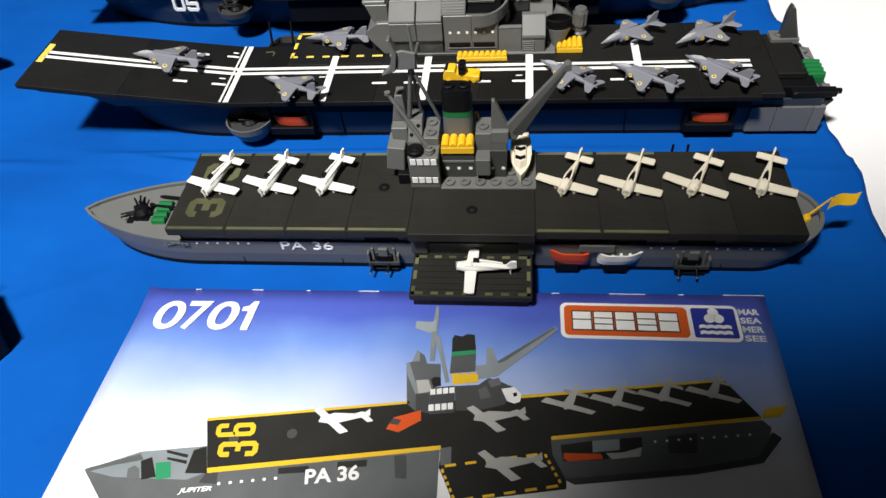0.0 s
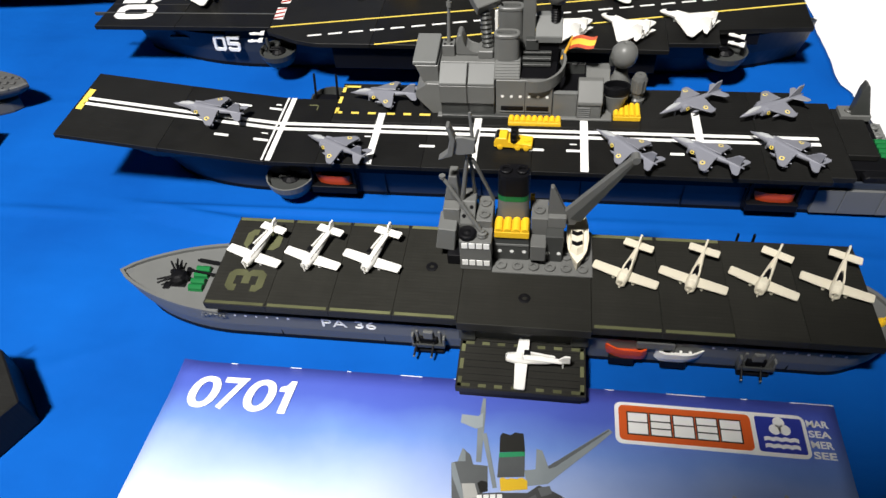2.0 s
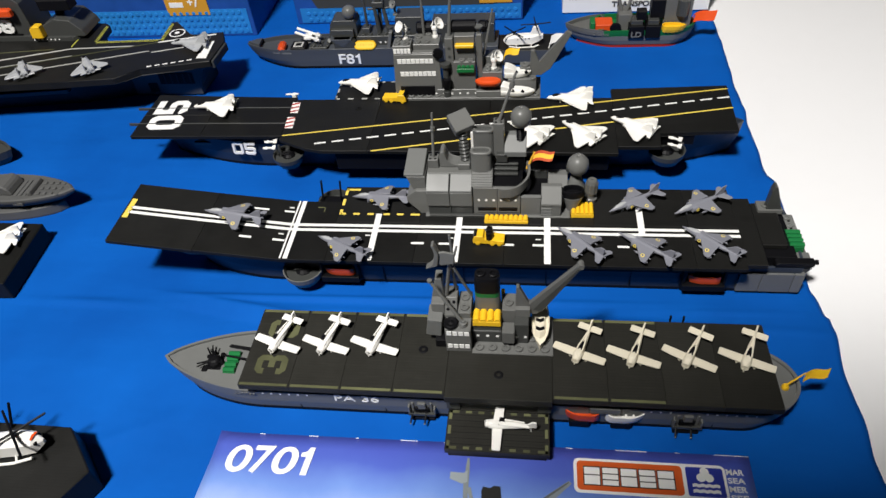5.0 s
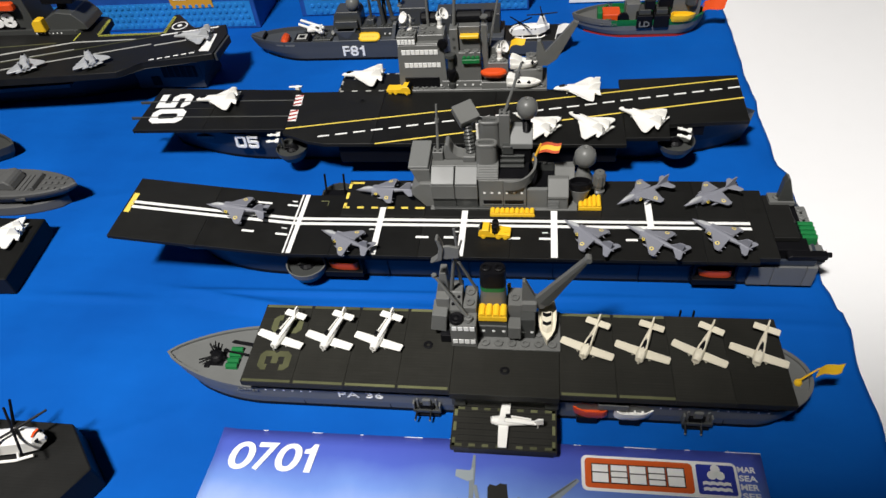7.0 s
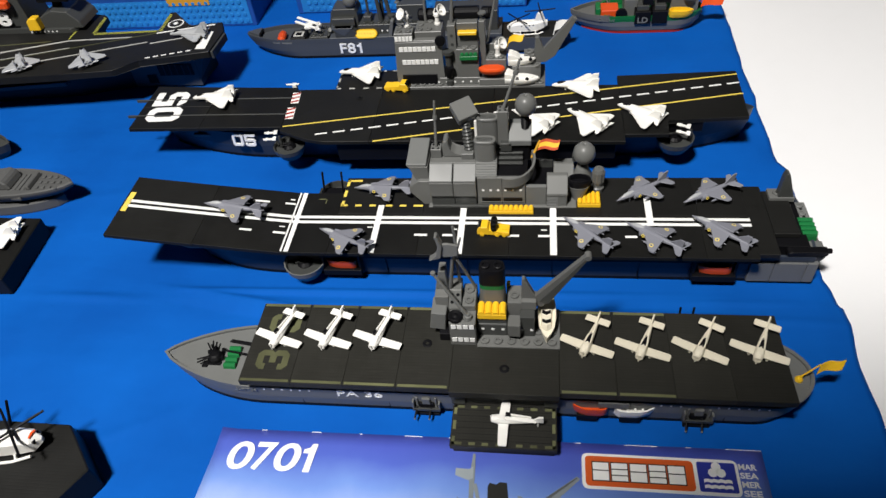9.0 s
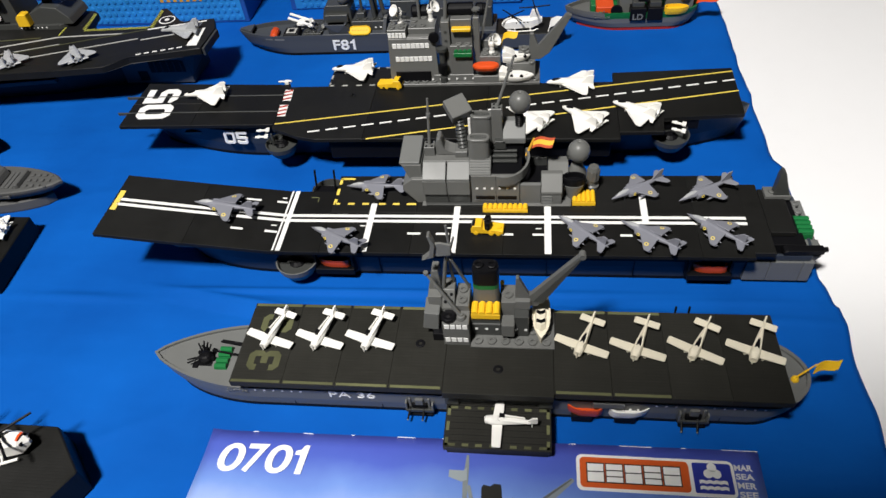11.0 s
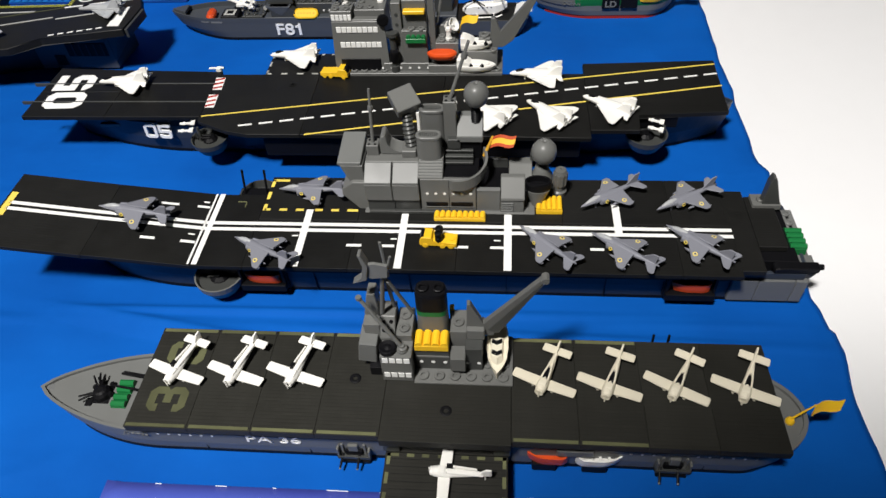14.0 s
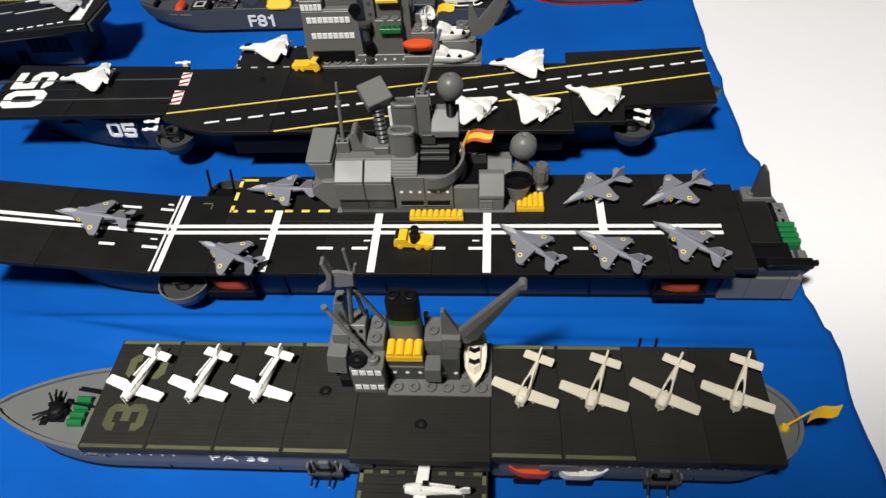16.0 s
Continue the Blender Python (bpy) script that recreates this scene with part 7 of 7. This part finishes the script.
def booklet():
    b = thing("instruction_booklet", -18, -130, 0, "glossy blue and white instruction booklet with a printed toy carrier", "booklet")
    bm = bmesh.new()
    nx, ny = 40, 26
    top, low = [], []
    for j in range(ny + 1):
        v = j / ny
        row = []
        for i in range(nx + 1):
            u = i / nx
            x = -175.2 - 12.3 * (1 - v) + (320.8 + 12.3 * (1 - v)) * u
            y = -246 + 227.2 * v + 2.8 * u * v
            z = 3.55 + 0.25 * math.sin(u * 9) * math.sin(v * 6) + 1.6 * max(0, 0.03 - u) / 0.03 * max(0, v - 0.92) / 0.08
            row.append((x, y, z))
        top.append([bm.verts.new(p) for p in row])
        low.append([bm.verts.new((p[0], p[1], p[2] - 0.5)) for p in row])
    for g, flip in ((top, False), (low, True)):
        for j in range(ny):
            for i in range(nx):
                q = (g[j][i], g[j][i + 1], g[j + 1][i + 1], g[j + 1][i])
                bm.faces.new(q[::-1] if flip else q).smooth = True
    for j in range(ny):
        for i in (0, nx):
            bm.faces.new((top[j][i], top[j + 1][i], low[j + 1][i], low[j][i]))
    for i in range(nx):
        for j in (0, ny):
            bm.faces.new((top[j][i], top[j][i + 1], low[j][i + 1], low[j][i]))
    part("cover", bm, COVER, b)
    part("inner_pages", prism([(-184, -244), (144, -244), (144, -18.0), (-174, -20.6)], 0.1, 2.9, "z", 0.2), I_WHITE, b, "white inner pages")
    for x0, x1 in ((-175, -169), (-150, -146.5), (-118, -112), (-88, -86), (-60, -49), (-33, -26), (8, 16), (41, 45), (70, 88), (104, 107), (126, 145.5)):
        part("worn_edge", box(x0, x1, -17.6 + 0.0087 * x0, -17.25 + 0.0087 * x0, 3.3, 3.74, 0.05), I_WHITE, b, "white worn spot on the fold edge")
    def poly(name, pts, mat, step=0.0, label=""):
        z = 3.95 + step
        return part(name, prism(pts, z - 0.1, z), mat, b, label)

    # the printed ship
    poly("printed_hull", [(-110.8, -119.8), (-9.5, -104.9), (-8.5, -150), (-120, -150), (-155.3, -133.6), (-167.4, -121.5), (-153.6, -122.4), (-119.0, -123.7)], I_HULL)
    poly("printed_bow", [(-167.4, -121.5), (-144.5, -111.9), (-114.6, -107.8), (-110.8, -119.8), (-119.0, -123.7), (-152.9, -124.1)], I_BOW, 0.05)
    poly("printed_hull", [(37.0, -97.4), (129.8, -84.9), (132.7, -88.2), (130.8, -93.8), (124.1, -102.0), (97.0, -108.0), (43.3, -115.3), (38.5, -109.1)], I_HULL, 0.02)
    poly("printed_gallery", [(88.4, -93.9), (101.1, -92.1), (99.9, -101.4), (87.9, -102.0)], I_DARK, 0.08)
    poly("printed_plate", [(56.4, -97.8), (68.0, -96.4), (67.8, -101.4), (56.3, -103.1)], I_BOW, 0.16)
    poly("printed_shadow", [(43.3, -115.3), (97.0, -108.0), (124.1, -102.0), (132.7, -90.2), (136, -93), (126, -104.4), (98.0, -110.6), (48, -117.6)], I_DARK, 0.0)
    poly("printed_deck", [(-118.7, -95.2), (-25.2, -83.0), (45.7, -74.4), (117.4, -65.8), (129.7, -83.6), (39.5, -97.4), (37.0, -95.6), (-7.9, -103.7), (-110.9, -119.3)], I_DECK, 0.08)
    for pts in ([(-111.3, -118.0), (-9.2, -102.8), (-9.0, -104.8), (-110.6, -120.3)], [(39.0, -96.4), (129.1, -83.1), (129.3, -84.7), (38.9, -98.2)], [(-118.9, -94.3), (-25.4, -81.8), (-25.2, -83.0), (-118.5, -95.7)], [(25.1, -76.9), (117.6, -65.0), (117.3, -66.1), (25.1, -78.4)]):
        poly("printed_line", pts, I_YEL, 0.14, "yellow printed edge line")
    poly("printed_hangar", [(-8.8, -100.8), (38.4, -94.0), (39.2, -104.8), (44.6, -116.0), (44.5, -119.6), (-2.0, -127.6), (-9.2, -113.0)], I_DECK, 0.05)
    poly("printed_jamb", [(-9.4, -104.2), (-4.5, -103.2), (-4.0, -111.7), (-8.7, -111.9)], I_HULL, 0.13)
    poly("printed_lift", [(-8.9, -111.8), (36.2, -103.5), (44.0, -118.6), (-2.4, -127.6)], I_DECK, 0.12)
    for a, c in (((-8.0, -112.4), (35.4, -104.6)), ((35.8, -104.4), (42.6, -118.0)), ((42.4, -118.2), (-1.2, -126.8)), ((-1.8, -126.4), (-8.2, -112.8))):
        for k in range(5):
            s, e = (k + 0.15) / 5, (k + 0.7) / 5
            p, q = Vector(a).lerp(Vector(c), s), Vector(a).lerp(Vector(c), e)
            n = Vector((-(q - p).y, (q - p).x)).normalized() * 0.6
            poly("printed_dash", [tuple(p - n), tuple(q - n), tuple(q + n), tuple(p + n)], I_YEL, 0.18, "yellow printed dash")
    for k in range(6):
        x, y = -104 + k * 4.9, -124.7 + k * 0.72
        part("printed_porthole", lathe([(0.75, 0), (0.75, 0.06), (0, 0.06)], x, y, 3.98, 8), I_WHITE, b)
    for k in range(9):
        part("printed_porthole", lathe([(0.6, 0), (0.6, 0.06), (0, 0.06)], 83 + k * 5.0, -96.9 + k * 0.62, 3.98, 8), I_WHITE, b)
    poly("printed_boat", [(44.0, -103.9), (59.7, -103.5), (60.4, -105.8), (45.9, -107.5), (43.9, -106.4)], I_RED, 0.12)
    poly("printed_boat", [(61.8, -103.1), (68.8, -102.5), (77.2, -99.7), (76.0, -103.9), (64.1, -105.7)], I_PLANE, 0.12)
    poly("printed_recess", [(42.7, -100.3), (56.1, -97.8), (77.5, -95.0), (77.5, -99.9), (60.6, -106.2), (43.6, -107.6)], I_DECK, 0.06)
    # the printed island and deck fittings
    poly("printed_tower", [(-29.2, -61.5), (-26.4, -60.6), (-24.8, -53.9), (-20.8, -57.0), (-19.2, -61.4), (-12.6, -61.5), (-11.8, -71.2), (-16.1, -77.3), (-15.6, -87.4), (-22.2, -86.8), (-26.5, -83.1)], I_HULL, 0.14)
    poly("printed_tower_side", [(-29.2, -61.5), (-27.6, -61.3), (-21.3, -77.7), (-22.4, -79.6), (-28.1, -67.7)], I_BOW, 0.17)
    poly("printed_tower_cap", [(-24.8, -53.9), (-23.3, -55.5), (-22.8, -60.2), (-26.4, -60.6)], I_BOW, 0.17)
    poly("printed_panel", [(-23.5, -70.8), (-17.7, -70.2), (-15.4, -76.3), (-21.7, -77.8)], I_PLANE, 0.2)
    poly("printed_gap", [(-22.9, -77.8), (-16.4, -77.4), (-16.0, -87.2), (-22.1, -86.5)], I_DARK, 0.18)
    poly("printed_bridge", [(-16.3, -74.6), (-5.0, -73.0), (-4.3, -86.7), (-15.9, -88.1)], I_DARK, 0.18)
    poly("printed_drum", [(-16.6, -69.9), (-14.7, -68.5), (-12.0, -69.0), (-11.5, -73.2), (-14.9, -74.3)], I_DECK, 0.2)
    poly("printed_superstructure", [(-5.0, -73.2), (5.9, -72.1), (10.7, -68.2), (16.5, -70.2), (22.5, -72.9), (18.3, -81.8), (6.5, -85.3), (-3.9, -85.7)], I_DARK, 0.15)
    poly("printed_box", [(5.9, -74.7), (9.4, -72.6), (12.2, -78.2), (7.3, -79.6)], I_HULL, 0.19)
    poly("printed_step", [(10.2, -69.6), (15.4, -68.0), (16.6, -71.4), (11.9, -73.3)], I_HULL, 0.18)
    poly("printed_funnel", [(-7.8, -55.0), (3.8, -53.6), (4.2, -65.0), (-7.9, -66.5)], I_HULL, 0.18)
    poly("printed_funnel_cap", [(-7.7, -54.4), (-8.0, -46.8), (-7.0, -44.7), (-3.2, -45.5), (-1.0, -43.9), (2.8, -44.2), (3.9, -53.0)], I_DECK, 0.21)
    poly("printed_funnel_band", [(-7.8, -54.6), (3.9, -53.0), (3.9, -55.3), (-7.7, -57.0)], I_GREEN, 0.22)
    poly("printed_yellow_block", [(-6.8, -67.0), (-5.5, -66.1), (-3.7, -66.9), (-1.5, -66.0), (0.8, -66.5), (2.9, -65.4), (5.5, -66.7), (5.8, -70.6), (-5.9, -72.6)], I_YEL, 0.24)
    poly("printed_mast", [(-17.6, -27.4), (-16.2, -27.4), (-15.7, -35.6), (-15.7, -60.0), (-18.0, -60.1), (-18.8, -43.7)], I_BOW, 0.2)
    poly("printed_derrick", [(-16.5, -45.9), (-14.3, -45.6), (-7.7, -71.1), (-9.5, -71.7)], I_BOW, 0.24)
    poly("printed_radar", [(-26.9, -36.9), (-18.9, -37.1), (-16.9, -35.0), (-16.5, -42.5), (-19.7, -43.8), (-27.1, -41.1)], I_BOW, 0.22)
    poly("printed_crane", [(3.8, -62.0), (9.0, -61.0), (9.1, -51.2), (11.8, -51.8), (14.5, -59.0), (42.0, -38.0), (43.7, -39.6), (36.8, -46.5), (14.5, -67.2), (5.8, -69.1)], I_BOW, 0.16)
    poly("printed_crane_shade", [(14.5, -59.0), (41.9, -38.6), (42.2, -39.2), (17.9, -58.9), (14.9, -60.2)], I_HULL, 0.19)
    poly("printed_launch", [(16.6, -73.9), (22.5, -72.7), (25.8, -76.2), (25.3, -80.1), (22.6, -81.2), (19.2, -79.9)], I_WHITE, 0.22)
    poly("printed_launch_window", [(22.0, -75.9), (23.7, -75.4), (23.9, -77.2), (22.4, -77.8)], I_DECK, 0.26)
    poly("printed_gear", [(-142.8, -116.3), (-138.3, -114.2), (-133.3, -123.1), (-139.4, -124.7)], I_DECK, 0.14)
    poly("printed_gear", [(-147.5, -120.1), (-145.0, -118.4), (-142.2, -119.8), (-140.5, -124.0), (-146.2, -124.6)], I_HULL, 0.13)
    poly("printed_green_block", [(-135.7, -116.8), (-129.0, -115.9), (-126.4, -123.0), (-132.9, -124.4)], I_GREEN, 0.14)
    poly("printed_bulkhead", [(-120.7, -120.9), (-120.1, -110.1), (-114.8, -108.0), (-110.7, -120.4)], I_DECK, 0.12)
    poly("printed_bar", [(-132.6, -110.6), (-122.0, -112.3), (-121.9, -113.8), (-132.1, -111.9)], I_DECK, 0.16)
    poly("printed_bar", [(-131.3, -113.9), (-121.7, -115.1), (-121.3, -116.7), (-130.9, -115.0)], I_DECK, 0.16)
    poly("printed_bow_side", [(-167.5, -121.1), (-144.4, -112.9), (-141.7, -115.6), (-155.2, -118.9), (-164.8, -122.1)], I_HULL, 0.1)
    poly("printed_slot", [(-79.3, -116.5), (-66.1, -114.8), (-65.8, -117.7), (-79.0, -119.2)], I_DECK, 0.1)
    poly("printed_slot", [(-53.7, -112.5), (-40.7, -110.9), (-40.6, -113.9), (-53.4, -115.3)], I_DECK, 0.1)
    poly("printed_gallery", [(-29.2, -108.6), (-23.8, -107.8), (-22.5, -118.7), (-27.5, -118.4)], I_DARK, 0.1)
    poly("printed_undershade", [(-111.0, -119.7), (-106.0, -118.6), (-105.1, -124.9), (-113.1, -124.7)], I_DARK, 0.06)
    poly("printed_window", [(-16.1, -78.3), (-13.7, -77.9), (-14.0, -75.0), (-16.3, -75.4)], I_WHITE, 0.26)
    poly("printed_window", [(-13.1, -77.9), (-10.8, -77.5), (-11.0, -74.6), (-13.4, -75.0)], I_WHITE, 0.26)
    poly("printed_window", [(-10.2, -77.5), (-7.9, -77.1), (-8.1, -74.2), (-10.5, -74.6)], I_WHITE, 0.26)
    poly("printed_window", [(-7.3, -77.1), (-4.9, -76.7), (-5.2, -73.8), (-7.5, -74.2)], I_WHITE, 0.26)
    poly("printed_window", [(-16.1, -86.6), (-13.8, -86.2), (-14.1, -83.0), (-16.5, -83.4)], I_WHITE, 0.26)
    poly("printed_window", [(-13.2, -86.2), (-10.9, -85.8), (-11.1, -82.6), (-13.4, -83.0)], I_WHITE, 0.26)
    poly("printed_window", [(-10.3, -85.8), (-8.0, -85.4), (-8.2, -82.2), (-10.5, -82.6)], I_WHITE, 0.26)
    poly("printed_window", [(-7.4, -85.4), (-5.1, -85.0), (-5.4, -81.8), (-7.7, -82.2)], I_WHITE, 0.26)
    poly("printed_car", [(-34.5, -96.1), (-31.7, -90.4), (-19.7, -86.2), (-19.1, -91.3), (-28.7, -97.5)], I_RED, 0.2)
    poly("printed_car_window", [(-33.6, -93.4), (-31.9, -90.8), (-28.0, -91.4), (-29.4, -94.0)], I_DARK, 0.24)
    poly("printed_flag", [(131.6, -79.5), (142.3, -77.1), (137.5, -82.8), (130.1, -84.1)], I_YEL, 0.1)
    for x, y, s, m in ((-55.4, -92.8, 1.0, I_WHITE), (15.1, -89.0, 1.0, I_PLANE), (48.0, -79.2, 0.95, I_PLANE), (69.5, -76.6, 0.95, I_PLANE), (90.5, -73.5, 0.95, I_PLANE), (112.3, -71.0, 0.95, I_PLANE), (21.7, -110.6, 1.05, I_PLANE)):
        up = x > 40
        if up:
            poly("printed_wing", [(x - 14 * s, y - 0.6 * s), (x - 11.5 * s, y + 1.9 * s), (x + 11.5 * s, y - 4.6 * s), (x + 9.5 * s, y - 6.4 * s)], m, 0.22)
            poly("printed_fuselage", [(x - 3 * s, y - 4.4 * s), (x - 4.2 * s, y - 1.8 * s), (x + 3.2 * s, y + 9.4 * s), (x + 4.6 * s, y + 8.8 * s), (x + 0.6 * s, y - 3.2 * s)], m, 0.26)
            poly("printed_tail", [(x - 3.4 * s, y + 5.4 * s), (x + 8.4 * s, y + 2.2 * s), (x + 8.4 * s, y + 3.8 * s), (x - 2.6 * s, y + 7.0 * s)], m, 0.22)
        else:
            poly("printed_wing", [(x - 14 * s, y + 4.6 * s), (x - 11 * s, y + 6.2 * s), (x + 4.0 * s, y - 5.2 * s), (x + 0.2 * s, y - 6.6 * s)], m, 0.22)
            poly("printed_fuselage", [(x - 10 * s, y + 1.2 * s), (x - 10.6 * s, y - 1.2 * s), (x - 4 * s, y - 2.0 * s), (x + 12.8 * s, y + 3.0 * s), (x + 12.4 * s, y + 6.4 * s), (x + 9 * s, y + 3.6 * s), (x - 4 * s, y + 3.6 * s)], m, 0.26)
            poly("printed_tail", [(x + 6 * s, y + 3.8 * s), (x + 9 * s, y + 5.0 * s), (x + 14.6 * s, y + 0.4 * s), (x + 12 * s, y - 0.4 * s)], m, 0.22)
    block_digit("printed_number", "3", 7.2, 18.2, 2.4, flat(-90.6, -111.4, 4.04, 95), I_YEL, b, "yellow printed number", 0.1)
    block_digit("printed_number", "6", 6.6, 18.2, 2.2, flat(-94.2, -102.0, 4.04, 95), I_YEL, b, "yellow printed number", 0.1)
    for x, y in ((-77.0, -100.2), (-103.3, -103.7)):
        part("printed_socket", lathe([(2.4, 0), (2.4, 0.08), (0, 0.08)], x, y, 4.0, 14), I_DARK, b)
    lettering("printed_lettering", "PA 36", 23.5, 6.8, flat(-66.2, -123.2, 3.98, 8), I_WHITE, b, "white printed hull number", 0.1)
    lettering("printed_lettering", "JUPITER", 14.6, 2.8, flat(-120.8, -130.4, 3.98, 7), I_WHITE, b, "white printed ship name", 0.1, 0.25)
    # headings
    block_digit("heading_digit", "1", 7.4, 18.2, 3.9, flat(-121.2, -44.8, 3.9, 1.0), I_WHITE, b, "large white slanted digit", 0.12, 0.13)
    for ch, x, w in (("0", -166.0, 15.8), ("7", -149.9, 13.8), ("0", -136.6, 15.8)):
        lettering("heading_digit", ch, w, 18.2, flat(x, -45.4 + (x + 163) * 0.012, 3.9, 1.0), I_WHITE, b, "large white slanted digit", 0.12, 0.13, 0.016)
    def rounded(x0, x1, y0, y1, r, n=5):
        pts = []
        for cx, cy, a0 in ((x1 - r, y1 - r, 0), (x0 + r, y1 - r, 90), (x0 + r, y0 + r, 180), (x1 - r, y0 + r, 270)):
            pts += [(cx + r * math.cos(radians(a0 + 90 * i / n)), cy + r * math.sin(radians(a0 + 90 * i / n))) for i in range(n + 1)]
        return pts
    poly("badge_border", rounded(44.9, 130.6, -44.6, -23.2, 3.4), I_WHITE, 0.0, "white rounded badge border")
    poly("badge_field", rounded(46.8, 106.4, -42.8, -24.8, 2.4), I_ORANGE, 0.06, "orange badge field")
    poly("badge_panel", rounded(108.4, 129.0, -42.6, -25.0, 1.2), I_BLUE, 0.06, "blue badge panel")
    # plain bars stand for the maker's mark
    for k in range(5):
        x0 = 51.0 + k * 10.4
        poly("badge_bar_edge", [(x0 - 0.6, -39.9), (x0 + 9.4, -39.9), (x0 + 9.4, -28.0), (x0 - 0.6, -28.0)], I_DECK, 0.1)
        for y0, y1 in ((-32.0, -28.7), (-35.6, -32.7), (-39.2, -36.3)) if k % 2 else ((-33.0, -28.7), (-39.2, -33.7)):
            poly("badge_bar", [(x0, y0), (x0 + 8.8, y0), (x0 + 8.8, y1), (x0, y1)], I_WHITE, 0.16, "plain white bar")
    for a in (90, 210, 330):
        part("badge_leaf", lathe([(2.6, 0), (2.6, 0.12), (0, 0.12)], 118.8 + 2.5 * math.cos(radians(a)), -30.0 + 2.5 * math.sin(radians(a)), 4.0, 14), I_WHITE, b)
    for y in (-36.2, -39.6):
        n = 24
        upper = [(111.2 + 15 * i / n, y + 0.55 * abs(math.sin(i / n * math.pi * 4)) - 0.2 + 1.0) for i in range(n + 1)]
        lower = [(111.2 + 15 * i / n, y + 0.55 * abs(math.sin(i / n * math.pi * 4)) - 1.1) for i in range(n, -1, -1)]
        poly("badge_wave", upper + lower, I_WHITE, 0.14, "white wave stripe")
    for k, word in enumerate(("MAR", "SEA", "MER", "SEE")):
        lettering("side_word", word, 9.6, 3.5, flat(131.0 + 0.1 * k, -28.6 - 5.15 * k, 3.92, 0), I_WHITE, b, "small white printed word", 0.1)
    return b


booklet()
